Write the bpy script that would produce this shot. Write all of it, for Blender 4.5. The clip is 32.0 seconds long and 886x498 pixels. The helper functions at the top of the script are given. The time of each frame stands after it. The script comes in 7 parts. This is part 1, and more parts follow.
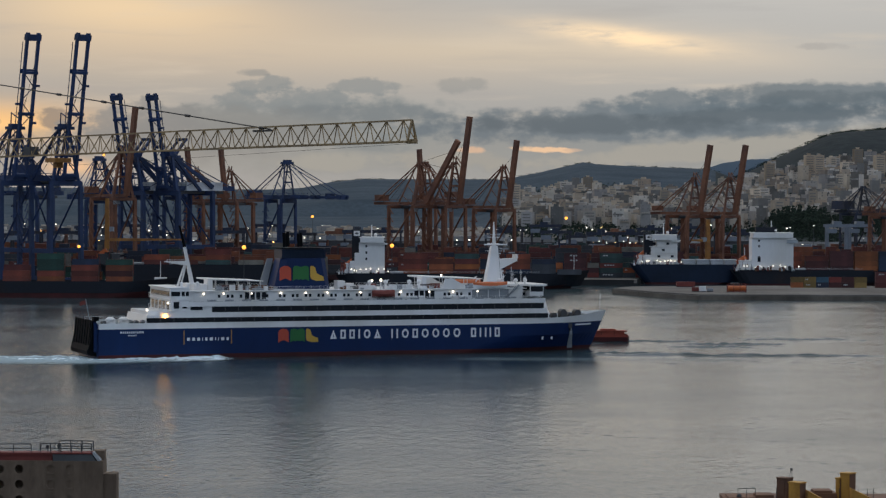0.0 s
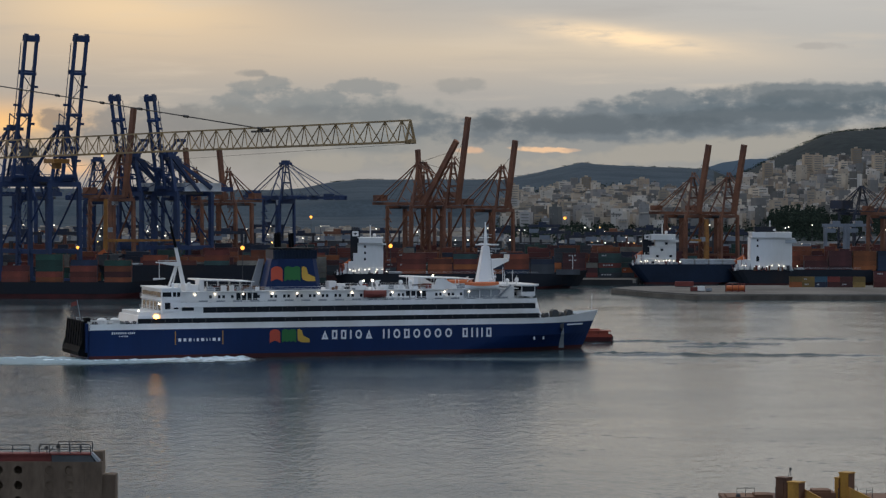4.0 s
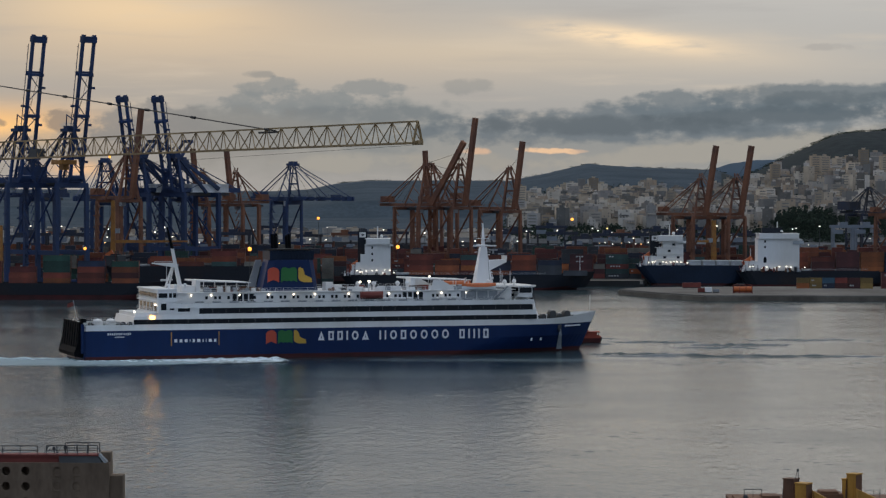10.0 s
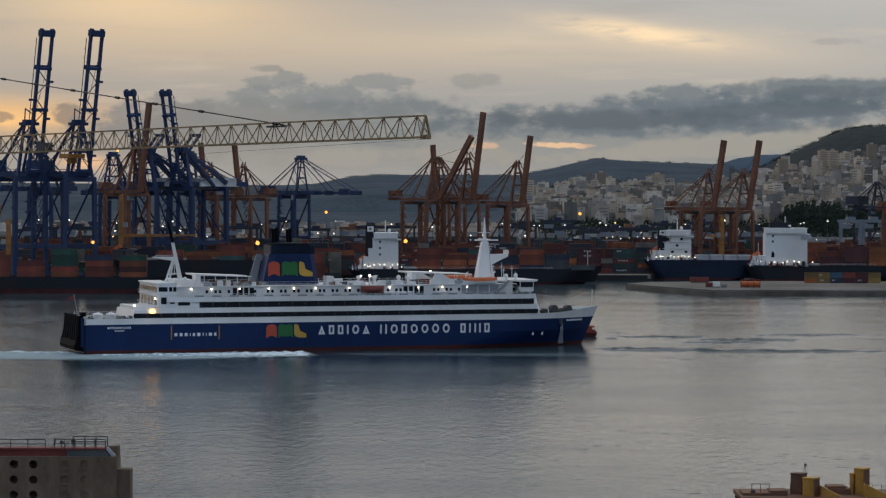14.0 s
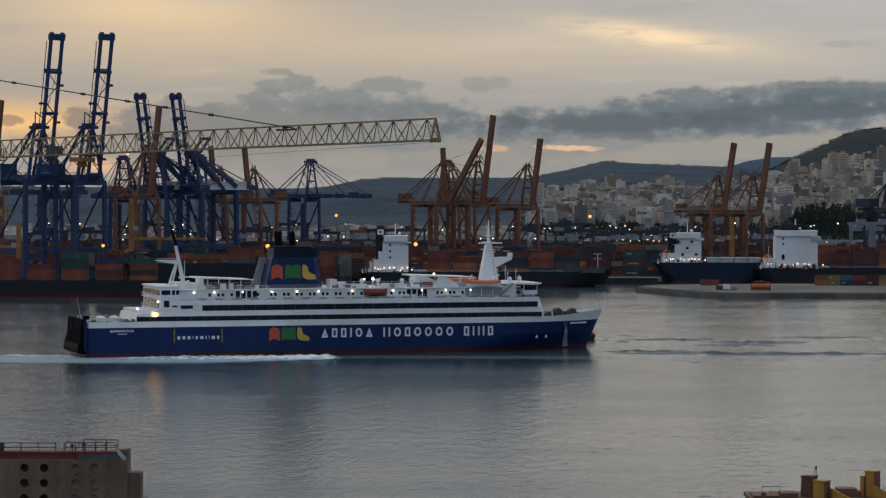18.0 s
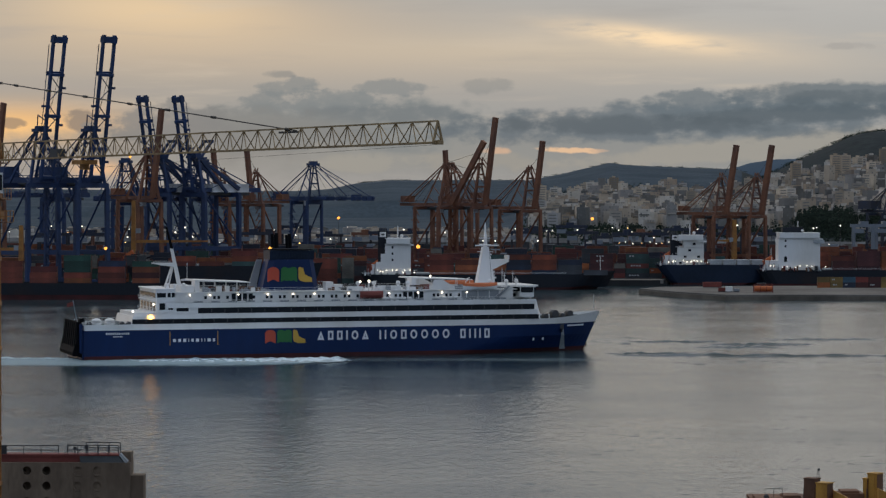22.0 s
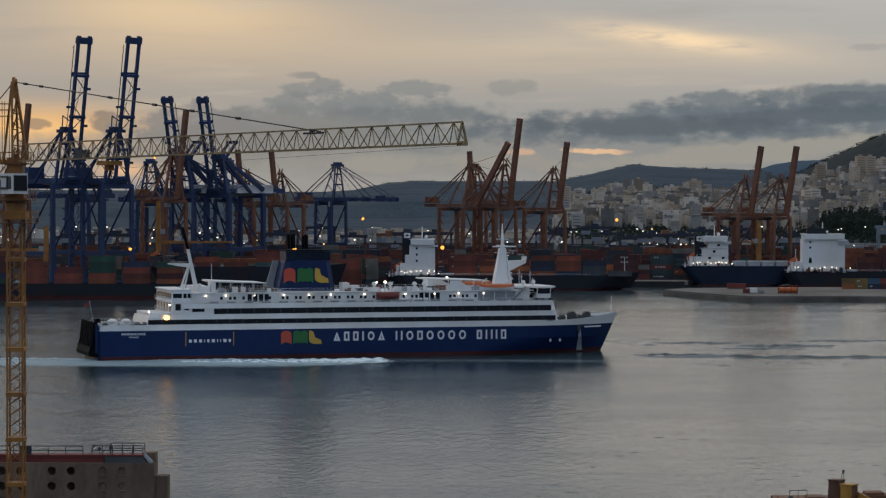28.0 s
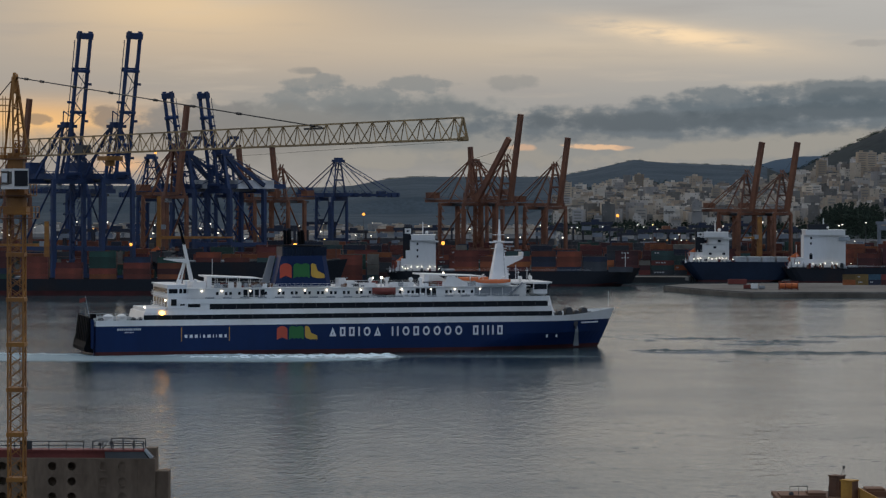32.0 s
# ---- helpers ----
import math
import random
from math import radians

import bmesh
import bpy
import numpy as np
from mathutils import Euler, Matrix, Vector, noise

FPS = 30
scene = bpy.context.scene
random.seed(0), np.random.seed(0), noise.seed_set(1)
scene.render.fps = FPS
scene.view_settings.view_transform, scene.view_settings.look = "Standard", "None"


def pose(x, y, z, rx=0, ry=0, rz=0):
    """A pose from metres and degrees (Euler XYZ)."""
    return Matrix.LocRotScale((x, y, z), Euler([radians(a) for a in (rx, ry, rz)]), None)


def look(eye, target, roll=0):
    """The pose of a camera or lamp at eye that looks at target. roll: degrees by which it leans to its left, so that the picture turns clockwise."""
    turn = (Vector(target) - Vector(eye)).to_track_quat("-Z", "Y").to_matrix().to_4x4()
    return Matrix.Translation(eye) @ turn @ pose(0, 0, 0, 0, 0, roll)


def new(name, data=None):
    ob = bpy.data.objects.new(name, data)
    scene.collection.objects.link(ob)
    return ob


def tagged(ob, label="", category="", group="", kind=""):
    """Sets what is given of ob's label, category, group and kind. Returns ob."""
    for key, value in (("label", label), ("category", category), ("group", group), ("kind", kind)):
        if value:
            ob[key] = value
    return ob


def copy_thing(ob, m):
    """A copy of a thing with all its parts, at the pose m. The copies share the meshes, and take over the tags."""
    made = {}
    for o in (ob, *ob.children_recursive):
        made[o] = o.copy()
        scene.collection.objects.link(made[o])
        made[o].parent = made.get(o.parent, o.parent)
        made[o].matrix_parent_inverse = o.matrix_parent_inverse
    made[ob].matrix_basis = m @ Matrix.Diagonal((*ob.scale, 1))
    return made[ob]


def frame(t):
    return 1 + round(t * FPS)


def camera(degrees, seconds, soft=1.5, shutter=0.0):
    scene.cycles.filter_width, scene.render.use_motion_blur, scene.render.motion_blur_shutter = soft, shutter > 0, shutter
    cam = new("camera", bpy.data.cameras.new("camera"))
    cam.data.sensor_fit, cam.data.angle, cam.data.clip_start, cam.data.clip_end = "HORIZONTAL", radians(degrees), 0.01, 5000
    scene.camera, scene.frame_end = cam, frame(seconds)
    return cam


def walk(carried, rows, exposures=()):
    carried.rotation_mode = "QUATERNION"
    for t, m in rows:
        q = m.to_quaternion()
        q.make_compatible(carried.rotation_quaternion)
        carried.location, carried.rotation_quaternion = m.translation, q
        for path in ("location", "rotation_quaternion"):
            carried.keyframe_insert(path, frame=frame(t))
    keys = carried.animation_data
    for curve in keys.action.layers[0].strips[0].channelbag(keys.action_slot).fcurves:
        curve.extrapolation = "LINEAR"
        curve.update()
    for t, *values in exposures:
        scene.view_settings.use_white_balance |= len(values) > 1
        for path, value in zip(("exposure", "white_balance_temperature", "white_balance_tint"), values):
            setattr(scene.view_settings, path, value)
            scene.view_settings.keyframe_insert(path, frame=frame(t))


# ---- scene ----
# the camera stands on a hillside above the near shore and only turns
EYE = Vector((0.0, 0.0, 48.0))
cam = camera(18.94, 32.0, soft=1.3)


def turned(yaw, pitch, roll):
    way = Vector((-math.sin(radians(yaw)) * math.cos(radians(pitch)), math.cos(radians(yaw)) * math.cos(radians(pitch)), math.sin(radians(pitch))))
    return look(EYE, EYE + way * 100.0, roll)


# seconds, turn to the left, tilt, roll
TURNS = [
    (0, -0.0001, -1.1945, 0.195), (0.5, -0.0240, -1.1789, 0.158), (1, -0.0827, -1.1445, 0.144), (1.5, -0.1147, -1.1288, 0.106),
    (2, -0.0789, -1.1849, 0.104), (2.5, -0.0272, -1.2303, 0.042), (3, -0.0040, -1.2269, 0.048), (3.5, -0.0336, -1.2035, 0.093),
    (5.5, -0.0042, -1.1664, 0.102), (6, 0.0113, -1.1362, 0.147), (6.5, 0.0180, -1.1475, 0.120), (7, 0.0682, -1.2066, 0.150),
    (7.5, 0.1037, -1.2366, 0.170), (8, 0.1075, -1.1945, 0.185), (8.5, 0.1263, -1.2005, 0.142), (9, 0.1453, -1.1849, 0.104),
    (9.5, 0.1077, -1.1474, 0.105), (10, 0.1266, -1.1664, 0.101), (10.5, 0.1830, -1.1348, 0.079), (11, 0.2140, -1.1288, 0.104),
    (11.5, 0.2059, -1.1040, 0.178), (12, 0.1811, -1.1835, 0.163), (12.5, 0.2587, -1.2051, 0.122), (13, 0.2133, -1.1840, 0.118),
    (13.5, 0.2584, -1.2022, 0.129), (14, 0.2938, -1.2908, 0.165), (14.5, 0.3298, -1.3701, 0.198), (16.5, 0.4853, -1.3266, 0.178),
    (17, 0.5291, -1.3170, 0.124), (17.5, 0.5060, -1.2224, 0.110), (18, 0.5112, -1.2267, 0.084), (18.5, 0.5362, -1.2410, 0.103),
    (19, 0.5195, -1.2208, 0.081), (19.5, 0.5185, -1.2410, 0.104), (20, 0.5554, -1.2366, 0.063), (20.5, 0.5755, -1.2192, 0.063),
    (21, 0.5574, -1.1847, 0.029), (21.5, 0.5188, -1.1862, 0.045), (22, 0.5635, -1.1750, 0.036), (22.5, 0.5995, -1.1849, 0.095),
    (23, 0.5851, -1.1522, 0.053), (23.5, 0.5628, -1.1816, 0.049), (24, 0.5372, -1.2224, 0.101), (24.5, 0.5696, -1.2127, 0.041),
    (25, 0.6017, -1.1632, 0.059), (25.5, 0.6358, -1.1303, 0.065), (27.5, 1.0920, -1.1280, 0.045), (28, 1.0875, -1.1540, 0.077),
    (28.5, 1.1058, -1.1710, 0.103), (29, 1.1664, -1.1784, 0.122), (29.5, 1.1580, -1.2011, 0.201), (30, 1.1307, -1.2048, 0.135),
    (30.5, 1.0863, -1.2243, 0.121), (31, 1.0842, -1.2773, 0.165), (31.5, 1.1025, -1.2946, 0.188), (32, 1.1021, -1.2494, 0.120),
]
walk(cam, [(t, turned(a, b, c)) for t, a, b, c in TURNS], exposures=[(0.0, 0.0), (32.0, -0.2)])

# ---- world: an overcast evening sky, the low sun behind cloud ----
world = bpy.data.worlds.new("dusk_sky")
scene.world = world
world.use_nodes = True
WN, WL = world.node_tree.nodes, world.node_tree.links
WN.clear()


def wmath(op, a, b=0.0, c=0.0):
    n = WN.new("ShaderNodeMath")
    n.operation = op
    for i, v in enumerate((a, b, c)):
        if isinstance(v, (int, float)):
            n.inputs[i].default_value = v
        else:
            WL.new(v, n.inputs[i])
    return n.outputs[0]


def wmix(fac, a, b):
    n = WN.new("ShaderNodeMix")
    n.data_type = "RGBA"
    if isinstance(fac, (int, float)):
        n.inputs[0].default_value = fac
    else:
        WL.new(fac, n.inputs[0])
    for i, v in ((6, a), (7, b)):
        if isinstance(v, tuple):
            n.inputs[i].default_value = (*v, 1.0)
        else:
            WL.new(v, n.inputs[i])
    return n.outputs[2]


def wstep(v, lo, hi):
    n = WN.new("ShaderNodeMapRange")
    n.interpolation_type = "SMOOTHSTEP"
    WL.new(v, n.inputs[0])
    n.inputs[1].default_value, n.inputs[2].default_value = lo, hi
    return n.outputs[0]


geo = WN.new("ShaderNodeTexCoord")
sep = WN.new("ShaderNodeSeparateXYZ")
WL.new(geo.outputs["Generated"], sep.inputs[0])
bear = wmath("ARCTAN2", sep.outputs[0], sep.outputs[1])       # bearing, 0 straight ahead
elev = wmath("ARCSINE", sep.outputs[2])


def wnoise(sx, sy, detail, shift=0.0):
    xyz = WN.new("ShaderNodeCombineXYZ")
    WL.new(wmath("MULTIPLY", bear, sx), xyz.inputs[0])
    WL.new(wmath("MULTIPLY", elev, sy), xyz.inputs[1])
    xyz.inputs[2].default_value = shift
    n = WN.new("ShaderNodeTexNoise")
    n.inputs["Scale"].default_value, n.inputs["Detail"].default_value, n.inputs["Roughness"].default_value = 1.0, detail, 0.55
    WL.new(xyz.outputs[0], n.inputs["Vector"])
    return wmath("SUBTRACT", n.outputs[0], 0.5)


billow = wnoise(42.0, 95.0, 6.0)
puffs = wnoise(95.0, 150.0, 6.0, 23.0)
fine = wnoise(150.0, 280.0, 5.0, 3.0)
wisp = wnoise(9.0, 95.0, 5.0, 7.0)
veil = wnoise(14.0, 130.0, 5.0, 11.0)


def wfar(cx, cy, sx, sy, slope=0.0):
    """How far a direction lies from the middle of a bank, in its half widths, squared."""
    u = wmath("DIVIDE", wmath("SUBTRACT", bear, cx), sx)
    v = wmath("SUBTRACT", wmath("SUBTRACT", elev, cy), wmath("MULTIPLY", wmath("SUBTRACT", bear, cx), slope))
    v = wmath("DIVIDE", v, sy)
    return wmath("ADD", wmath("MULTIPLY", u, u), wmath("MULTIPLY", v, v))


def wglow(*at):
    return wmath("POWER", 2.718, wmath("MULTIPLY", wfar(*at), -1.0))


def wbank(cx, cy, sx, sy, slope=0.0, warp=2.4, soft=0.45):
    q = wfar(cx, cy, sx, sy, slope)
    if sx < 0.03:
        q = wmath("ADD", q, wmath("MULTIPLY", puffs, warp * 1.9))
    else:
        q = wmath("ADD", q, wmath("MULTIPLY", billow, warp * 0.8))
        q = wmath("ADD", q, wmath("MULTIPLY", puffs, warp * 0.9))
    q = wmath("ADD", q, wmath("MULTIPLY", fine, warp * 0.5))
    return wmath("SUBTRACT", 1.0, wstep(q, 1.0 - soft, 1.0 + soft))


def wlay(mask, amount, color):
    global sky
    sky = wmix(wmath("MULTIPLY", mask, amount), sky, color)


shred = wstep(wnoise(60.0, 300.0, 5.0, 17.0), -0.30, 0.10)
ramp = WN.new("ShaderNodeValToRGB")
WL.new(wmath("MULTIPLY", elev, 2.0), ramp.inputs[0])
for pos, col in ((0.0, (0.32, 0.335, 0.34)), (0.03, (0.355, 0.355, 0.345)), (0.07, (0.42, 0.40, 0.375)), (0.12, (0.515, 0.468, 0.412)), (0.17, (0.575, 0.515, 0.440)), (0.40, (0.57, 0.53, 0.485)), (1.0, (0.27, 0.35, 0.50))):
    e = ramp.color_ramp.elements[0] if pos == 0.0 else (ramp.color_ramp.elements[1] if pos == 1.0 else ramp.color_ramp.elements.new(pos))
    e.position, e.color = pos, (*col, 1.0)
sky = ramp.outputs[0]
# the unseen sky behind is blue, raised to light the camera-facing sides
away = wstep(wmath("ABSOLUTE", bear), 0.6, 2.2)
wlay(away, 0.8, (0.360, 0.475, 0.665))
# patches centred above the view, added to brighten and dull the water's reflections
wlay(wglow(0.15, 0.15, 0.20, 0.09), 0.9, (0.86, 0.79, 0.71))
wlay(wglow(-0.10, 0.13, 0.16, 0.05), 0.35, (0.38, 0.40, 0.43))
wlay(wglow(-0.112, 0.061, 0.10, 0.019), 0.76, (0.70, 0.54, 0.385))
wlay(wglow(-0.118, 0.0690, 0.050, 0.0105, -0.06), 0.75, (0.95, 0.70, 0.43))
wlay(wglow(-0.02, 0.050, 0.10, 0.010, -0.05), 0.40, (0.66, 0.54, 0.42))
wlay(wglow(0.02, 0.054, 0.08, 0.0060, -0.02), 0.45, (0.76, 0.62, 0.45))
# thin high streaks, paler and greyer
wlay(wstep(wisp, 0.00, 0.26), 0.42, (0.375, 0.365, 0.370))
wlay(wstep(veil, 0.02, 0.28), 0.40, (0.70, 0.60, 0.49))
wlay(wglow(0.078, 0.0555, 0.070, 0.0085, -0.09), 0.50, (0.80, 0.66, 0.50))
wlay(wmath("MULTIPLY", wglow(0.068, 0.0588, 0.030, 0.0036, -0.13), shred), 1.0, (1.15, 0.86, 0.55))
wlay(wglow(-0.172, 0.026, 0.040, 0.0075), 0.92, (1.0, 0.58, 0.24))
wlay(wglow(-0.162, 0.0225, 0.020, 0.0032), 0.6, (1.15, 0.68, 0.28))
# pale band low over the land
wlay(wbank(0.0, 0.016, 0.24, 0.0085, 0.0, 1.6, 0.7), 0.75, (0.275, 0.296, 0.300))
wlay(wbank(-0.040, 0.0122, 0.020, 0.0034, 0.0, 3.0, 0.8), 0.70, (0.36, 0.36, 0.335))
wlay(wbank(0.004, 0.0125, 0.020, 0.0034, 0.0, 3.0, 0.9), 0.6, (0.36, 0.35, 0.32))
# grey-blue heaps above the cranes
wlay(wbank(-0.050, 0.0262, 0.058, 0.0095, 0.0, 2.6, 0.7), 0.80, (0.195, 0.240, 0.270))
wlay(wbank(-0.060, 0.0345, 0.026, 0.0050, 0.0, 3.0, 0.5), 0.70, (0.195, 0.240, 0.275))
wlay(wbank(-0.0675, 0.0398, 0.0105, 0.0036, 0.0, 2.6, 0.5), 0.66, (0.195, 0.240, 0.275))
wlay(wbank(-0.0715, 0.0450, 0.0050, 0.0015, 0.0, 2.2, 0.7), 0.60, (0.215, 0.240, 0.262))
wlay(wbank(-0.0290, 0.0405, 0.0130, 0.0030, 0.0, 2.8, 0.6), 0.64, (0.195, 0.240, 0.275))
wlay(wbank(0.0050, 0.0405, 0.0105, 0.0026, 0.0, 3.0, 0.7), 0.40, (0.200, 0.235, 0.262))
wlay(wbank(-0.030, 0.0300, 0.030, 0.0035, 0.0, 2.8, 0.7), 0.55, (0.125, 0.172, 0.215))
wlay(wbank(-0.085, 0.0225, 0.045, 0.0090, 0.0, 2.4, 0.8), 0.60, (0.215, 0.235, 0.250))
wlay(wbank(0.085, 0.021, 0.075, 0.0065, 0.0, 2.0, 0.7), 0.6, (0.26, 0.285, 0.30))
# burning gaps under the dark bank
wlay(wbank(0.0335, 0.0168, 0.0120, 0.0010, -0.03, 4.0, 0.7), 0.95, (0.88, 0.58, 0.37))
wlay(wbank(0.0100, 0.0165, 0.0045, 0.0011, 0.0, 3.0, 0.9), 0.8, (0.74, 0.48, 0.33))
wlay(wbank(0.0490, 0.0165, 0.0030, 0.0006, 0.0, 3.0, 0.9), 0.6, (0.66, 0.46, 0.34))
# the long dark bank, heaped along its top
wlay(wbank(0.120, 0.0190, 0.085, 0.0046, 0.10, 2.6, 0.5), 0.8, (0.375, 0.365, 0.335))
wlay(wbank(0.085, 0.0275, 0.095, 0.0068, 0.03, 2.8, 0.6), 0.85, (0.112, 0.165, 0.215))
wlay(wbank(0.0850, 0.0340, 0.0180, 0.0050, 0.0, 2.4, 0.6), 0.75, (0.118, 0.170, 0.218))
wlay(wbank(0.135, 0.0365, 0.040, 0.0052, 0.02, 2.6, 0.5), 0.80, (0.108, 0.158, 0.205))
wlay(wbank(0.060, 0.0262, 0.050, 0.0032, 0.0, 3.4, 0.8), 0.70, (0.075, 0.118, 0.160))
wlay(wbank(0.125, 0.0300, 0.045, 0.0030, 0.03, 3.4, 0.8), 0.65, (0.072, 0.114, 0.155))
wlay(wbank(0.140, 0.0362, 0.026, 0.0024, 0.0, 3.4, 0.8), 0.55, (0.080, 0.122, 0.162))
wlay(wbank(0.1420, 0.0552, 0.0090, 0.0012, 0.0, 3.0, 0.9), 0.45, (0.36, 0.35, 0.35))
wlay(wbank(-0.146, 0.0278, 0.0058, 0.0034, 0.0, 2.6, 0.5), 0.85, (0.240, 0.215, 0.205))
wlay(wbank(-0.171, 0.0262, 0.0060, 0.0018, 0.0, 3.0, 0.5), 0.8, (0.30, 0.235, 0.19))
wlay(wbank(-0.158, 0.0205, 0.0060, 0.0012, 0.0, 3.0, 0.7), 0.6, (0.36, 0.29, 0.25))
wlay(wbank(-0.112, 0.0250, 0.024, 0.0080, 0.0, 2.8, 0.5), 0.72, (0.205, 0.230, 0.255))
wlay(wbank(-0.123, 0.0170, 0.012, 0.0022, 0.0, 3.0, 0.6), 0.5, (0.24, 0.235, 0.23))
wlay(wglow(-0.139, 0.0095, 0.010, 0.0030), 0.8, (1.0, 0.60, 0.32))
clear = WN.new("ShaderNodeTexSky")
clear.sky_type, clear.sun_disc, clear.sun_elevation, clear.sun_rotation = "NISHITA", False, radians(6.0), radians(-32.0)
sunlit = wmix(0.93, wmix(0.92, clear.outputs[0], (0.0, 0.0, 0.0)), sky)
back = WN.new("ShaderNodeBackground")
back.inputs[1].default_value = 1.0
WL.new(sunlit, back.inputs[0])
wout = WN.new("ShaderNodeOutputWorld")
WL.new(back.outputs[0], wout.inputs[0])

sun = new("sun", bpy.data.lights.new("sun", "SUN"))
sun.data.energy, sun.data.angle, sun.data.color = 0.12, radians(25.0), (1.0, 0.72, 0.45)
sun.matrix_world = look((-625.0, 1000.0, 130.0), (0.0, 0.0, 0.0))


# ---- materials ----
def mat(name, color, rough=0.7, metal=0.0, vary=0.18, scale=0.6, bump=0.0, second=None, spread=None, glow=0.0, streak=1.0, ramp_at=(0.35, 0.7), grime=0.0):
    """A surface with broad stains and fine grain; second: the colour of its stains; spread: 'object' or 'island' shades each piece."""
    m = bpy.data.materials.new(name)
    m.use_nodes = True
    nt = m.node_tree
    bsdf = nt.nodes["Principled BSDF"]
    bsdf.inputs["Roughness"].default_value, bsdf.inputs["Metallic"].default_value = rough, metal
    co = nt.nodes.new("ShaderNodeTexCoord")
    mp = nt.nodes.new("ShaderNodeMapping")
    mp.inputs["Scale"].default_value = (1.0, 1.0, streak)
    nt.links.new(co.outputs["Object"], mp.inputs["Vector"])
    big, small = nt.nodes.new("ShaderNodeTexNoise"), nt.nodes.new("ShaderNodeTexNoise")
    big.inputs["Scale"].default_value, big.inputs["Detail"].default_value = scale * 0.25, 5.0
    small.inputs["Scale"].default_value, small.inputs["Detail"].default_value = scale * 3.0, 4.0
    nt.links.new(mp.outputs[0], big.inputs["Vector"]), nt.links.new(mp.outputs[0], small.inputs["Vector"])
    rp = nt.nodes.new("ShaderNodeValToRGB")
    rp.color_ramp.elements[0].position, rp.color_ramp.elements[1].position = ramp_at
    lo = second if second else tuple(c * (1.0 - vary * 1.4) for c in color)
    rp.color_ramp.elements[0].color, rp.color_ramp.elements[1].color = (*lo, 1.0), (*color, 1.0)
    nt.links.new(big.outputs[0], rp.inputs[0])
    mul = nt.nodes.new("ShaderNodeMix")
    mul.data_type, mul.blend_type = "RGBA", "MULTIPLY"
    mul.inputs[0].default_value = 1.0
    gr = nt.nodes.new("ShaderNodeMapRange")
    gr.inputs[3].default_value, gr.inputs[4].default_value = 1.0 - vary, 1.0 + vary
    nt.links.new(small.outputs[0], gr.inputs[0])
    nt.links.new(rp.outputs[0], mul.inputs[6]), nt.links.new(gr.outputs[0], mul.inputs[7])
    out = mul.outputs[2]
    if spread:
        if spread == "object":
            rnd = nt.nodes.new("ShaderNodeObjectInfo").outputs["Random"]
        else:
            rnd = nt.nodes.new("ShaderNodeNewGeometry").outputs["Random Per Island"]
        r2 = nt.nodes.new("ShaderNodeMapRange")
        r2.inputs[3].default_value, r2.inputs[4].default_value = 0.55, 1.3
        nt.links.new(rnd, r2.inputs[0])
        m2 = nt.nodes.new("ShaderNodeMix")
        m2.data_type, m2.blend_type = "RGBA", "MULTIPLY"
        m2.inputs[0].default_value = 1.0
        nt.links.new(out, m2.inputs[6]), nt.links.new(r2.outputs[0], m2.inputs[7])
        out = m2.outputs[2]
    nt.links.new(out, bsdf.inputs["Base Color"])
    if bump:
        bp = nt.nodes.new("ShaderNodeBump")
        bp.inputs["Strength"].default_value, bp.inputs["Distance"].default_value = bump, 0.05
        nt.links.new(small.outputs[0], bp.inputs["Height"]), nt.links.new(bp.outputs[0], bsdf.inputs["Normal"])
    if glow:
        bsdf.inputs["Emission Color"].default_value = (*color, 1.0)
        bsdf.inputs["Emission Strength"].default_value = glow
    return m


def palette_mat(name, colors, spread, rough=0.6):
    """One paint out of several for each piece, with wear."""
    m = mat(name, (0.5, 0.5, 0.5), rough, vary=0.12, scale=0.5)
    nt = m.node_tree
    bsdf = nt.nodes["Principled BSDF"]
    worn = bsdf.inputs["Base Color"].links[0].from_socket
    if spread == "object":
        rnd = nt.nodes.new("ShaderNodeObjectInfo").outputs["Random"]
    else:
        rnd = nt.nodes.new("ShaderNodeNewGeometry").outputs["Random Per Island"]
    rp = nt.nodes.new("ShaderNodeValToRGB")
    rp.color_ramp.interpolation = "CONSTANT"
    for i, c in enumerate(colors):
        e = rp.color_ramp.elements[i] if i < 2 else rp.color_ramp.elements.new(i / len(colors))
        e.position, e.color = i / len(colors), (*c, 1.0)
    nt.links.new(rnd, rp.inputs[0])
    mx = nt.nodes.new("ShaderNodeMix")
    mx.data_type, mx.blend_type = "RGBA", "MULTIPLY"
    mx.inputs[0].default_value = 1.0
    dbl = nt.nodes.new("ShaderNodeMix")
    dbl.data_type, dbl.blend_type = "RGBA", "ADD"
    dbl.inputs[0].default_value = 1.0
    nt.links.new(worn, dbl.inputs[6]), nt.links.new(worn, dbl.inputs[7])
    nt.links.new(rp.outputs[0], mx.inputs[6]), nt.links.new(dbl.outputs[2], mx.inputs[7])
    nt.links.new(mx.outputs[2], bsdf.inputs["Base Color"])
    return m


CONT_COLORS = [(0.20, 0.042, 0.024), (0.17, 0.030, 0.022), (0.27, 0.068, 0.02), (0.11, 0.024, 0.02), (0.34, 0.10, 0.025), (0.018, 0.034, 0.075), (0.20, 0.045, 0.025), (0.042, 0.095, 0.09),
               (0.18, 0.038, 0.027), (0.05, 0.055, 0.065), (0.09, 0.023, 0.023), (0.022, 0.075, 0.055), (0.24, 0.055, 0.023), (0.24, 0.22, 0.18), (0.31, 0.085, 0.030), (0.018, 0.026, 0.052), (0.26, 0.165, 0.045), (0.040, 0.10, 0.15)]
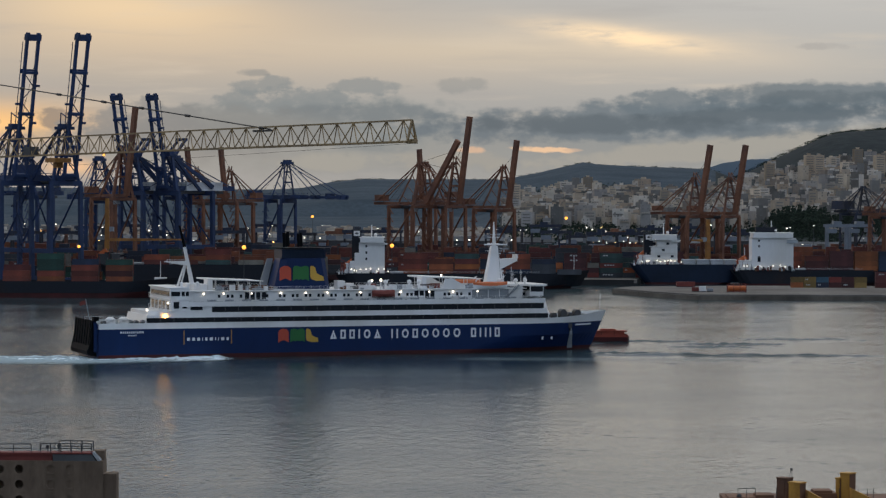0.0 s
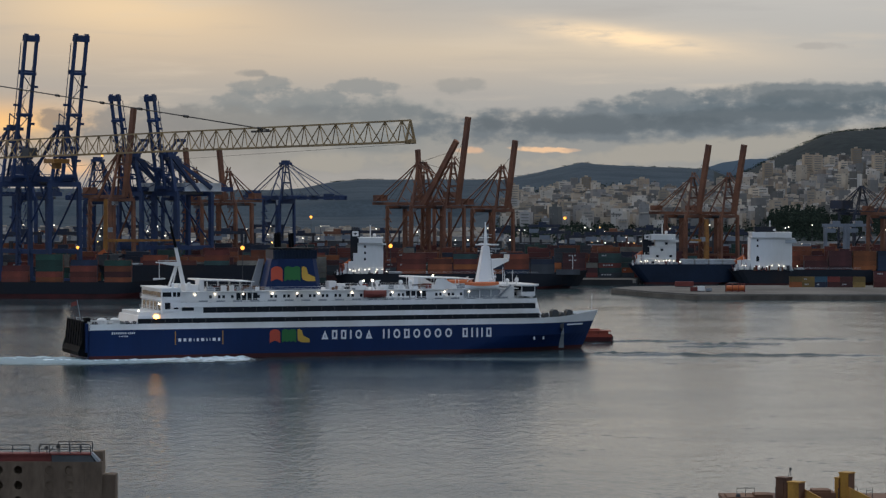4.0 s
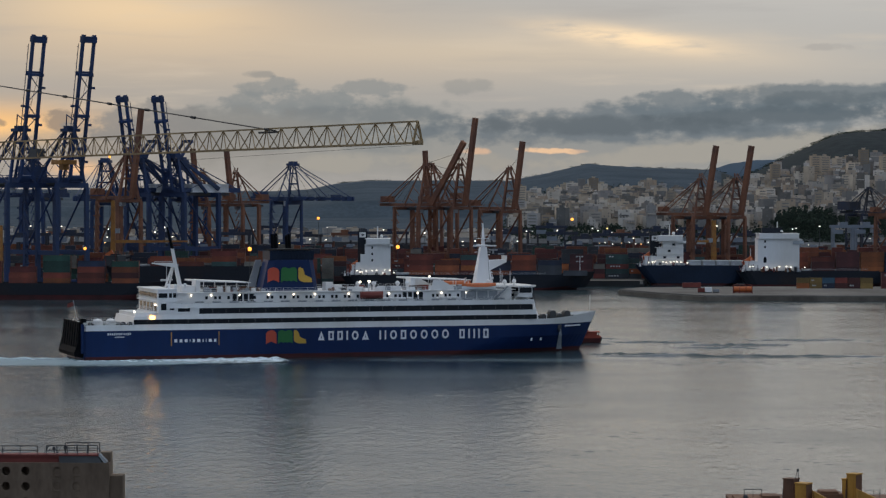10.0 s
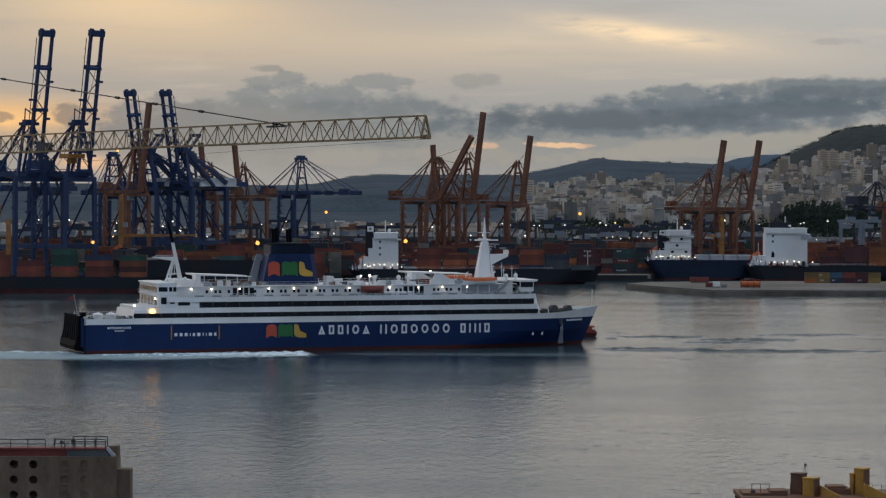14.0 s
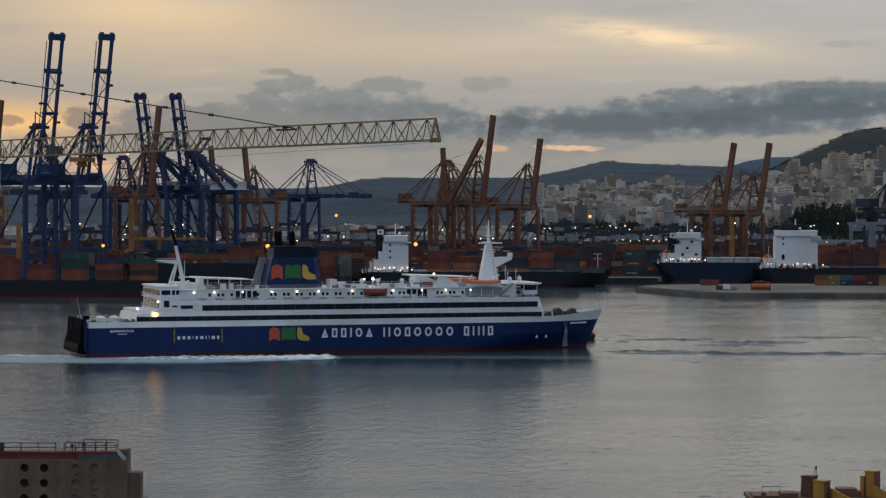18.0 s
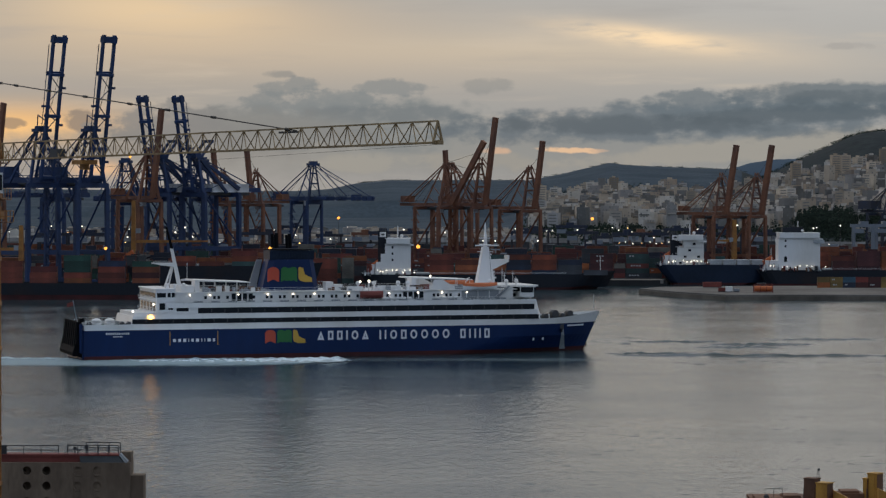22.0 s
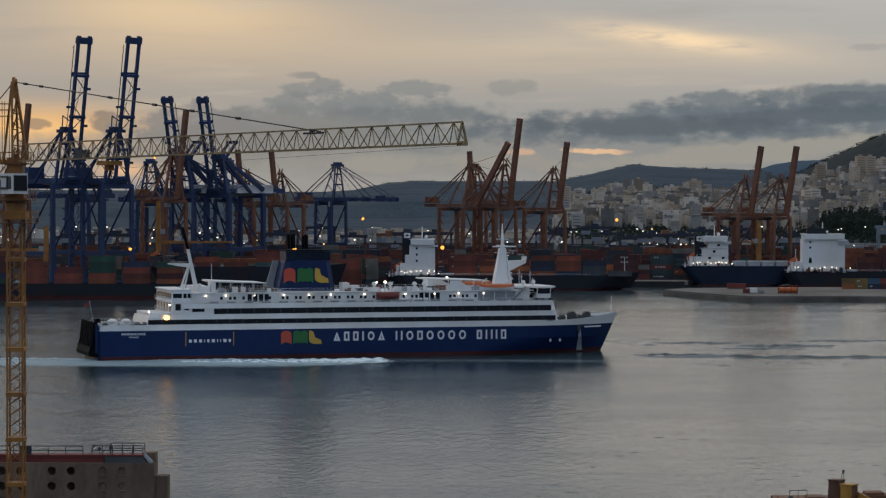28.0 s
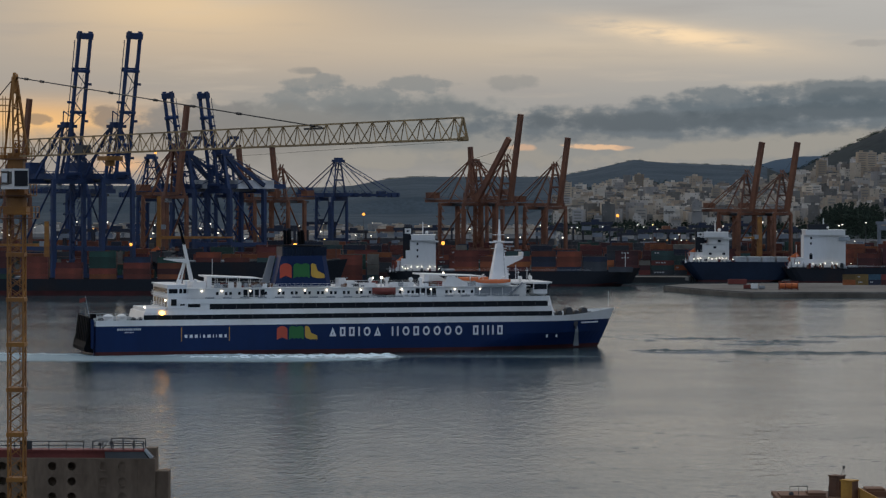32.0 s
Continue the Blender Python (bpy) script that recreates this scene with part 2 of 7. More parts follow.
M_ship_white = mat("white_ship_paint", (0.82, 0.82, 0.82), 0.45, vary=0.07, scale=0.3, second=(0.69, 0.67, 0.63), streak=0.25)
M_ship_blue = mat("navy_hull_paint", (0.003, 0.022, 0.092), 0.5, vary=0.12, scale=0.25, second=(0.003, 0.017, 0.072), streak=0.2)
M_boot = mat("rusty_red_bottom_paint", (0.085, 0.020, 0.020), 0.7, vary=0.25, scale=0.5, second=(0.045, 0.014, 0.014))
M_dark_glass = mat("dark_window_glass", (0.012, 0.015, 0.020), 0.2, vary=0.1, scale=0.6)
M_letter = mat("white_lettering_paint", (0.75, 0.76, 0.78), 0.5, vary=0.04)
M_logo_red = mat("red_logo_paint", (0.52, 0.075, 0.035), 0.5, vary=0.06)
M_logo_green = mat("green_logo_paint", (0.02, 0.15, 0.035), 0.5, vary=0.06)
M_logo_yellow = mat("yellow_logo_paint", (0.60, 0.36, 0.05), 0.5, vary=0.06)
M_orange_boat = mat("orange_lifeboat_plastic", (0.55, 0.13, 0.03), 0.5, vary=0.1)
M_deck_green = mat("green_grey_deck_paint", (0.16, 0.20, 0.19), 0.8, vary=0.2)
M_dark_steel = mat("dark_grey_steel", (0.06, 0.062, 0.066), 0.6, vary=0.2)
M_grey_steel = mat("grey_painted_steel", (0.30, 0.32, 0.34), 0.55, vary=0.15)
M_black_hull = mat("black_hull_paint", (0.014, 0.017, 0.024), 0.6, vary=0.3, scale=0.3, second=(0.027, 0.019, 0.017), ramp_at=(0.25, 0.5))
M_navy_hull = mat("dull_navy_hull_paint", (0.010, 0.022, 0.048), 0.55, vary=0.25, scale=0.3)
M_crane_blue = mat("blue_crane_paint", (0.011, 0.038, 0.128), 0.6, vary=0.3, scale=0.4, second=(0.014, 0.030, 0.078))
M_crane_rust = mat("rust_orange_crane_paint", (0.250, 0.098, 0.046), 0.65, vary=0.35, scale=0.4, second=(0.115, 0.048, 0.030))
M_crane_grey = mat("pale_grey_crane_paint", (0.21, 0.24, 0.28), 0.6, vary=0.15)
M_crane_yellow = mat("yellow_tower_crane_paint", (0.40, 0.175, 0.025), 0.55, vary=0.22, scale=1.2, second=(0.24, 0.10, 0.025))
M_jib = mat("faded_yellow_jib_paint", (0.385, 0.262, 0.120), 0.6, vary=0.25, scale=1.2, second=(0.22, 0.150, 0.075))
M_gantry = mat("grimy_blue_gantry_paint", (0.016, 0.030, 0.066), 0.7, vary=0.35, scale=0.4, second=(0.034, 0.030, 0.032))
M_pale_house = mat("faded_white_machinery_paint", (0.70, 0.73, 0.76), 0.6, vary=0.25, scale=0.5, second=(0.40, 0.40, 0.40))
M_hut = mat("pale_grey_cladding", (0.42, 0.45, 0.47), 0.6, vary=0.2, scale=0.6)
M_boat_red = mat("faded_red_boat_paint", (0.33, 0.055, 0.028), 0.6, vary=0.2, scale=1.0)
M_cable = mat("steel_cable", (0.06, 0.055, 0.05), 0.5, metal=0.5)
M_concrete = mat("weathered_brown_concrete", (0.250, 0.185, 0.128), 0.9, vary=0.34, scale=0.9, bump=0.5, second=(0.125, 0.088, 0.060), streak=0.35)
M_quay = mat("quay_concrete", (0.215, 0.198, 0.176), 0.9, vary=0.34, scale=0.15, bump=0.3, second=(0.130, 0.118, 0.104))
M_quay_wall = mat("stained_quay_wall", (0.19, 0.16, 0.125), 0.9, vary=0.3, scale=0.3, bump=0.3, second=(0.085, 0.07, 0.055), streak=0.4)
M_red_oxide = mat("red_oxide_paint", (0.20, 0.04, 0.03), 0.7, vary=0.2, scale=1.0)
M_yellow_box = mat("yellow_machine_paint", (0.56, 0.30, 0.045), 0.6, vary=0.22, scale=1.5, second=(0.38, 0.19, 0.03))
M_brown = mat("brown_weathered_steel", (0.19, 0.088, 0.042), 0.75, vary=0.3, scale=1.0, second=(0.11, 0.055, 0.032))
# scrub, with the blue-grey of distance haze put into its base colour
M_hill = mat("haze_blue_scrub", (0.062, 0.084, 0.104), 0.95, vary=0.4, scale=0.06, bump=0.0, second=(0.040, 0.058, 0.074))
M_flank = mat("dark_scrub_flank", (0.036, 0.044, 0.045), 0.95, vary=0.5, scale=0.2, second=(0.021, 0.028, 0.030))
# aerial haze painted as a pale blue base colour
M_far_range = mat("haze_blue_range", (0.12, 0.16, 0.20), 0.95, vary=0.15, scale=0.01)
M_black = mat("sooty_black_paint", (0.006, 0.007, 0.009), 0.8, vary=0.3)
M_dark_glass.node_tree.nodes["Principled BSDF"].inputs["Specular IOR Level"].default_value = 0.25
for m_ in (M_black, M_flank, M_far_range):
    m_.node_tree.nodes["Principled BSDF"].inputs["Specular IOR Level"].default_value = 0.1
M_yard = mat("asphalt_yard", (0.06, 0.06, 0.06), 0.9, vary=0.3, scale=0.05)
for m_ in (M_black_hull, M_navy_hull, M_boot, M_ship_blue):
    m_.node_tree.nodes["Principled BSDF"].inputs["Specular IOR Level"].default_value = 0.25
M_lamp_amber = mat("amber_lamp", (1.0, 0.40, 0.06), 0.5, glow=2.0)
M_lamp_white = mat("white_lamp", (1.0, 0.88, 0.70), 0.5, glow=3.5)
M_flood = mat("amber_flood_lamp", (1.0, 0.46, 0.09), 0.5, glow=9.0)
M_lamp_warm = mat("warm_deck_lamp", (1.0, 0.50, 0.12), 0.5, glow=5.0)


# ---- mesh tools ----
class Solid:
    """Collects boxes, beams, tubes and lofts for one mesh."""

    def __init__(self):
        self.v, self.f = [], []

    def add(self, vs, fs):
        n = len(self.v)
        self.v += [tuple(p) for p in vs]
        self.f += [tuple(i + n for i in f) for f in fs]
        return self

    def box(self, x0, x1, y0, y1, z0, z1, m=None):
        vs = [Vector((x, y, z)) for z in (z0, z1) for x, y in ((x0, y0), (x1, y0), (x1, y1), (x0, y1))]
        if m:
            vs = [m @ p for p in vs]
        return self.add(vs, [(3, 2, 1, 0), (4, 5, 6, 7), (0, 1, 5, 4), (1, 2, 6, 5), (2, 3, 7, 6), (3, 0, 4, 7)])

    def beam(self, p, q, w, h=None, w2=None, h2=None):
        p, q = Vector(p), Vector(q)
        h = h or w
        w2, h2 = w2 or w, h2 or h
        d = (q - p).normalized()
        a = d.cross(Vector((0, 0, 1)))
        a = Vector((1, 0, 0)) if a.length < 1e-4 else a.normalized()
        b = a.cross(d)
        vs = [c + a * (s * ww / 2) + b * (t * hh / 2) for c, ww, hh in ((p, w, h), (q, w2, h2)) for s, t in ((-1, -1), (1, -1), (1, 1), (-1, 1))]
        return self.add(vs, [(3, 2, 1, 0), (4, 5, 6, 7), (0, 1, 5, 4), (1, 2, 6, 5), (2, 3, 7, 6), (3, 0, 4, 7)])

    def tube(self, p, q, r, n=8, r2=None):
        p, q = Vector(p), Vector(q)
        d = (q - p).normalized()
        a = d.orthogonal().normalized()
        b = d.cross(a)
        r2 = r if r2 is None else r2
        vs = [c + (a * math.cos(k * math.tau / n) + b * math.sin(k * math.tau / n)) * rr for c, rr in ((p, r), (q, r2)) for k in range(n)]
        fs = [(k, (k + 1) % n, n + (k + 1) % n, n + k) for k in range(n)] + [tuple(reversed(range(n))), tuple(range(n, 2 * n))]
        return self.add(vs, fs)

    def prism(self, pts, z0, z1, m=None):
        n = len(pts)
        vs = [Vector((x, y, z)) for z in (z0, z1) for x, y in pts]
        if m:
            vs = [m @ p for p in vs]
        return self.add(vs, [tuple(reversed(range(n))), tuple(range(n, 2 * n))] + [(k, (k + 1) % n, n + (k + 1) % n, n + k) for k in range(n)])

    def sheet(self, rings, closed=False, caps=False):
        n = len(rings[0])
        vs = [p for r in rings for p in r]
        fs = []
        for i in range(len(rings) - 1):
            for k in range(n if closed else n - 1):
                fs.append((i * n + k, i * n + (k + 1) % n, (i + 1) * n + (k + 1) % n, (i + 1) * n + k))
        if caps:
            fs += [tuple(reversed(range(n))), tuple(range((len(rings) - 1) * n, len(rings) * n))]
        return self.add(vs, fs)

    def ball(self, c, rx, ry, rz, n=10, k=6, low=-1.0):
        rings = []
        for i in range(k + 1):
            a = math.asin(low) + (math.pi / 2 - math.asin(low)) * i / k
            rings.append([(c[0] + rx * math.cos(a) * math.cos(j * math.tau / n), c[1] + ry * math.cos(a) * math.sin(j * math.tau / n), c[2] + rz * math.sin(a)) for j in range(n)])
        return self.sheet(rings, closed=True, caps=True)

    def mesh(self, name, material):
        me = bpy.data.meshes.new(name)
        me.from_pydata(self.v, [], self.f)
        me.materials.append(material)
        return me


def part(name, solid, material, parent, label="", smooth=False):
    me = solid if isinstance(solid, bpy.types.Mesh) else solid.mesh(name, material)
    if smooth:
        me.shade_smooth()
    ob = new(name, me)
    ob.parent = parent
    if label:
        tagged(ob, label)
    return ob


def thing(name, m, label, category, group="", kind=""):
    ob = new(name)
    ob.matrix_world = m
    ob.empty_display_size = 0.5
    return tagged(ob, label, category, group, kind)


def single(name, solid, material, label, category, group="", kind="", m=None, smooth=False):
    me = solid if isinstance(solid, bpy.types.Mesh) else solid.mesh(name, material)
    if smooth:
        me.shade_smooth()
    ob = new(name, me)
    if m:
        ob.matrix_world = m
    return tagged(ob, label, category, group, kind)


# ---- the harbour: water, quays, land ----
def water_material():
    m = bpy.data.materials.new("harbour_water")
    m.use_nodes = True
    nt = m.node_tree
    b = nt.nodes["Principled BSDF"]
    b.inputs["Base Color"].default_value = (0.029, 0.052, 0.060, 1.0)
    b.inputs["Roughness"].default_value, b.inputs["IOR"].default_value = 0.16, 1.33
    co = nt.nodes.new("ShaderNodeTexCoord")
    last = None
    for sx, sy, sc, strength, dist in ((2.4, 1.0, 0.9, 0.8, 0.034), (2.8, 1.0, 0.34, 0.9, 0.16), (2.2, 1.0, 0.15, 0.8, 0.20), (0.5, 1.0, 0.03, 0.25, 0.3)):
        mp = nt.nodes.new("ShaderNodeMapping")
        mp.inputs["Scale"].default_value = (sx, sy, 1.0)
        nt.links.new(co.outputs["Object"], mp.inputs["Vector"])
        n = nt.nodes.new("ShaderNodeTexNoise")
        n.inputs["Scale"].default_value, n.inputs["Detail"].default_value = sc, 3.0
        nt.links.new(mp.outputs[0], n.inputs["Vector"])
        bp = nt.nodes.new("ShaderNodeBump")
        bp.inputs["Strength"].default_value, bp.inputs["Distance"].default_value = strength, dist
        nt.links.new(n.outputs[0], bp.inputs["Height"])
        if last:
            nt.links.new(last.outputs[0], bp.inputs["Normal"])
        last = bp
    nt.links.new(last.outputs[0], b.inputs["Normal"])
    # patches ruffled by the breeze between smoother ones
    mp = nt.nodes.new("ShaderNodeMapping")
    mp.inputs["Scale"].default_value = (0.012, 0.022, 1.0)
    nt.links.new(co.outputs["Object"], mp.inputs["Vector"])
    n = nt.nodes.new("ShaderNodeTexNoise")
    n.inputs["Scale"].default_value, n.inputs["Detail"].default_value = 1.0, 4.0
    nt.links.new(mp.outputs[0], n.inputs["Vector"])
    mr = nt.nodes.new("ShaderNodeMapRange")
    mr.inputs[1].default_value, mr.inputs[2].default_value, mr.inputs[3].default_value, mr.inputs[4].default_value = 0.35, 0.65, 0.09, 0.19
    nt.links.new(n.outputs[0], mr.inputs[0])
    nt.links.new(mr.outputs[0], b.inputs["Roughness"])
    return m


M_water = water_material()
s = Solid()
s.add([(-6000, -3000, 0), (6000, -3000, 0), (6000, 6000, 0), (-6000, 6000, 0)], [(0, 1, 2, 3)])
single("water", s, M_water, "calm grey harbour water with fine ripples", "water", kind="structure")

QUAY_Z = 3.0
s = Solid().prism([(-1500, 1262), (-91.1, 1262), (-66.1, 1385), (103.0, 1400), (109.1, 1462), (1500, 1480), (1500, 1800), (-1500, 1800)], -4.0, QUAY_Z)
single("quay", s, M_yard, "concrete container quay with a stained sea wall", "quay", kind="structure")
# pale concrete aprons along the quay's edge
for x0, x1, y in ((-900, -92.4, 1262), (-64.6, 102.4, 1400.2), (110.7, 600, 1479)):
    single("quay_apron", Solid().box(x0, x1, y - 0.4, y + 16.0, 1.2, QUAY_Z + 0.02), M_quay, "pale concrete apron along the quay's edge", "quay", kind="structure")
# the mole in front of the right-hand berth
MOLE = [(82.0, 1285), (96.2, 1243), (116.1, 1206), (600, 1209), (600, 1326), (156.8, 1326), (116.4, 1316), (93.5, 1308)]
s = Solid().prism(MOLE, -4.0, 1.9)
single("mole_wall", s, M_quay_wall, "stained concrete wall of the low mole", "mole", kind="structure")
s = Solid().prism([(x + (0.6 if i < 4 else 0), y + 0.4) for i, (x, y) in enumerate(MOLE)], 1.904, 2.6)
single("mole_deck", s, M_quay, "pale concrete deck of the low mole", "mole", kind="structure")


def smooth01(v):
    v = min(1.0, max(0.0, v))
    return v * v * (3 - 2 * v)


# heights of the ridge lines against the bearing (sideways over depth), each at its own distance
RIDGE = [(-0.3, 62), (-0.168, 57), (-0.066, 54), (-0.053, 57), (-0.0415, 69), (-0.03, 74), (0.022, 73), (0.0362, 86), (0.0506, 103), (0.0532, 106), (0.0574, 102), (0.0766, 97), (0.101, 93), (0.1085, 79), (0.13, 52), (0.3, 42)]
FLANK = [(0.085, 28), (0.1064, 67), (0.1193, 95), (0.1314, 121), (0.1426, 144), (0.1466, 150), (0.153, 154), (0.1673, 158), (0.3, 173)]
SLOPE = [(-0.3, 16), (0.012, 17), (0.0234, 32), (0.0447, 42), (0.0949, 48), (0.1085, 55), (0.1297, 81), (0.1382, 93), (0.151, 103), (0.2, 113), (0.3, 113)]


def along(line, q):
    if q <= line[0][0]:
        return line[0][1]
    for (a, ha), (b, hb) in zip(line, line[1:]):
        if q <= b:
            return ha + (hb - ha) * (q - a) / (b - a)
    return line[-1][1]


def land(x, y):
    """Height of the ground: the port plain, the town's slope, the bare ridges behind."""
    q = x / y
    z = 2.6 + 8.0 * smooth01((y - 1850) / 1200)
    z += (along(SLOPE, q) - 10.6) * smooth01((y - 2600) / 1750) * 1.1
    z += 13.0 * math.exp(-0.5 * ((q - 0.1335) / 0.0095) ** 2 - 0.5 * ((y - 2640) / 130) ** 2)
    z += 9.0 * math.exp(-0.5 * ((q - 0.158) / 0.010) ** 2 - 0.5 * ((y - 2680) / 130) ** 2)
    rough = noise.fractal(Vector((x * 0.006, y * 0.006, 0.3)), 1.0, 2.0, 5)
    if y > 3800:
        z = max(z if y < 4200 else 0.0, (along(FLANK, q) + 3.5 * rough) * (smooth01((y - 3250) / 1150) if y < 4400 else 1.0 - 0.5 * smooth01((y - 4400) / 400)))
        z = max(z, (along(RIDGE, q) + 1.5 * rough) * (smooth01((y - 2900) / 1900) if y < 4800 else 1.0 - 0.3 * smooth01((y - 4800) / 200)))
    elif y > 1900:
        z += rough * 3.0 * smooth01((y - 1900) / 700)
    return z


qs = [-0.30 + 0.0025 * i for i in range(241)]
ys = [1750 + 75 * i for i in range(16)] + [2950 + 50 * i for i in range(40)]
s = Solid()
s.sheet([[(q * y, y, land(q * y, y)) for q in qs] for y in ys])
# ridges and plain take the haze-tinted scrub, the nearer flank the plain dark one
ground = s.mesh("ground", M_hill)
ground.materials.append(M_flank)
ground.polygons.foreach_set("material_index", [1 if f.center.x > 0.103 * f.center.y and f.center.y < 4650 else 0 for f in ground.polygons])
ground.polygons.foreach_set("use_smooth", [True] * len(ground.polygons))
single("ground", ground, None, "dark scrub-covered hills and plain behind the port, mostly painted haze-blue", "hills", kind="structure")
# a further range; the distance haze is painted into its blue colour
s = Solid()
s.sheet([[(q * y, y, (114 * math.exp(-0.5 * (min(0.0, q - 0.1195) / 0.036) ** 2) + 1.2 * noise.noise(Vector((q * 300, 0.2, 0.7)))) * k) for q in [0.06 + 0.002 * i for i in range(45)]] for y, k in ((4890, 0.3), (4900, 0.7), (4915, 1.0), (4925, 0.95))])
single("backdrop", s, M_far_range, "distant mountain flank painted haze blue", "mountain", kind="structure", smooth=True)

# the near shore and the hillside on which the camera stands
s = Solid()
s.sheet([[(x, y, z + 0.6 * math.sin(x * 0.05 + y)) for x in range(-600, 601, 40)] for y, z in ((-700, 80), (-300, 66), (-60, 45.5), (-6, 45.2), (12, 44.0), (90, 26), (180, 8), (240, 4.5), (330, 4.0), (334, -3.0))])
single("ground", s, M_yard, "sloping ground of the near shore", "ground", kind="structure")


# ---- the ferry: bow towards +x, starboard towards -y, origin amidships on the waterline ----
ferry = thing("ferry", pose(-26.47, 801.27, 0, 0, 0, 19.5), "navy blue and white car ferry under way with lit decks", "ferry")


def ferry_half(x, z):
    x0 = 28 + 16 * min(1.0, max(0.0, z / 5.0))
    xe = 76.6 + 0.47 * z
    if x <= x0:
        return 13.0
    q = min(1.0, (x - x0) / (xe - x0))
    return max(0.02, 13.0 * (1 - q ** (1.7 + 0.09 * max(z, 0))))


def ferry_band(z_rows, name, material, label, top=None, x_from=-81.75):
    """A strake of the hull between two heights, both sides and the stem."""
    s = Solid()
    for side in (-1, 1):
        rings = []
        for z in z_rows:
            row = []
            for i in range(61):
                q = i / 60
                zz = z if top is None else z(q)
                xe = 76.6 + 0.47 * zz
                x = x_from + (xe - x_from) * (q if q < 0.5 else 0.5 + (1 - (1 - (q - 0.5) * 2) ** 1.3) / 2)
                row.append((x, side * ferry_half(x, zz), zz))
            rings.append(row)
        if side > 0:
            rings.reverse()
        s.sheet(rings)
    return part(name, s, material, ferry, label, smooth=False)


ferry_band([-1.5, 0.0, 1.15], "boot_topping", M_boot, "faded red boot topping")
ferry_band([1.15, 3.0, 5.0, 7.0, 8.6], "hull", M_ship_blue, "navy blue hull plating")
ferry_band([lambda q: 8.6, lambda q: 10.3 + 1.6 * smooth01((q - 0.82) / 0.18)], "bulwark", M_ship_white, "white bulwark", top=True)
s = Solid()
s.sheet([[(x, side * max(0.01, ferry_half(x, 9.3) - 0.1), 9.3) for x in [-81.7 + 2.7 * i for i in range(60)]] for side in (-1, 1)])
part("main_deck", s, M_deck_green, ferry, "grey-green deck")
# stern: dark recessed ramp door between the hull's quarters
s = Solid().box(-81.78, -81.3, -13, 13, -1.5, 10.2)
part("transom", s, M_ship_blue, ferry)
s = Solid()
s.sheet([[(-81.78, y, 11.0), (-83.0, y, 11.2), (-83.7, y, 4.0), (-84.5, y, 2.4), (-84.3, y, 1.3), (-81.78, y, 0.9)] for y in (-11.6, 11.6)], caps=False)
for y in (-11.6, 11.6):
    s.add([(-81.78, y, 11.0), (-83.0, y, 11.2), (-83.7, y, 4.0), (-84.5, y, 2.4), (-84.3, y, 1.3), (-81.78, y, 0.9)], [(0, 1, 2, 3, 4, 5)])
ramp_door = part("stern_ramp", s, M_black, ferry, "black folding stern ramp")
for k in range(7):
    part("ramp_rib", Solid().beam((-83.1, -10.4 + k * 3.4, 11.0), (-83.8, -10.4 + k * 3.4, 4.0), 0.3, 0.3), M_black, ramp_door)
for y in (-11.9, 11.9):
    part("ramp_arm", Solid().beam((-81.9, y, 10.2), (-84.1, y, 3.2), 0.45, 0.3).box(-83.0, -81.8, y - 0.3, y + 0.3, 6.6, 7.0), M_black, ramp_door)
part("bitts", Solid().box(-82.4, -80.9, -11.6, -9.0, 11.0, 12.2), M_black, ferry, "dark mooring bitts at the stern")
for yy in (-12.4, 12.4):
    s = Solid().box(-82.6, -81.78, yy - 0.35, yy + 0.35, 2.2, 10.6)
    part("fender", s, M_ship_blue, ferry, "navy stern fender post")

# superstructure
W = 12.9


def deck_house(name, x0, x1, half, z0, z1, front=1.5, back=0.6, material=M_ship_white):
    s = Solid()
    s.sheet([[(x0, -half, z0), (x1, -half, z0), (x1 + front, -half * 0.72, z0), (x1 + front, half * 0.72, z0), (x1, half, z0), (x0, half, z0)],
             [(x0 + back, -half, z1), (x1 - 0.4, -half, z1), (x1 + front - 0.9, -half * 0.72, z1), (x1 + front - 0.9, half * 0.72, z1), (x1 - 0.4, half, z1), (x0 + back, half, z1)]], closed=True, caps=True)
    return part(name, s, material, ferry)


deck_house("superstructure", -67.6, 56.4, W - 0.25, 10.25, 12.6, 3.5)
deck_house("superstructure", -57.0, 55.9, W - 0.25, 12.6, 16.1, 3.0)
deck_house("deckhouse", -54.5, 49.0, 11.4, 16.3, 19.2, 2.0)


def window_band(x0, x1, z0, z1, half):
    for side in (-1, 1):
        y = side * half
        s = Solid().box(x0, x1, y - 0.06, y + 0.06, z0, z1)
        band = part("window_band", s, M_dark_glass, ferry, "long strip of dark windows")
        n = int((x1 - x0) / 4)
        bar = Solid().box(-0.09, 0.09, y - 0.1, y + 0.1, z0 - 0.02, z1 + 0.02).mesh("mullion", M_dark_steel)
        for k in range(1, n):
            part("mullion", bar, None, band).location = (x0 + (x1 - x0) * k / n, 0, 0)


window_band(-67.2, 57.6, 10.34, 11.72, W - 0.2)
window_band(-47.8, 56.2, 13.22, 14.85, W - 0.2)
for z0, z1, x0, x1 in ((11.72, 13.2, -63.5, 57.2), (14.9, 16.32, -57.5, 56.6)):
    for side in (-1, 1):
        part("fascia", Solid().box(x0, x1, side * W - 0.12, side * W + 0.12, z0, z1), M_ship_white, ferry)
part("boat_deck", Solid().box(-57.5, 56.4, -W, W, 16.14, 16.3), M_deck_green, ferry)
part("roof_deck", Solid().box(-55.0, 51.0, -11.9, 11.9, 19.2, 19.42), M_ship_white, ferry)


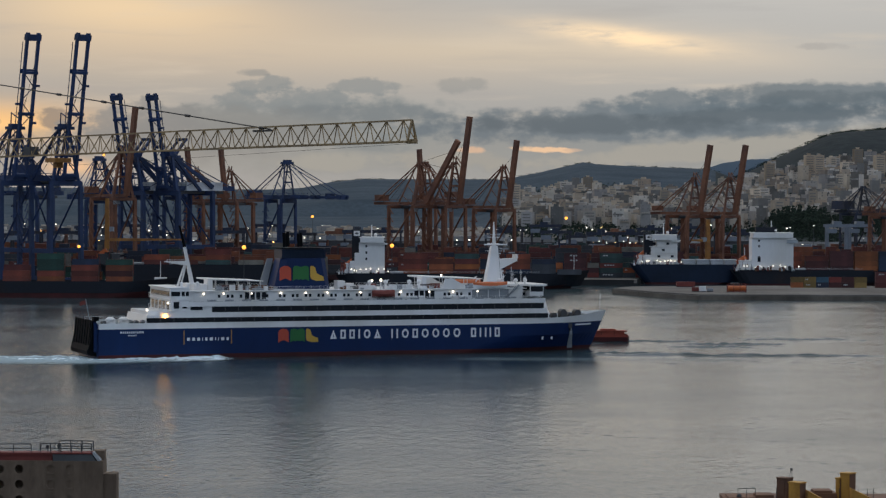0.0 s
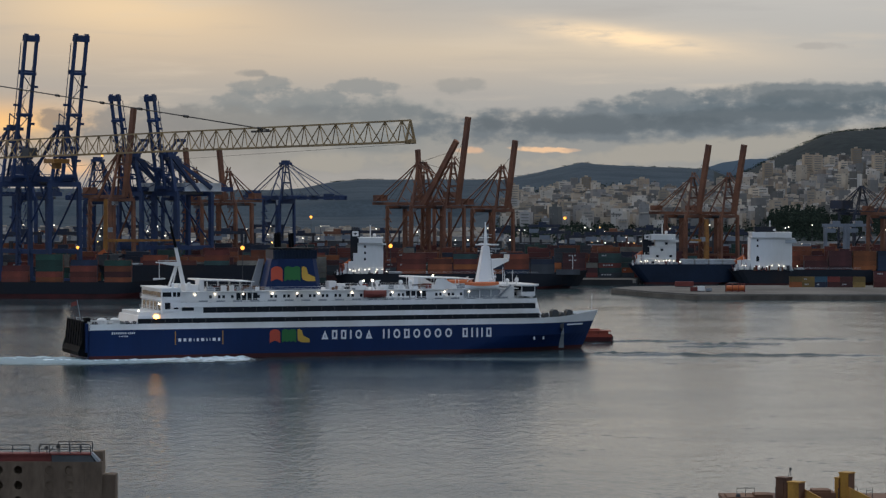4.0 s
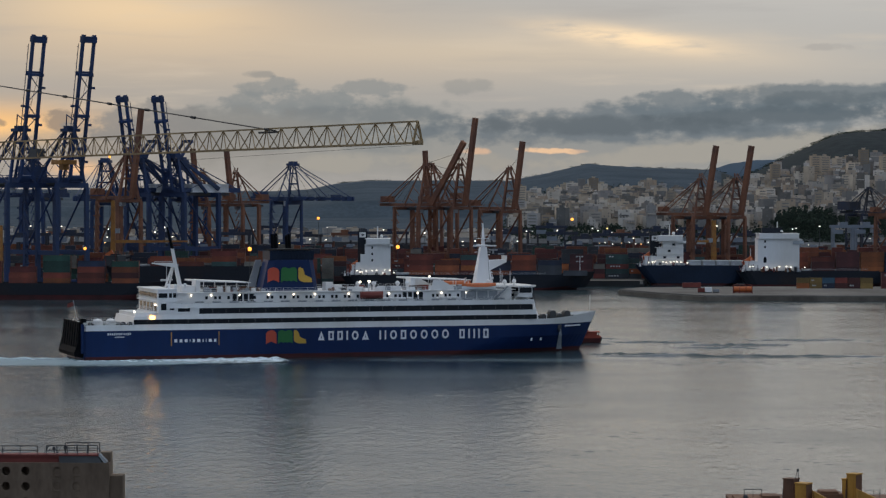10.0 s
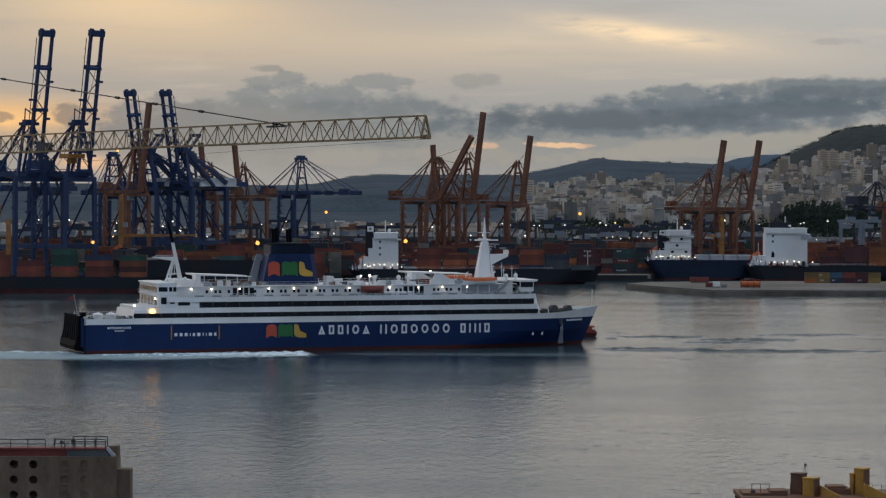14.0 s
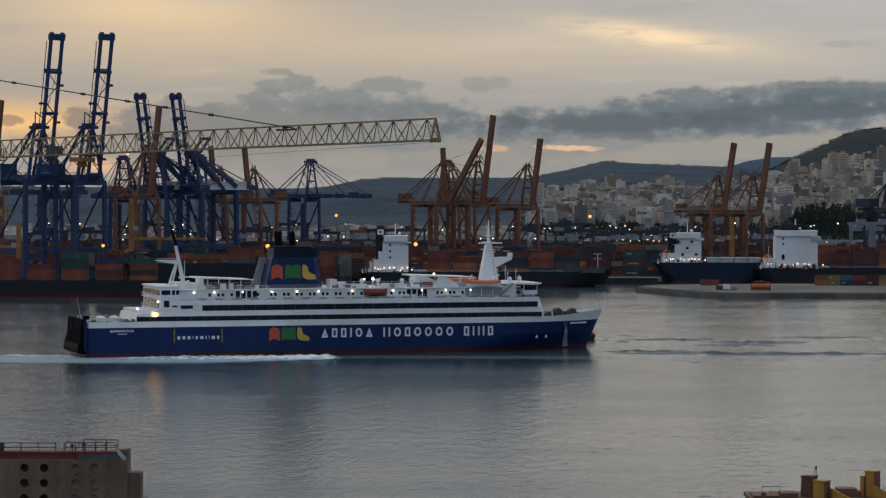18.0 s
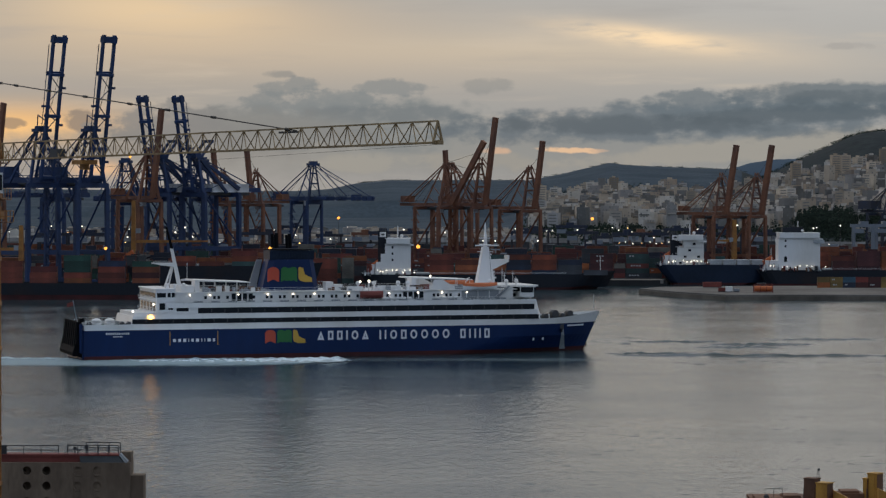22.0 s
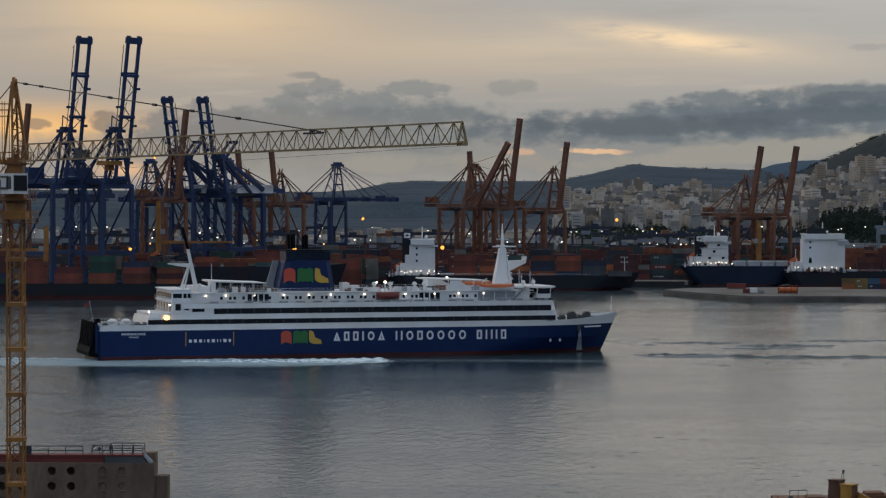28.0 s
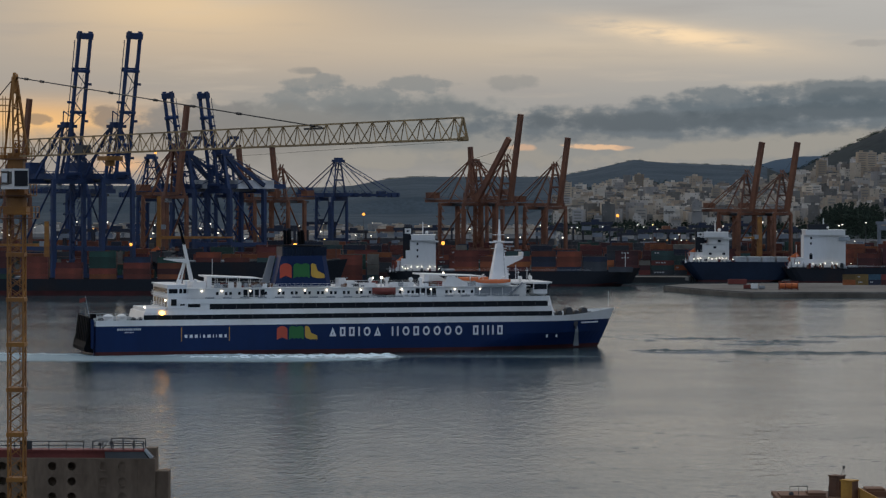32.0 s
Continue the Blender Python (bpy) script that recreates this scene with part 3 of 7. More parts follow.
def railing(x0, x1, y, z, high=1.1, step=2.4):
    s = Solid()
    for zz in (z + high, z + high * 0.5):
        s.box(x0, x1, y - 0.03, y + 0.03, zz - 0.03, zz + 0.03)
    n = max(1, int(abs(x1 - x0) / step))
    for k in range(n + 1):
        x = x0 + (x1 - x0) * k / n
        s.box(x - 0.03, x + 0.03, y - 0.03, y + 0.03, z, z + high)
    return part("railing", s, M_ship_white, ferry)


for side in (-1, 1):
    railing(-54, 49, side * 11.8, 19.42)
    railing(-56, 55, side * 12.7, 16.3, 0.9)
    railing(-80, -66, side * 12.7, 10.3, 0.9)

# upper deck windows, in pairs, and doors
for side in (-1, 1):
    y = side * 11.42
    for k in range(62):
        x = -47 + k * 1.32
        if k % 3 == 2 or k % 13 == 0 or (39 < k < 43) or (6 < k < 12) or (46 < k < 52):
            continue
        part("window", Solid().box(x, x + 0.74, y - 0.05, y + 0.05, 17.35, 18.25), M_dark_glass, ferry)
    # dark plates on the wall mark the tall openings
    for x in (-37.5, 15.0):
        s = Solid()
        for j in range(4):
            s.box(x + j * 1.7, x + j * 1.7 + 1.25, y - 0.07, y + 0.07, 16.7, 18.9)
        part("door_opening", s, M_dark_glass, ferry, "dark plates marking tall openings in the deckhouse")
    for k in range(19):
        x = -49 + k * 5.2
        part("deck_bench", Solid().box(x, x + 2.6, side * 12.3 - 0.25, side * 12.3 + 0.25, 16.3, 16.85), M_grey_steel, ferry)

# aft block with rounded galleries
s = Solid()
s.box(-60.2, -54.5, -12.6, 12.6, 12.6, 20.2)
part("aft_block", s, M_ship_white, ferry)
for z in (13.6, 16.9, 20.2):
    s = Solid().prism([(-61.0, -9.5), (-60.8, -12.0), (-60.3, -12.75), (-54.4, -12.75), (-54.4, 12.75), (-60.3, 12.75), (-60.8, 12.0), (-61.0, 9.5)], z, z + 0.3)
    part("gallery", s, M_ship_white, ferry)
for side in (-1, 1):
    y = side * 12.62
    for x, w in ((-59.9, 2.6), (-56.8, 0.9), (-55.6, 0.9)):
        part("window", Solid().box(x, x + w, y - 0.06, y + 0.06, 18.0, 19.3), M_dark_glass, ferry)
    for x, w in ((-59.2, 1.6), (-56.6, 1.4)):
        part("window", Solid().box(x, x + w, y - 0.06, y + 0.06, 14.4, 16.3), M_dark_glass, ferry)
for k in range(5):
    y = -11.6 + k * 4.7
    part("window", Solid().box(-60.28, -60.15, y, y + 4.3, 17.9, 19.3), M_dark_glass, ferry)
    # dark plate stands in for the shade inside an open doorway
    part("doorway_shade", Solid().box(-60.28, -60.15, y + 0.4, y + 3.6, 14.0, 16.4), M_dark_glass, ferry, "dark plates for the shade in the gallery's open doorways")
for z in (14.0, 17.25):
    s = Solid()
    for zz in (z + 0.45, z + 0.95):
        s.box(-60.98, -60.92, -11.8, 11.8, zz, zz + 0.06)
    for k in range(13):
        s.box(-60.98, -60.92, -11.8 + k * 1.96, -11.74 + k * 1.96, z, z + 1.0)
    part("railing", s, M_ship_white, ferry)
part("aft_wall", Solid().box(-66.5, -60.2, -11.2, 11.2, 10.3, 13.6), M_ship_white, ferry)
for side in (-1, 1):
    part("gallery_window", Solid().box(-54.2, -50.6, side * 12.66 - 0.06, side * 12.66 + 0.06, 13.9, 15.4), M_dark_glass, ferry)

# mooring deck aft
for x, y in ((-77.0, -8.5), (-73.0, -8.0)):
    s = Solid().box(x - 1.3, x + 1.3, y - 1.1, y + 1.1, 9.3, 11.0).ball((x, y, 11.0), 1.6, 1.5, 1.0, 12, 5, 0.0)
    part("ventilator", s, M_ship_white, ferry, "round white deck ventilator", smooth=True)
for x in (-70.0, -68.0, -66.2, -79.5):
    part("winch", Solid().tube((x, -12.0, 10.4), (x, -10.2, 10.4), 0.7, 10).box(x - 0.8, x + 0.8, -11.8, -10.4, 9.3, 10.0), M_dark_steel, ferry, "dark mooring winch")
part("flagstaff", Solid().tube((-81.0, 0, 9.3), (-82.4, 0, 17.0), 0.1, 6), M_grey_steel, ferry)
s = Solid().sheet([[(-82.3 - 1.9 * u, 0.12 * math.sin(u * 5.0), 16.6 - 0.5 * u - 1.2 * v) for u in (0, 0.25, 0.5, 0.75, 1.0)] for v in (0, 0.5, 1.0)])
s.sheet([[(-82.3 - 1.9 * u, 0.12 * math.sin(u * 5.0) + 0.03, 16.6 - 0.5 * u - 1.2 * v) for u in (0, 0.25, 0.5, 0.75, 1.0)] for v in (1.0, 0.5, 0)])
part("ensign", s, M_red_oxide, ferry, "small red stern flag")

# leaning aft mast
s = Solid()
s.beam((-51.2, -4.0, 19.4), (-53.9, -4.0, 32.2), 1.0, 1.25, 0.7, 0.8)
s.beam((-56.4, -4.0, 19.4), (-53.6, -4.0, 27.6), 0.5).beam((-55.0, -3.0, 19.4), (-53.4, -4.0, 27.2), 0.4)
s.prism([(-59.8, 27.7), (-56.0, 27.0), (-52.9, 26.6), (-52.9, 27.9), (-59.8, 27.95)], 3.2, 4.8, pose(0, 0, 0, 90))
mast = part("aft_mast", s, M_ship_white, ferry, "leaning white aft mast with a cross arm")
part("mast_exhaust", Solid().tube((-53.8, -4.0, 32.0), (-55.4, -4.0, 38.4), 0.46, 8, 0.3), M_black, mast, "black upper pole")
part("arm_rail", Solid().box(-59.4, -54.0, -4.9, -4.82, 28.3, 28.4).box(-59.4, -59.3, -4.9, -4.82, 27.6, 28.4).box(-57.0, -56.9, -4.9, -4.82, 27.6, 28.4), M_ship_white, mast)
part("arm_stay", Solid().tube((-59.2, -4.0, 27.4), (-53.7, -4.0, 30.4), 0.06, 6), M_cable, mast)

# canopy and roof clutter
for x0, x1, z in ((-47.5, -31.0, 22.4), (19.0, 38.0, 22.6)):
    s = Solid().add([(x0, -7.0, z), (x1, -8.0, z - 0.5), (x1, 8.0, z - 0.5), (x0, 7.0, z), (x0, -7.0, z + 0.45), (x1, -8.0, z - 0.3), (x1, 8.0, z - 0.3), (x0, 7.0, z + 0.45)],
                    [(3, 2, 1, 0), (4, 5, 6, 7), (0, 1, 5, 4), (1, 2, 6, 5), (2, 3, 7, 6), (3, 0, 4, 7)])
    awning = part("canopy", s, M_ship_white, ferry, "thin white awning on slender posts")
    part("canopy_screen", Solid().box(x0, x0 + 1.4, -6.9, -2.0, 19.42, z), M_ship_white, awning)
    for k in range(5):
        x = x0 + 2.4 + (x1 - x0 - 3.0) * k / 4
        for y in (-7.1, 6.9):
            part("canopy_post", Solid().box(x - 0.07, x + 0.07, y, y + 0.14, 19.42, z - 0.02 - 0.5 * (x - x0) / (x1 - x0)), M_ship_white, awning)
part("deck_store", Solid().box(-52.0, -48.0, -8, 8, 19.4, 21.2), M_ship_white, ferry)
# brown benches, crates and stacked tables under the awnings
rng = random.Random(6)
for k in range(60):
    x = rng.uniform(-45, -28) if k < 26 else (rng.uniform(19, 38) if k < 48 else rng.uniform(-8, 19))
    h = rng.uniform(0.5, 1.5)
    part("deck_crate", Solid().box(x, x + rng.uniform(0.7, 2.2), -9.4 + rng.uniform(0, 3), -5.6, 19.42, 19.42 + h), (M_brown, M_dark_steel, M_red_oxide, M_grey_steel)[k % 4], ferry)
rng = random.Random(5)
for k in range(26):
    x = -46 + k * 3.7 + rng.uniform(-0.6, 0.6)
    if -30 < x < -8 or 38 < x < 50:
        continue
    w, h = rng.uniform(0.6, 1.8), rng.uniform(0.5, 1.7)
    part("roof_locker", Solid().box(x, x + w, -10.9, -9.5, 19.42, 19.42 + h), M_ship_white if k % 3 else M_grey_steel, ferry)
for x, w, h in ((-7.8, 2.2, 2.5), (-5.4, 2.6, 1.7), (-2.6, 2.2, 0.9)):
    part("vent_house", Solid().box(x, x + w, -7.5, -3.5, 19.42, 19.42 + h), M_ship_white, ferry)
for x in (1.5, 6.5, 14.0, 17.0):
    part("ventilator", Solid().tube((x, -9.5, 19.4), (x, -9.5, 21.4), 0.35, 8).ball((x, -9.5, 21.5), 0.75, 0.75, 0.7, 8, 4), M_ship_white, ferry, smooth=False)

# funnel
def funnel_ring(z, x0, x1, half):
    c = 1.6
    return [(x0, -half + c, z), (x0 + c, -half, z), (x1 - c, -half, z), (x1, -half + c, z), (x1, half - c, z), (x1 - c, half, z), (x0 + c, half, z), (x0, half - c, z)]


FX0, FX1, FH = -26.5, -9.2, 5.0
s = Solid().sheet([funnel_ring(19.4, FX0, FX1, 5.2), funnel_ring(28.6, FX0 + 2.2, FX1 - 1.4, 4.6)], closed=True, caps=True)
funnel = part("funnel", s, M_ship_blue, ferry, "broad navy funnel with a coloured emblem")
s = Solid()
for k in range(15):
    x = FX0 + 2.5 + k * 0.93
    s.box(x, x + 0.26, -4.6, -4.45, 28.6, 31.5).box(x, x + 0.26, 4.45, 4.6, 28.6, 31.5)
s.box(FX0 + 2.3, FX1 - 1.6, -4.2, 4.2, 28.6, 31.2)
part("louvres", s, M_navy_hull, funnel, "dark navy slatted louvre band")
s = Solid().sheet([funnel_ring(31.3, FX0 + 2.4, FX1 - 1.7, 4.5), funnel_ring(31.7, FX0 + 2.6, FX1 - 1.9, 4.3)], closed=True, caps=True)
part("funnel_cap", s, M_black, funnel)
for x, y, z in ((-22.9, -2.4, 36.2), (-21.6, -1.2, 36.0), (-20.6, 1.6, 36.4), (-18.4, -2.2, 35.9), (-17.3, -1.0, 36.2), (-16.4, 2.0, 35.6)):
    part("exhaust_pipe", Solid().tube((x, y, 32.0), (x - 0.2, y, z), 0.5, 10), M_black, funnel, "sooty black exhaust pipe")
s = Solid().prism([(-29.0, 19.4), (-26.4, 19.4), (-24.4, 28.4), (-26.2, 28.4)], -5.3, -4.9, pose(0, 0, 0, 90))
part("funnel_fin", s, M_grey_steel, funnel, "pale fin along the funnel's edge")


def emblem(x0, z0, size, y, parent, high=0.68):
    """Three rounded blocks in red, green and yellow on the starboard plating."""
    def plate(pts, material, name, lab):
        s = Solid()
        n = len(pts)
        vs = [(x0 + a * size, y, z0 + b * size * high) for a, b in pts] + [(x0 + a * size, y - 0.05, z0 + b * size * high) for a, b in pts]
        s.add(vs, [tuple(range(n)), tuple(range(2 * n - 1, n - 1, -1))] + [(k, (k + 1) % n, n + (k + 1) % n, n + k) for k in range(n)])
        part(name, s, material, parent, lab)
    arc = [(0.27 + 0.27 * math.cos(a), 0.72 + 0.28 * math.sin(a)) for a in [math.pi * k / 8 for k in range(9)]]
    plate([(0.54, 0.0), *arc, (0.0, 0.0), (0.13, 0.1), (0.27, 0.17), (0.41, 0.1)], M_logo_red, "emblem_block", "red rounded emblem block")
    l = [(0.80 + 0.17 * math.cos(a), 0.83 + 0.17 * math.sin(a)) for a in [math.pi * k / 8 for k in range(2, 9)]]
    r = [(1.20 + 0.17 * math.cos(a), 0.83 + 0.17 * math.sin(a)) for a in [math.pi * k / 8 for k in range(0, 7)]]
    plate([(1.38, 0.0), *r, (1.0, 0.92), *l, (0.62, 0.0), (0.78, 0.13), (0.9, 0.06), (1.0, 0.13), (1.1, 0.06), (1.22, 0.13)], M_logo_green, "emblem_block", "green rounded emblem block")
    plate([(1.44, 0.25), (1.44, 0.95), (1.52, 1.0), (1.66, 0.9), (1.74, 0.5), (1.9, 0.38), (2.06, 0.28), (2.08, 0.0), (1.7, 0.0), (1.5, 0.1)], M_logo_yellow, "emblem_block", "yellow rounded emblem block")


emblem(-27.8, 4.1, 5.9, -13.02, ferry)
emblem(-25.2, 21.9, 6.6, -5.2, funnel)

# lettering on the hull as plain bars, one for each character
def bars(x0, x1, z0, z1, widths, y=-13.03, material=M_letter):
    total = sum(widths) + 0.72 * (len(widths) - 1)
    k = (x1 - x0) / total
    x = x0
    for w in widths:
        part("letter_bar", Solid().box(x, x + w * k, y, y + 0.05, z0, z1), material, ferry)
        x += (w + 0.72) * k


def marks(x0, x1, z0, z1, shapes, y=-13.03, stroke=0.52):
    """A row of plain outlined shapes, one for each character of the painted name: r ring, t triangle, b box, i upright, p pair of uprights."""
    wide = {"r": 1.08, "t": 1.08, "b": 0.86, "i": 0.28, "p": 1.05}
    k = (x1 - x0) / (sum(wide[c] for c in shapes) + 0.58 * (len(shapes) - 1))
    x, high = x0, z1 - z0
    for c in shapes:
        w = wide[c] * k
        s = Solid()
        if c in "ip":
            s.box(x, x + stroke, y, y + 0.05, z0, z1)
            if c == "p":
                s.box(x + w - stroke, x + w, y, y + 0.05, z0, z1)
        else:
            corner = {"r": 20, "t": 3, "b": 4}[c]
            turn0 = {"r": 0.0, "t": math.pi / 2, "b": math.pi / 4}[c]
            unit = [(math.cos(turn0 + j * math.tau / corner), math.sin(turn0 + j * math.tau / corner)) for j in range(corner)]
            lo, hi = min(b for a, b in unit), max(b for a, b in unit)
            half = max(a for a, b in unit)
            outer = [(x + w / 2 + a / half * w / 2, z0 + (b - lo) / (hi - lo) * high) for a, b in unit]
            mx, mz = x + w / 2, sum(q[1] for q in outer) / corner
            shrink = 1.0 - stroke / (w / 2) * (1.7 if c == "t" else 1.0)
            inner = [(mx + (a - mx) * shrink, mz + (b - mz) * max(shrink, 1.0 - 2.2 * stroke / high * (1.5 if c == "t" else 1.0))) for a, b in outer]
            vs = [(a, y, b) for a, b in outer] + [(a, y, b) for a, b in inner] + [(a, y + 0.05, b) for a, b in outer] + [(a, y + 0.05, b) for a, b in inner]
            n = corner
            fs = []
            for j in range(n):
                m = (j + 1) % n
                fs += [(j, m, n + m, n + j), (2 * n + j, 3 * n + j, 3 * n + m, 2 * n + m), (j, 2 * n + j, 2 * n + m, m), (n + j, n + m, 3 * n + m, 3 * n + j)]
            s.add(vs, fs)
        part("letter_shape", s, M_letter, ferry)
        x += w + 0.58 * k


marks(-11.9, 3.9, 4.9, 7.6, "tbbirt")
marks(7.2, 29.1, 4.85, 7.6, "prbrrrr")
marks(32.5, 41.8, 4.8, 7.6, "bipb")
bars(-55.3, -42.8, 5.0, 5.9, [0.9, 0.9, 0.9, 0.2, 0.7, 1.0, 0.3, 0.2, 1.0, 0.7])
for x in (-56.2, -42.0):
    part("letter_bar", Solid().box(x - 0.12, x + 0.12, -13.05, -13.0, 4.0, 8.0), M_yellow_box, ferry)
bars(-75.0, -68.2, 7.35, 7.95, [1.2, 1, 1, 1, 1, 1, 1, 0.3, 0.8, 0.8, 0.9, 0.9])
bars(-72.8, -70.2, 6.6, 6.95, [1, 1, 1, 1, 1, 1])
for x in (56.2, 59.6):
    part("hull_mark", Solid().box(x, x + 0.5, -ferry_half(x, 4.2) - 0.12, -ferry_half(x, 4.2) + 0.3, 3.6, 5.0), M_letter, ferry)

# bow: anchor pocket, wash from the hawse pipe, winches
m = ferry_half(66.4, 7.8)
part("anchor", Solid().box(65.8, 67.0, -m - 0.35, -m + 0.2, 6.9, 8.3).box(66.2, 66.6, -m - 0.4, -m + 0.2, 6.0, 7.6), M_dark_steel, ferry, "dark stowed anchor")
s = Solid()
rows = []
for k in range(9):
    z = 7.4 - k * 0.86
    w = 0.35 + 0.09 * k
    rows.append([(66.6 + 0.2 * k - w, -ferry_half(66.6 + 0.2 * k - w, max(z, 0.2)) - 0.22, z), (66.6 + 0.2 * k + w, -ferry_half(66.6 + 0.2 * k + w, max(z, 0.2)) - 0.22, z)])
s.sheet(rows)
part("hawse_water", s, M_hut, ferry, "white water pouring down from the hawse pipe")
for x, y, w, h in ((58.4, -8.4, 1.4, 1.8), (60.5, -8.0, 1.6, 2.2), (63.5, -7.0, 2.2, 3.2), (66.5, -5.6, 2.0, 2.2), (69.0, -4.8, 2.4, 3.0), (72.5, -2.6, 1.2, 1.6), (74.5, -1.5, 1.0, 1.2)):
    part("winch", Solid().box(x, x + w, y - 1.0, y + 1.0, 9.3, 9.3 + h * 0.6).tube((x + w / 2, y - 1.3, 9.3 + h * 0.7), (x + w / 2, y + 1.3, 9.3 + h * 0.7), h * 0.35, 10), M_dark_steel, ferry, "grey mooring winch")
part("jackstaff", Solid().tube((80.0, 0, 11.0), (80.2, 0, 17.0), 0.08, 6), M_grey_steel, ferry)

# wheelhouse
s = Solid()
s.sheet([[(47.2, -9.0, 16.3), (56, -9.0, 16.3), (58, -5.0, 16.3), (58, 5.0, 16.3), (56, 9.0, 16.3), (47.2, 9.0, 16.3)],
         [(47.2, -9.0, 18.6), (56, -9.0, 18.6), (58, -5.0, 18.6), (58, 5.0, 18.6), (56, 9.0, 18.6), (47.2, 9.0, 18.6)]], closed=True, caps=True)
part("wheelhouse", s, M_ship_white, ferry)
for side in (-1, 1):
    s = Solid().box(51.4, 55.8, side * 9.0, side * 13.4, 17.0, 18.3)
    wing = part("bridge_wing", s, M_ship_white, ferry, "enclosed white bridge wing")
    part("window", Solid().box(51.6, 55.6, side * 13.42 - 0.05, side * 13.42 + 0.05, 18.35, 19.9), M_dark_glass, wing)
    b = Solid()
    for k in range(5):
        x = 51.5 + 1.05 * k
        b.box(x - 0.1, x + 0.1, side * 13.3 - 0.15, side * 13.3 + 0.15, 18.3, 20.0)
    part("mullions", b, M_ship_white, wing)
    part("wing_roof", Solid().box(51.0, 56.4, side * 8.8, side * 13.7, 20.0, 20.5), M_ship_white, wing)
part("window", Solid().box(47.4, 58.1, -9.05, 9.05, 18.65, 19.9), M_dark_glass, ferry)
part("wheelhouse_roof", Solid().box(46.6, 58.6, -9.4, 9.4, 20.0, 20.5), M_ship_white, ferry)
for x, y, h in ((48.1, -6, 5.2), (49.8, -3, 3.6), (52, -7.6, 2.6), (53.6, 0, 4.2), (46, -5, 3.2)):
    part("aerial", Solid().tube((x, y, 20.4), (x, y, 20.4 + h), 0.09, 6).box(x - 0.5, x + 0.5, y - 0.05, y + 0.05, 20.2 + h * 0.8, 20.35 + h * 0.8), M_ship_white, ferry)
for x, y in ((53, -5.0), (48.8, -8.0), (44.2, -6.0)):
    part("radar_dome", Solid().tube((x, y, 20.4), (x, y, 21.2), 0.3, 8).ball((x, y, 21.6), 0.7, 0.7, 0.7, 10, 5), M_ship_white, ferry, smooth=True)

# forward mast
s = Solid()
s.sheet([[(41.5, -1.7, 19.4), (47.5, -1.7, 19.4), (47.5, 1.7, 19.4), (41.5, 1.7, 19.4)], [(43.7, -0.8, 32.0), (45.6, -0.8, 32.0), (45.6, 0.8, 32.0), (43.7, 0.8, 32.0)]], closed=True, caps=True)
fmast = part("forward_mast", s, M_ship_white, ferry, "tapered white plated mast with a radar platform")
s = Solid().sheet([[(44.2, -0.5, 32.0), (45.2, -0.5, 32.0), (45.2, 0.5, 32.0), (44.2, 0.5, 32.0)], [(44.5, -0.12, 39.4), (44.75, -0.12, 39.4), (44.75, 0.12, 39.4), (44.5, 0.12, 39.4)]], closed=True, caps=True)
part("topmast", s, M_ship_white, fmast)
part("yard", Solid().box(44.3, 44.9, -5.0, 5.0, 32.4, 32.8).box(41.5, 49.0, -0.3, 0.3, 32.2, 32.6), M_ship_white, fmast)
s = Solid().sheet([[(46.0, -1.2, 24.6), (46.0, 1.2, 24.6), (46.0, 1.2, 28.0), (46.0, -1.2, 28.0)], [(51.8, -1.6, 27.4), (51.8, 1.6, 27.4), (51.8, 1.6, 28.2), (51.8, -1.6, 28.2)]], closed=True, caps=True)
s.box(51.4, 51.9, -1.8, 1.8, 28.2, 29.4)
part("radar_platform", s, M_ship_white, fmast)
for z_, w_ in ((23.6, 2.6), (30.4, 2.2), (34.6, 1.6)):
    part("mast_platform", Solid().box(44.6 - w_, 44.6 + w_, -1.4, 1.4, z_, z_ + 0.12).box(44.6 - w_, 44.6 + w_, -1.42, -1.36, z_ + 0.9, z_ + 0.96), M_ship_white, fmast)
part("radar_scanner", Solid().box(46.6, 49.4, -0.2, 0.2, 30.9, 31.3).box(47.8, 48.2, -0.2, 0.2, 30.0, 30.9), M_grey_steel, fmast, "grey radar scanner bar")
part("radar_scanner", Solid().box(49.6, 51.6, -0.2, 0.2, 29.7, 30.1), M_grey_steel, fmast)
for y_ in (-3.8, 3.8):
    part("signal_stay", Solid().tube((44.6, y_, 32.6), (44.6, y_ * 1.8, 19.5), 0.05, 5), M_cable, fmast)
for k in range(6):
    part("mast_rung", Solid().box(47.3 - 0.32 * k, 48.3 - 0.32 * k, -0.6, 0.6, 20.5 + 1.8 * k, 20.8 + 1.8 * k), M_ship_white, fmast)

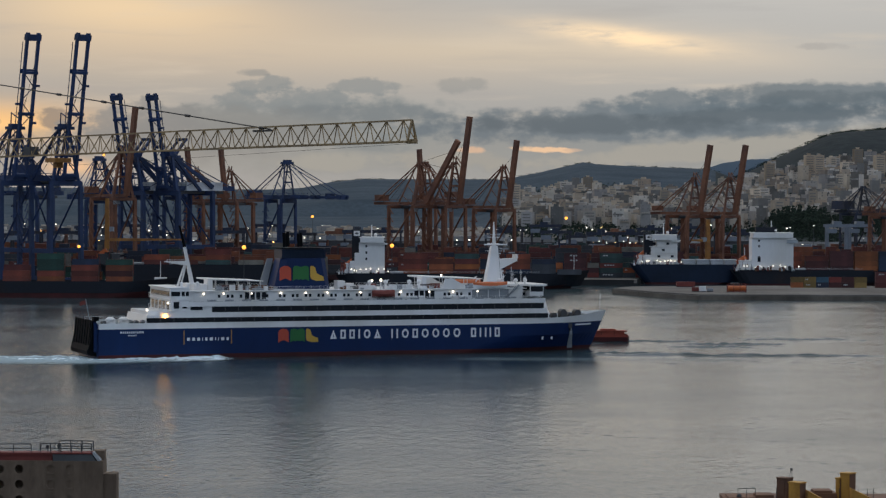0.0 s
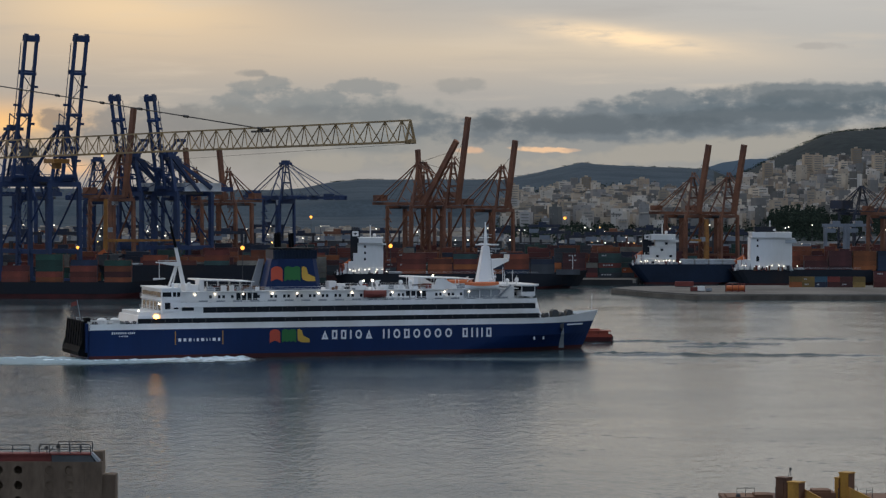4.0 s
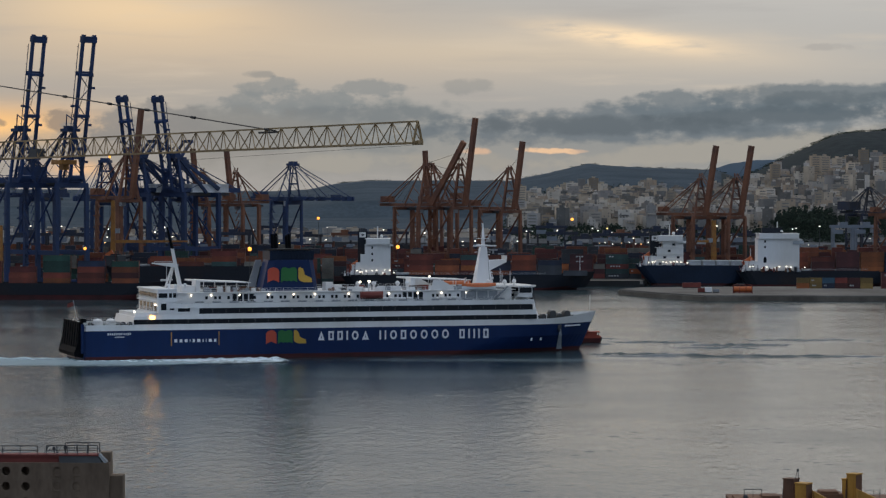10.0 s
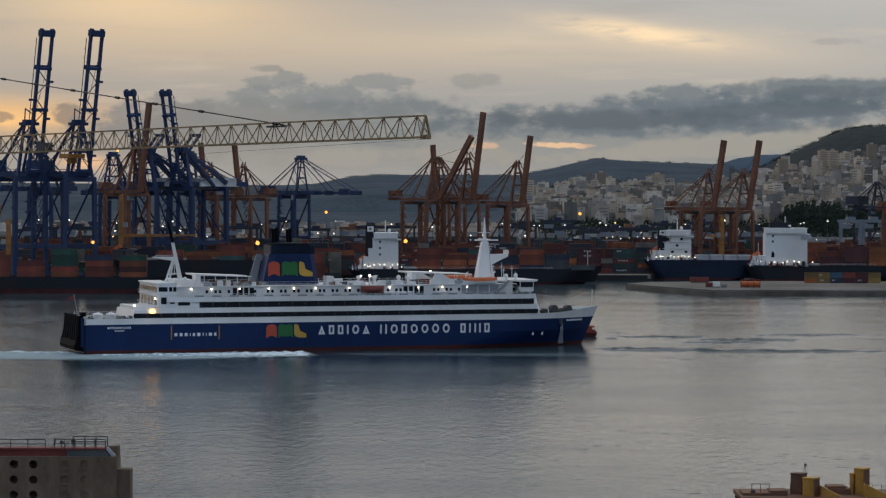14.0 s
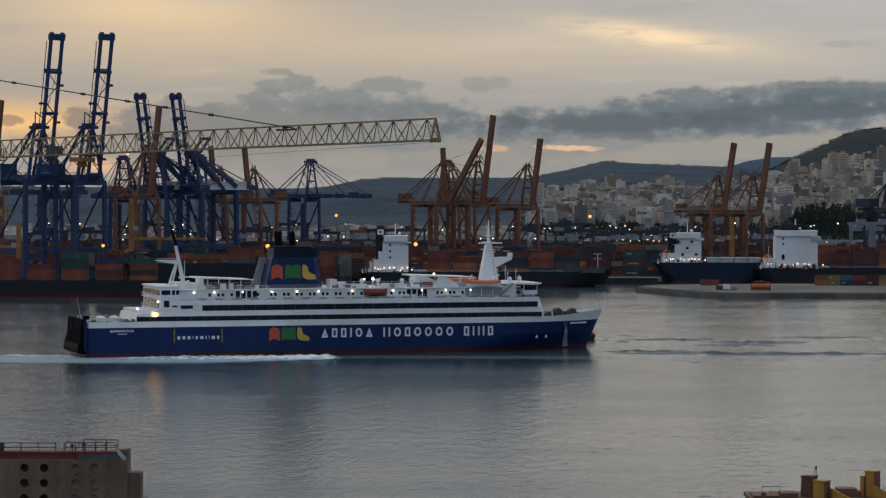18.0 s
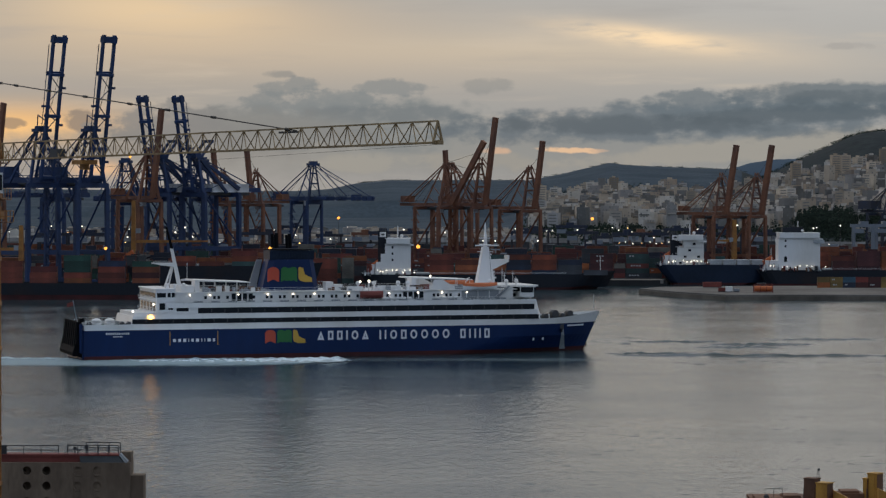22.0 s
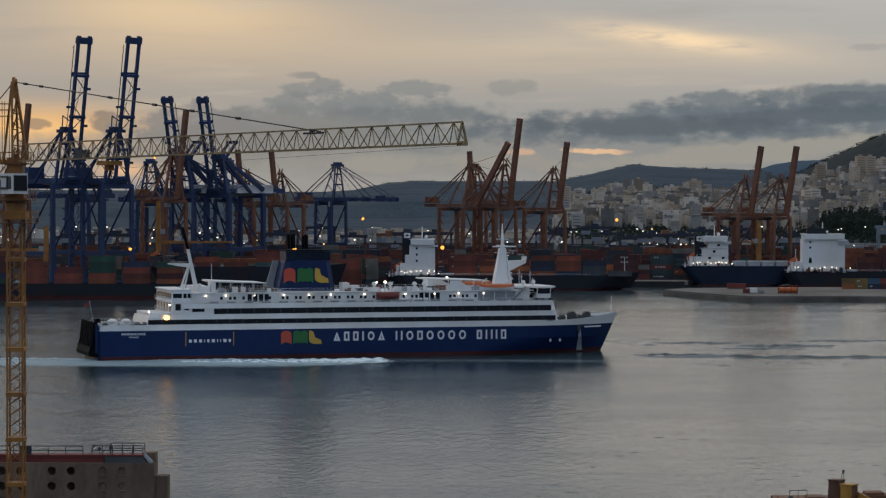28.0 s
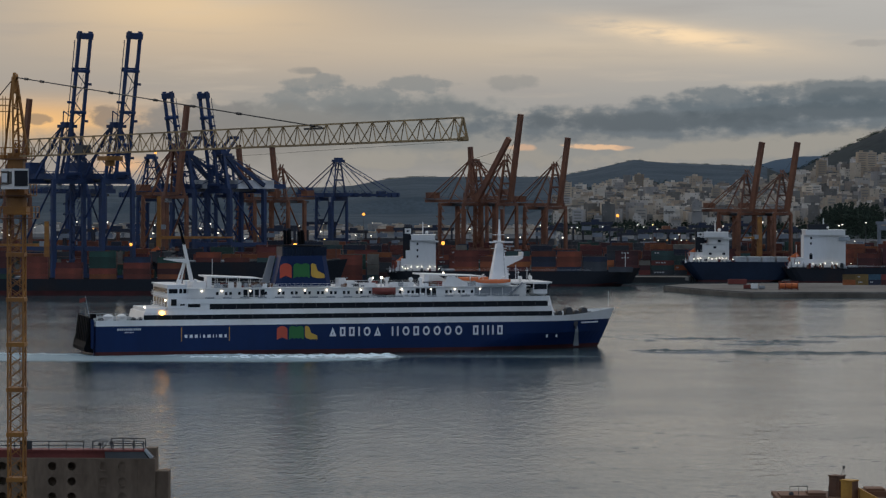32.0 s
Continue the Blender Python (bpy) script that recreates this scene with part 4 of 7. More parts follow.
# boats
def lifeboat(x, y, z, n, label, cover):
    s = Solid()
    rings = []
    for i in range(13):
        q = i / 12 * 2 - 1
        w = 1.5 * (1 - abs(q) ** 2.6) + 0.05
        rings.append([(x + q * n / 2, y - w, z + 1.0 + 0.35 * q * q), (x + q * n / 2, y - w * 0.8, z + 0.35), (x + q * n / 2, y, z), (x + q * n / 2, y + w * 0.8, z + 0.35), (x + q * n / 2, y + w, z + 1.0 + 0.35 * q * q)])
    s.sheet(rings)
    boat = part("lifeboat", s, M_ship_white if cover else M_red_oxide, ferry, label)
    s = Solid()
    rings = []
    for i in range(13):
        q = i / 12 * 2 - 1
        w = 1.5 * (1 - abs(q) ** 2.6) + 0.05
        rings.append([(x + q * n / 2, y - w, z + 1.0 + 0.35 * q * q), (x + q * n / 2, y - w * 0.7, z + 1.9), (x + q * n / 2, y, z + 2.2), (x + q * n / 2, y + w * 0.7, z + 1.9), (x + q * n / 2, y + w, z + 1.0 + 0.35 * q * q)])
    s.sheet(rings)
    part("boat_cover", s, M_orange_boat if cover else M_red_oxide, boat, "orange canopy" if cover else "dull red canopy")
    for q in (-0.36, 0.36):
        s = Solid().beam((x + q * n, y + 2.0, z - 0.6), (x + q * n, y + 1.7, z + 2.6), 0.3).beam((x + q * n, y + 1.7, z + 2.6), (x + q * n, y - 0.4, z + 3.0), 0.25)
        part("davit", s, M_ship_white, ferry)


for side in (-1, 1):
    lifeboat(39.2, side * 11.6, 19.2, 11.0, "orange and white lifeboat in its davits", True)
    lifeboat(5.0, side * 12.2, 17.0, 7.2, "dull red rescue boat at the deck edge", False)
    s = Solid().prism([(25.0, 22.4), (27.4, 22.4), (33.0, 19.4), (24.0, 19.4)], side * 10.4, side * 10.8, pose(0, 0, 0, 90))
    part("slide_box", s, M_ship_white, ferry)
    s = Solid().prism([(44.6, 16.3), (49.6, 16.3), (49.6, 20.0), (47.6, 20.0)], side * 11.6, side * 11.9, pose(0, 0, 0, 90))
    part("stair_screen", s, M_ship_white, ferry)

# lit deck lamps
for x in (-50.0, -44.0, -35.5, -26.6, -19.0, -12.4, -2.0, 10.6, 19.6, 27.2, 35.0):
    part("deck_lamp", Solid().ball((x, -11.75, 18.55), 0.26, 0.26, 0.26, 8, 5), M_lamp_white, ferry, "lit white deck lamp")
for x, y, z in ((-60.9, -12.6, 16.0), (-66.8, -11.4, 14.0), (2.2, -9.6, 22.0), (24.0, -9.9, 23.4)):
    part("deck_lamp", Solid().ball((x, y, z), 0.32, 0.32, 0.32, 8, 5), M_lamp_white, ferry, "lit white deck lamp")
part("flood_lamp", Solid().ball((-61.9, -13.3, 12.3), 0.8, 0.45, 0.6, 10, 6), M_flood, ferry, "lit amber deck flood lamp")

# small name on the bow as plain bars
for k in range(11):
    x = 68.6 + 0.62 * k
    y = -ferry_half(x, 7.9) - 0.06
    part("letter_bar", Solid().box(x, x + 0.42, y, y + 0.3, 7.65, 8.1), M_letter, ferry)
# grey plate for the boat recess's shade, stairs and screens abaft the bridge
for side in (-1, 1):
    y = side * 11.44
    part("recess_shade", Solid().box(33.4, 45.2, y - 0.06, y + 0.06, 16.5, 19.0), M_grey_steel, ferry, "grey plate painted as the shaded recess under the lifeboat")
    for k in range(3):
        part("recess_post", Solid().box(34.8 + k * 3.6, 35.0 + k * 3.6, side * 11.7 - 0.1, side * 11.7 + 0.1, 16.3, 19.2), M_ship_white, ferry)
    s = Solid().beam((44.0, side * 12.3, 16.4), (48.2, side * 12.3, 20.4), 0.9, 0.35)
    for k in range(9):
        s.box(43.9 + k * 0.47, 44.4 + k * 0.47, side * 12.3 - 0.5, side * 12.3 + 0.5, 16.55 + k * 0.45, 16.62 + k * 0.45)
    part("deck_stair", s, M_grey_steel, ferry, "steep grey deck stair")
    part("stair_rail", Solid().beam((44.0, side * 12.75, 17.4), (48.2, side * 12.75, 21.4), 0.07), M_ship_white, ferry)
    for k in range(4):
        part("window", Solid().box(48.5 + k * 1.9, 49.6 + k * 1.9, side * 9.03 - 0.05, side * 9.03 + 0.05, 16.9, 18.0), M_dark_glass, ferry)
    for x in (50.6, 52.8, 55.2):
        part("wing_strut", Solid().beam((x, side * 13.2, 17.0), (x, side * 12.2, 16.3), 0.2), M_ship_white, ferry)
# rescue boat's davit with a lamp, liferaft canisters along the rail
part("davit", Solid().tube((4.2, -11.9, 16.3), (4.2, -11.9, 22.0), 0.22, 8).beam((4.2, -11.9, 21.8), (6.6, -12.6, 22.2), 0.25), M_ship_white, ferry)
part("deck_lamp", Solid().ball((4.2, -12.1, 22.2), 0.42, 0.42, 0.42, 8, 5), M_lamp_white, ferry, "lit white deck lamp")
for k in range(9):
    x = 8.5 + k * 1.9 + (7 if k > 4 else 0)
    part("liferaft", Solid().tube((x, -12.2, 17.0), (x + 1.4, -12.2, 17.0), 0.42, 10).box(x + 0.1, x + 1.3, -12.5, -11.9, 16.3, 16.6), M_ship_white, ferry, "white liferaft canister on its cradle")
part("roof_screen", Solid().box(-2.0, 3.0, -9.8, -9.6, 19.42, 20.6).box(7.5, 13.5, -9.8, -9.6, 19.42, 20.7), M_ship_white, ferry)
for x, z in ((-56.4, 21.6), (-54.4, 21.4), (-51.6, 21.7)):
    part("ventilator", Solid().tube((x, -10.6, 20.4), (x, -10.6, z), 0.4, 10).ball((x, -10.6, z), 0.55, 0.55, 0.45, 10, 5), M_ship_white, ferry, smooth=False)


# ---- quay cranes: boom towards +x, rails along y, origin on the quay between the legs ----
def quay_crane(m, paint, label, gauge=27.0, span=18.0, deck=50.0, apex=78.0, boom=66.0, lift=82.0, back=22.0, leg=1.9, twin=True, group="quay cranes", house=None, hut=(13.0, 8.8, 5.2), frame_w=1.3, links=False, shift=0.0, gw=3.1, hut_z=2.0):
    c = thing("quay_crane", m, label, "crane", group)
    g, w = gauge / 2, span / 2
    port = deck * 0.30
    for x in (-g, g):
        for y in (-w, w):
            l = part("leg", Solid().beam((x, y, 1.2), (x, y * 0.94, deck - 1.5), leg, leg * 1.15, leg * 0.85, leg), paint, c)
            part("bogie", Solid().box(x - 1.0, x + 1.0, y - 4.2, y + 4.2, 0.0, 1.6), M_dark_steel, l)
        part("sill_beam", Solid().box(x - 0.9, x + 0.9, -w, w, 1.6, 3.6), paint, c)
        part("cross_beam", Solid().box(x - 0.8, x + 0.8, -w, w, deck - (3.4 if twin else 2.2), deck - (0.9 if twin else 0.6)), paint, c)
    for y in (-w, w):
        part("portal_beam", Solid().box(-g, g, y - 0.7, y + 0.7, port, port + (2.2 if twin else 1.4)), paint, c)
        part("brace", Solid().tube((-g, y, port + 2), (g, y * 0.94, deck - 2.5), 0.5, 8), paint, c)
    gw = gw if twin else 1.2
    sides = (-gw, gw) if twin else (0.0,)
    thick = 1.2 if twin else 2.0
    for y in sides:
        part("girder", Solid().box(-g - back, g + 3.0, y - thick / 2, y + thick / 2, deck - (0.9 if twin else 0.4), deck + (1.7 if twin else 1.2)), paint, c)
    if twin:
        for x in (-g - back, -g, 0.0, g + 2.5):
            part("girder_tie", Solid().box(x - 0.5, x + 0.5, -gw, gw, deck - 0.5, deck + 1.0), paint, c)
    # machinery house
    part("machinery_house", Solid().box(-g - back + 2 + shift, -g - back + 2 + shift + hut[0], -hut[1] / 2, hut[1] / 2, deck + hut_z, deck + hut_z + hut[2]).box(-g - back + 1 + shift, -g - back + 3 + shift + hut[0], -hut[1] / 2 - 0.8, hut[1] / 2 + 0.8, deck + hut_z - 0.28, deck + hut_z), house or paint, c)
    # A-frame
    ax = g - 1.0
    for y in (-w * 0.8, w * 0.8):
        yt = y * (0.36 if twin else 0.14)
        part("apex_leg", Solid().beam((g, y, deck - 1), (ax, yt, apex), frame_w, frame_w * 1.15, frame_w * 0.7, frame_w * 0.75), paint, c)
        part("back_leg", Solid().beam((-g * 0.4, y, deck - 1), (ax - 1.5, yt, apex - 0.5), frame_w * 0.8), paint, c)
        part("backstay", Solid().tube((-g - back + 4, y * 0.45, deck + 1.6), (ax - 1.0, yt, apex), 0.32, 6), paint, c)
    for q in (0.45, 0.75):
        z = deck + (apex - deck) * q
        yy = w * 0.8 * (1 - (0.64 if twin else 0.86) * q)
        part("frame_tie", Solid().box(ax - 0.2, ax + 0.9, -yy, yy, z - 0.5, z + 0.5), paint, c)
    part("apex_platform", (Solid().box(ax - 3.2, ax + 3.0, -w * 0.42, w * 0.42, apex - 0.6, apex + 0.9).box(ax - 2.0, ax + 2.0, -w * 0.3, w * 0.3, apex + 0.9, apex + 2.2) if twin else Solid().box(ax - 1.5, ax + 1.3, -w * 0.18, w * 0.18, apex - 0.6, apex + 0.7)), paint, c)
    # boom on its hinge
    a = radians(lift)
    hx, hz = g + 3.4, deck + 0.4
    mb = Matrix.Translation((hx, 0, hz)) @ Matrix.Rotation(-a, 4, "Y")
    for y in sides:
        part("boom_girder", Solid().box(0, boom, y - thick / 2, y + thick / 2, -0.75 if twin else -1.2, 0.85 if twin else 1.8, mb), paint, c)
    if twin:
        for q in (0.02, 0.22, 0.45, 0.74, 0.98):
            part("boom_tie", Solid().box(boom * q - 0.7, boom * q + 0.7, -gw - 0.75, gw + 0.75, -1.25, 1.45, mb), paint, c)
        for k in range(7):
            q0, q1 = 0.04 + 0.1 * k, 0.14 + 0.1 * k
            yy = gw if k % 2 else -gw
            part("boom_lacing", Solid().beam(mb @ Vector((boom * q0, -yy, 0.6)), mb @ Vector((boom * q1, yy, 0.6)), 0.35), paint, c)
        part("boom_head", Solid().box(boom - 2.6, boom + 0.4, -gw - 0.8, gw + 0.8, -1.3, 1.5, mb).box(boom + 0.4, boom + 1.2, -gw - 0.5, -gw + 0.9, -0.8, 1.0, mb).box(boom + 0.4, boom + 1.2, gw - 0.9, gw + 0.5, -0.8, 1.0, mb), paint, c)
        part("sheave_deck", Solid().box(boom * 0.73, boom * 0.76, -gw - 1.0, gw + 1.0, 1.5, 2.4, mb), paint, c)
        for k in range(5):
            yy = -gw - 1.0 if k % 2 else gw + 1.0
            q = boom * (0.12 + 0.13 * k)
            part("boom_bracket", Solid().box(q, q + 1.1, min(yy, yy * 1.5), max(yy, yy * 1.5), 0.0, 0.9, mb), paint, c)
        s = Solid()
        for y in sides:
            s.box(0, boom * 0.95, y + (0.9 if y > 0 else -1.3), y + (1.3 if y > 0 else -0.9), 1.9, 2.0, mb)
            for k in range(16):
                q = boom * (0.03 + 0.06 * k)
                s.box(q, q + 0.12, y + (1.2 if y > 0 else -1.3), y + (1.3 if y > 0 else -1.2), 1.9, 3.0, mb)
        part("walkway", s, paint, c)
    # stays
    if lift < 20:
        for q in (0.5, 0.95):
            for y in (-gw, gw):
                part("forestay", Solid().tube((ax + 0.5, y * 0.8, apex + 0.5), mb @ Vector((boom * q, y, 1.4)), 0.28, 6), paint, c)
    else:
        for y in (-gw, gw):
            knee = mb @ Vector((boom * 0.42, y, 2.0))
            mid = (Vector((ax, y * 0.8, apex)) + knee) / 2 + Vector((-2.5, 0, 5.0 if lift > 60 else 1.0))
            part("forestay", Solid().tube((ax, y * 0.8, apex + 0.5), mid, 0.3, 6).tube(mid, knee, 0.3, 6), paint, c)
    if links:
        # stay links folded up over the apex
        for y in (-gw, gw):
            part("folded_link", Solid().beam((ax - 2.0, y, apex), (ax - 11.0, y, apex + 9.0), 1.3, 1.6, 1.0, 1.2), paint, c)
        part("link_tie", Solid().box(ax - 11.6, ax - 9.6, -gw - 0.6, gw + 0.6, apex + 8.0, apex + 9.6), paint, c)
        for y in (-w * 0.8, w * 0.8):
            part("frame_strut", Solid().beam((-g - 4, y * 0.7, deck + 1), (ax - 3.0, y * 0.4, apex - 1.5), 2.0, 2.2, 1.2, 1.3), paint, c)
    # thin ropes and truss lacing between the frame and the girders
    for k in range(3):
        y = (-gw, 0.0, gw)[k] if twin else (-0.8, 0.0, 0.8)[k]
        part("hoist_rope", Solid().tube((ax - 1.0, y * 0.7, apex + 0.4), (-g - back + 6 + 5 * k, y, deck + 1.8), 0.11, 5), M_cable, c)
        part("hoist_rope", Solid().tube((ax + 0.5, y * 0.7, apex + 0.8), mb @ Vector((boom * (0.3 + 0.25 * k), y, 1.5)), 0.10, 5), M_cable, c)
    s = Solid()
    for y in (-w * 0.8, w * 0.8):
        for k in range(4):
            q0, q1 = k / 4, (k + 1) / 4
            fa = Vector((g, y, deck - 1)).lerp(Vector((ax, y * (0.36 if twin else 0.14), apex)), q0)
            fb = Vector((-g * 0.4, y, deck - 1)).lerp(Vector((ax - 1.5, y * (0.36 if twin else 0.14), apex - 0.5)), q1)
            s.beam(fa, fb, 0.32)
    part("frame_lacing", s, paint, c)
    for k in range(4):
        z = deck * (0.36 + 0.14 * k)
        part("leg_platform", Solid().box(-g - 1.2, -g + 1.2, -w - 1.3, -w - 0.9, z, z + 0.5), paint, c)
        part("leg_platform", Solid().box(g - 0.5, g + 1.6, -w - 1.6, -w - 0.9, z + 2, z + 2.9), paint, c)
    # service gear along the girders
    for y in sides:
        yy = y + (1.4 if y >= 0 else -1.4)
        part("girder_rail", Solid().box(-g - back, g + 2.0, yy - 0.06, yy + 0.06, deck + 2.6, deck + 2.75), paint, c)
        for k in range(7):
            x = -g - back + (2 * g + back + 2) * k / 6
            part("rail_post", Solid().box(x - 0.06, x + 0.06, yy - 0.06, yy + 0.06, deck + 1.7, deck + 2.6), paint, c)
    part("cable_reel", Solid().tube((g + 1.2, w * 0.4, 5.0), (g + 1.9, w * 0.4, 5.0), 2.0, 14), M_dark_steel, c)
    part("lift_tower", Solid().box(-g - 1.8, -g - 0.9, w - 1.0, w + 0.2, 1.6, deck - 1.0), paint, c)
    part("festoon", Solid().box(-g - back * 0.6, g, gw + 0.7 if twin else 1.8, gw + 0.8 if twin else 1.9, deck - 2.6, deck - 1.2), M_dark_steel, c)
    # trolley cab, stairs, lamps
    part("cab", Solid().box(g - 5, g - 2.4, -gw - 1.5, -gw + 1.0, deck - 4.2, deck - 1.0), M_grey_steel, c)
    part("trolley", Solid().box(-3, 3.5, -gw - 0.6, gw + 0.6, deck - 1.6, deck - 0.9), M_dark_steel, c)
    flight = Solid().beam((-g + 4.4, -w - 1.0, 0), (-g + 1.2, -w - 1.0, 4.5), 0.7, 0.25).box(-g + 0.8, -g + 4.8, -w - 1.5, -w - 0.5, 4.4, 4.6).mesh("stair_flight", paint)
    for k in range(int(deck / 4.5)):
        part("stair_flight", flight, None, c).location = (0, 0, 2 + 4.5 * k)
    return c


NEAR_WATER_RIGHT, WATER_LEFT = -48.0, -128.0
BLUE = "tall blue container crane with its boom raised"
for px, y in ((-216.3, 1300.0), (-192.3, 1300.0)):
    quay_crane(pose(px, y, QUAY_Z, 0, 0, NEAR_WATER_RIGHT), M_crane_blue, BLUE, deck=51.5, apex=76.0, boom=69.5, lift=80.5, back=16.0, gw=3.2)
for px, y in ((-162.7, 1470.0), (-143.3, 1470.0)):
    quay_crane(pose(px, y, QUAY_Z, 0, 0, WATER_LEFT), M_crane_blue, BLUE, deck=47.0, apex=65.5, boom=51.2, gw=2.8, lift=80.0, back=24.0, house=M_pale_house, hut=(29.0, 8.8, 4.4), frame_w=1.9, leg=2.1, links=True, shift=9.0, hut_z=-0.6)
quay_crane(pose(-104.2, 1700.0, QUAY_Z, 0, 0, -40.0), M_crane_blue, "blue container crane with its boom lowered over the water", gauge=14, span=14, deck=42.0, apex=64.0, boom=44.0, lift=0.0, back=22.0, hut=(8.0, 6.0, 2.6), leg=1.5, frame_w=0.85)
quay_crane(pose(-199.5, 1560.0, QUAY_Z, 0, 0, -100.0), M_crane_blue, "blue container crane with its boom lowered over the water", gauge=18, span=16, deck=42.0, apex=64.0, boom=44.0, lift=0.0, back=20.0)
for px, y in ((-185.5, 1620.0), (-163.2, 1660.0), (-246.5, 1600.0)):
    quay_crane(pose(px, y, QUAY_Z, 0, 0, -112.0), M_crane_blue, "blue container crane with its boom lowered over the water", gauge=18, span=16, deck=44.0, apex=66.0, boom=44.0, lift=0.0, back=20.0, hut=(8.0, 6.0, 2.6))
RUST = "rust-orange container crane with its box boom raised"
quay_crane(pose(-174.0, 1400.0, QUAY_Z, 0, 0, NEAR_WATER_RIGHT), M_crane_rust, RUST, gauge=18, span=16, deck=43.0, apex=66.0, boom=47.0, lift=80.0, back=16.0, twin=False, hut=(6.5, 5.0, 3.2), leg=1.7)
quay_crane(pose(-256.8, 1400.0, QUAY_Z, 0, 0, NEAR_WATER_RIGHT), M_crane_rust, RUST, gauge=18, span=16, deck=43.0, apex=66.0, boom=50.0, lift=80.0, back=16.0, twin=False, hut=(6.5, 5.0, 3.2), leg=1.7)
for px in (-146.2, -125.8):
    quay_crane(pose(px, 1620.0, QUAY_Z, 0, 0, WATER_LEFT), M_crane_rust, RUST, gauge=14, span=14, deck=40.0, apex=58.0, boom=32.5, frame_w=0.95, lift=82.0, back=16.0, twin=False, hut=(6.5, 5.0, 3.2), leg=1.6)
for px, y, lift, boom, turn, deck, apex in ((-6.4, 1560.0, 84.0, 29.5, -120.0, 41.0, 63.0), (-18.9, 1500.0, 55.0, 42.6, -42.0, 39.0, 62.0), (0.9, 1500.0, 80.0, 49.3, -48.0, 39.0, 62.0), (29.1, 1520.0, 80.0, 38.5, -48.0, 37.0, 60.0)):
    quay_crane(pose(px, y, QUAY_Z, 0, 0, turn), M_crane_rust, RUST, gauge=18, span=16, deck=deck, apex=apex, boom=boom, lift=lift, back=18.0, twin=False, hut=(6.5, 5.0, 3.2), leg=1.6, frame_w=0.95)
for px in (136.9, 156.7):
    quay_crane(pose(px, 1500.0, QUAY_Z, 0, 0, -46.0), M_crane_rust, RUST, gauge=15, span=15, deck=34.0, apex=54.0, boom=39.0, lift=79.0, back=18.0, twin=False, hut=(5.0, 4.4, 2.6), leg=1.7, frame_w=0.95)
quay_crane(pose(249.8, 1490.0, QUAY_Z, 0, 0, -46.0), M_crane_rust, RUST, gauge=15, span=15, deck=34.0, apex=54.0, boom=46.0, lift=86.0, back=10.0, twin=False, hut=(5.0, 4.4, 2.6), leg=1.7, frame_w=0.95)
quay_crane(pose(267.5, 1720.0, QUAY_Z, 0, 0, -60.0), M_gantry, "dark weathered container crane with its boom lowered", gauge=16, span=14, deck=34.0, apex=50.0, boom=30.0, lift=0.0, back=14.0, twin=False, leg=1.0, frame_w=0.9)


# ---- containers ----
def container_solid(n=12.19):
    w, h = 2.44, 2.59
    s = Solid()
    s.box(0.08, n - 0.08, -w / 2 + 0.08, w / 2 - 0.08, 0.1, h - 0.06)
    for x in (0.0, n - 0.18):
        for y in (-w / 2, w / 2 - 0.18):
            s.box(x, x + 0.18, y, y + 0.18, 0.0, h)
    for y in (-w / 2, w / 2 - 0.14):
        s.box(0.18, n - 0.18, y, y + 0.14, h - 0.16, h).box(0.18, n - 0.18, y, y + 0.14, 0.0, 0.18)
    return s


M_BOX = [mat("container_paint", col, 0.6, vary=0.2, scale=0.8, spread="object", second=tuple(v * 0.5 for v in col)) for col in CONT_COLORS]
BOX_FORTY = [container_solid().mesh("container_forty", q) for q in M_BOX]
BOX_TWENTY = [container_solid(6.06).mesh("container_twenty", q) for q in M_BOX]
M_marking = mat("faded_white_marking", (0.50, 0.51, 0.50), 0.6, vary=0.25, scale=2.0)


def marking(n, k):
    """Unreadable carrier lettering as plain bars on a container's side."""
    s = Solid()
    for j in range(2 + k):
        s.box(j * n * 0.12, j * n * 0.12 + n * 0.08, 0.0, 0.03, 1.1, 1.75)
    return s.mesh("marking", M_marking)


MARKS = [[marking(n, k) for k in range(3)] for n in (12.19, 6.06)]
MANY, MANY_PAINT = Solid(), []
crng = random.Random(11)


def put_container(x, y, z, turn=0.0, short=False, group="stacked containers", paint=0):
    ob = new("shipping_container", (BOX_TWENTY if short else BOX_FORTY)[paint])
    ob.matrix_world = pose(x, y, z, 0, 0, turn)
    tagged(ob, "painted steel shipping container in a stack", "container", group)
    if crng.random() < 0.4:
        n = 6.06 if short else 12.19
        mark = part("marking", MARKS[short][crng.randrange(3)], None, ob)
        mark.location = (n * crng.uniform(0.08, 0.3), -1.25, 0.0)
    return ob


def pile(x, y, z, high, turn=0.0, single_things=True, short=False):
    tone = crng.randrange(16)
    for k in range(high):
        if crng.random() < 0.45:
            tone = crng.randrange(16)
        if single_things:
            put_container(x, y, z + k * 2.6, turn, short, paint=tone)
        else:
            n = 6.06 if short else 12.19
            m = pose(x, y, z + k * 2.6, 0, 0, turn)
            MANY.box(0.1, n - 0.1, -1.2, 1.2, 0.0, 2.5, m)
            MANY_PAINT.extend([tone] * 6)


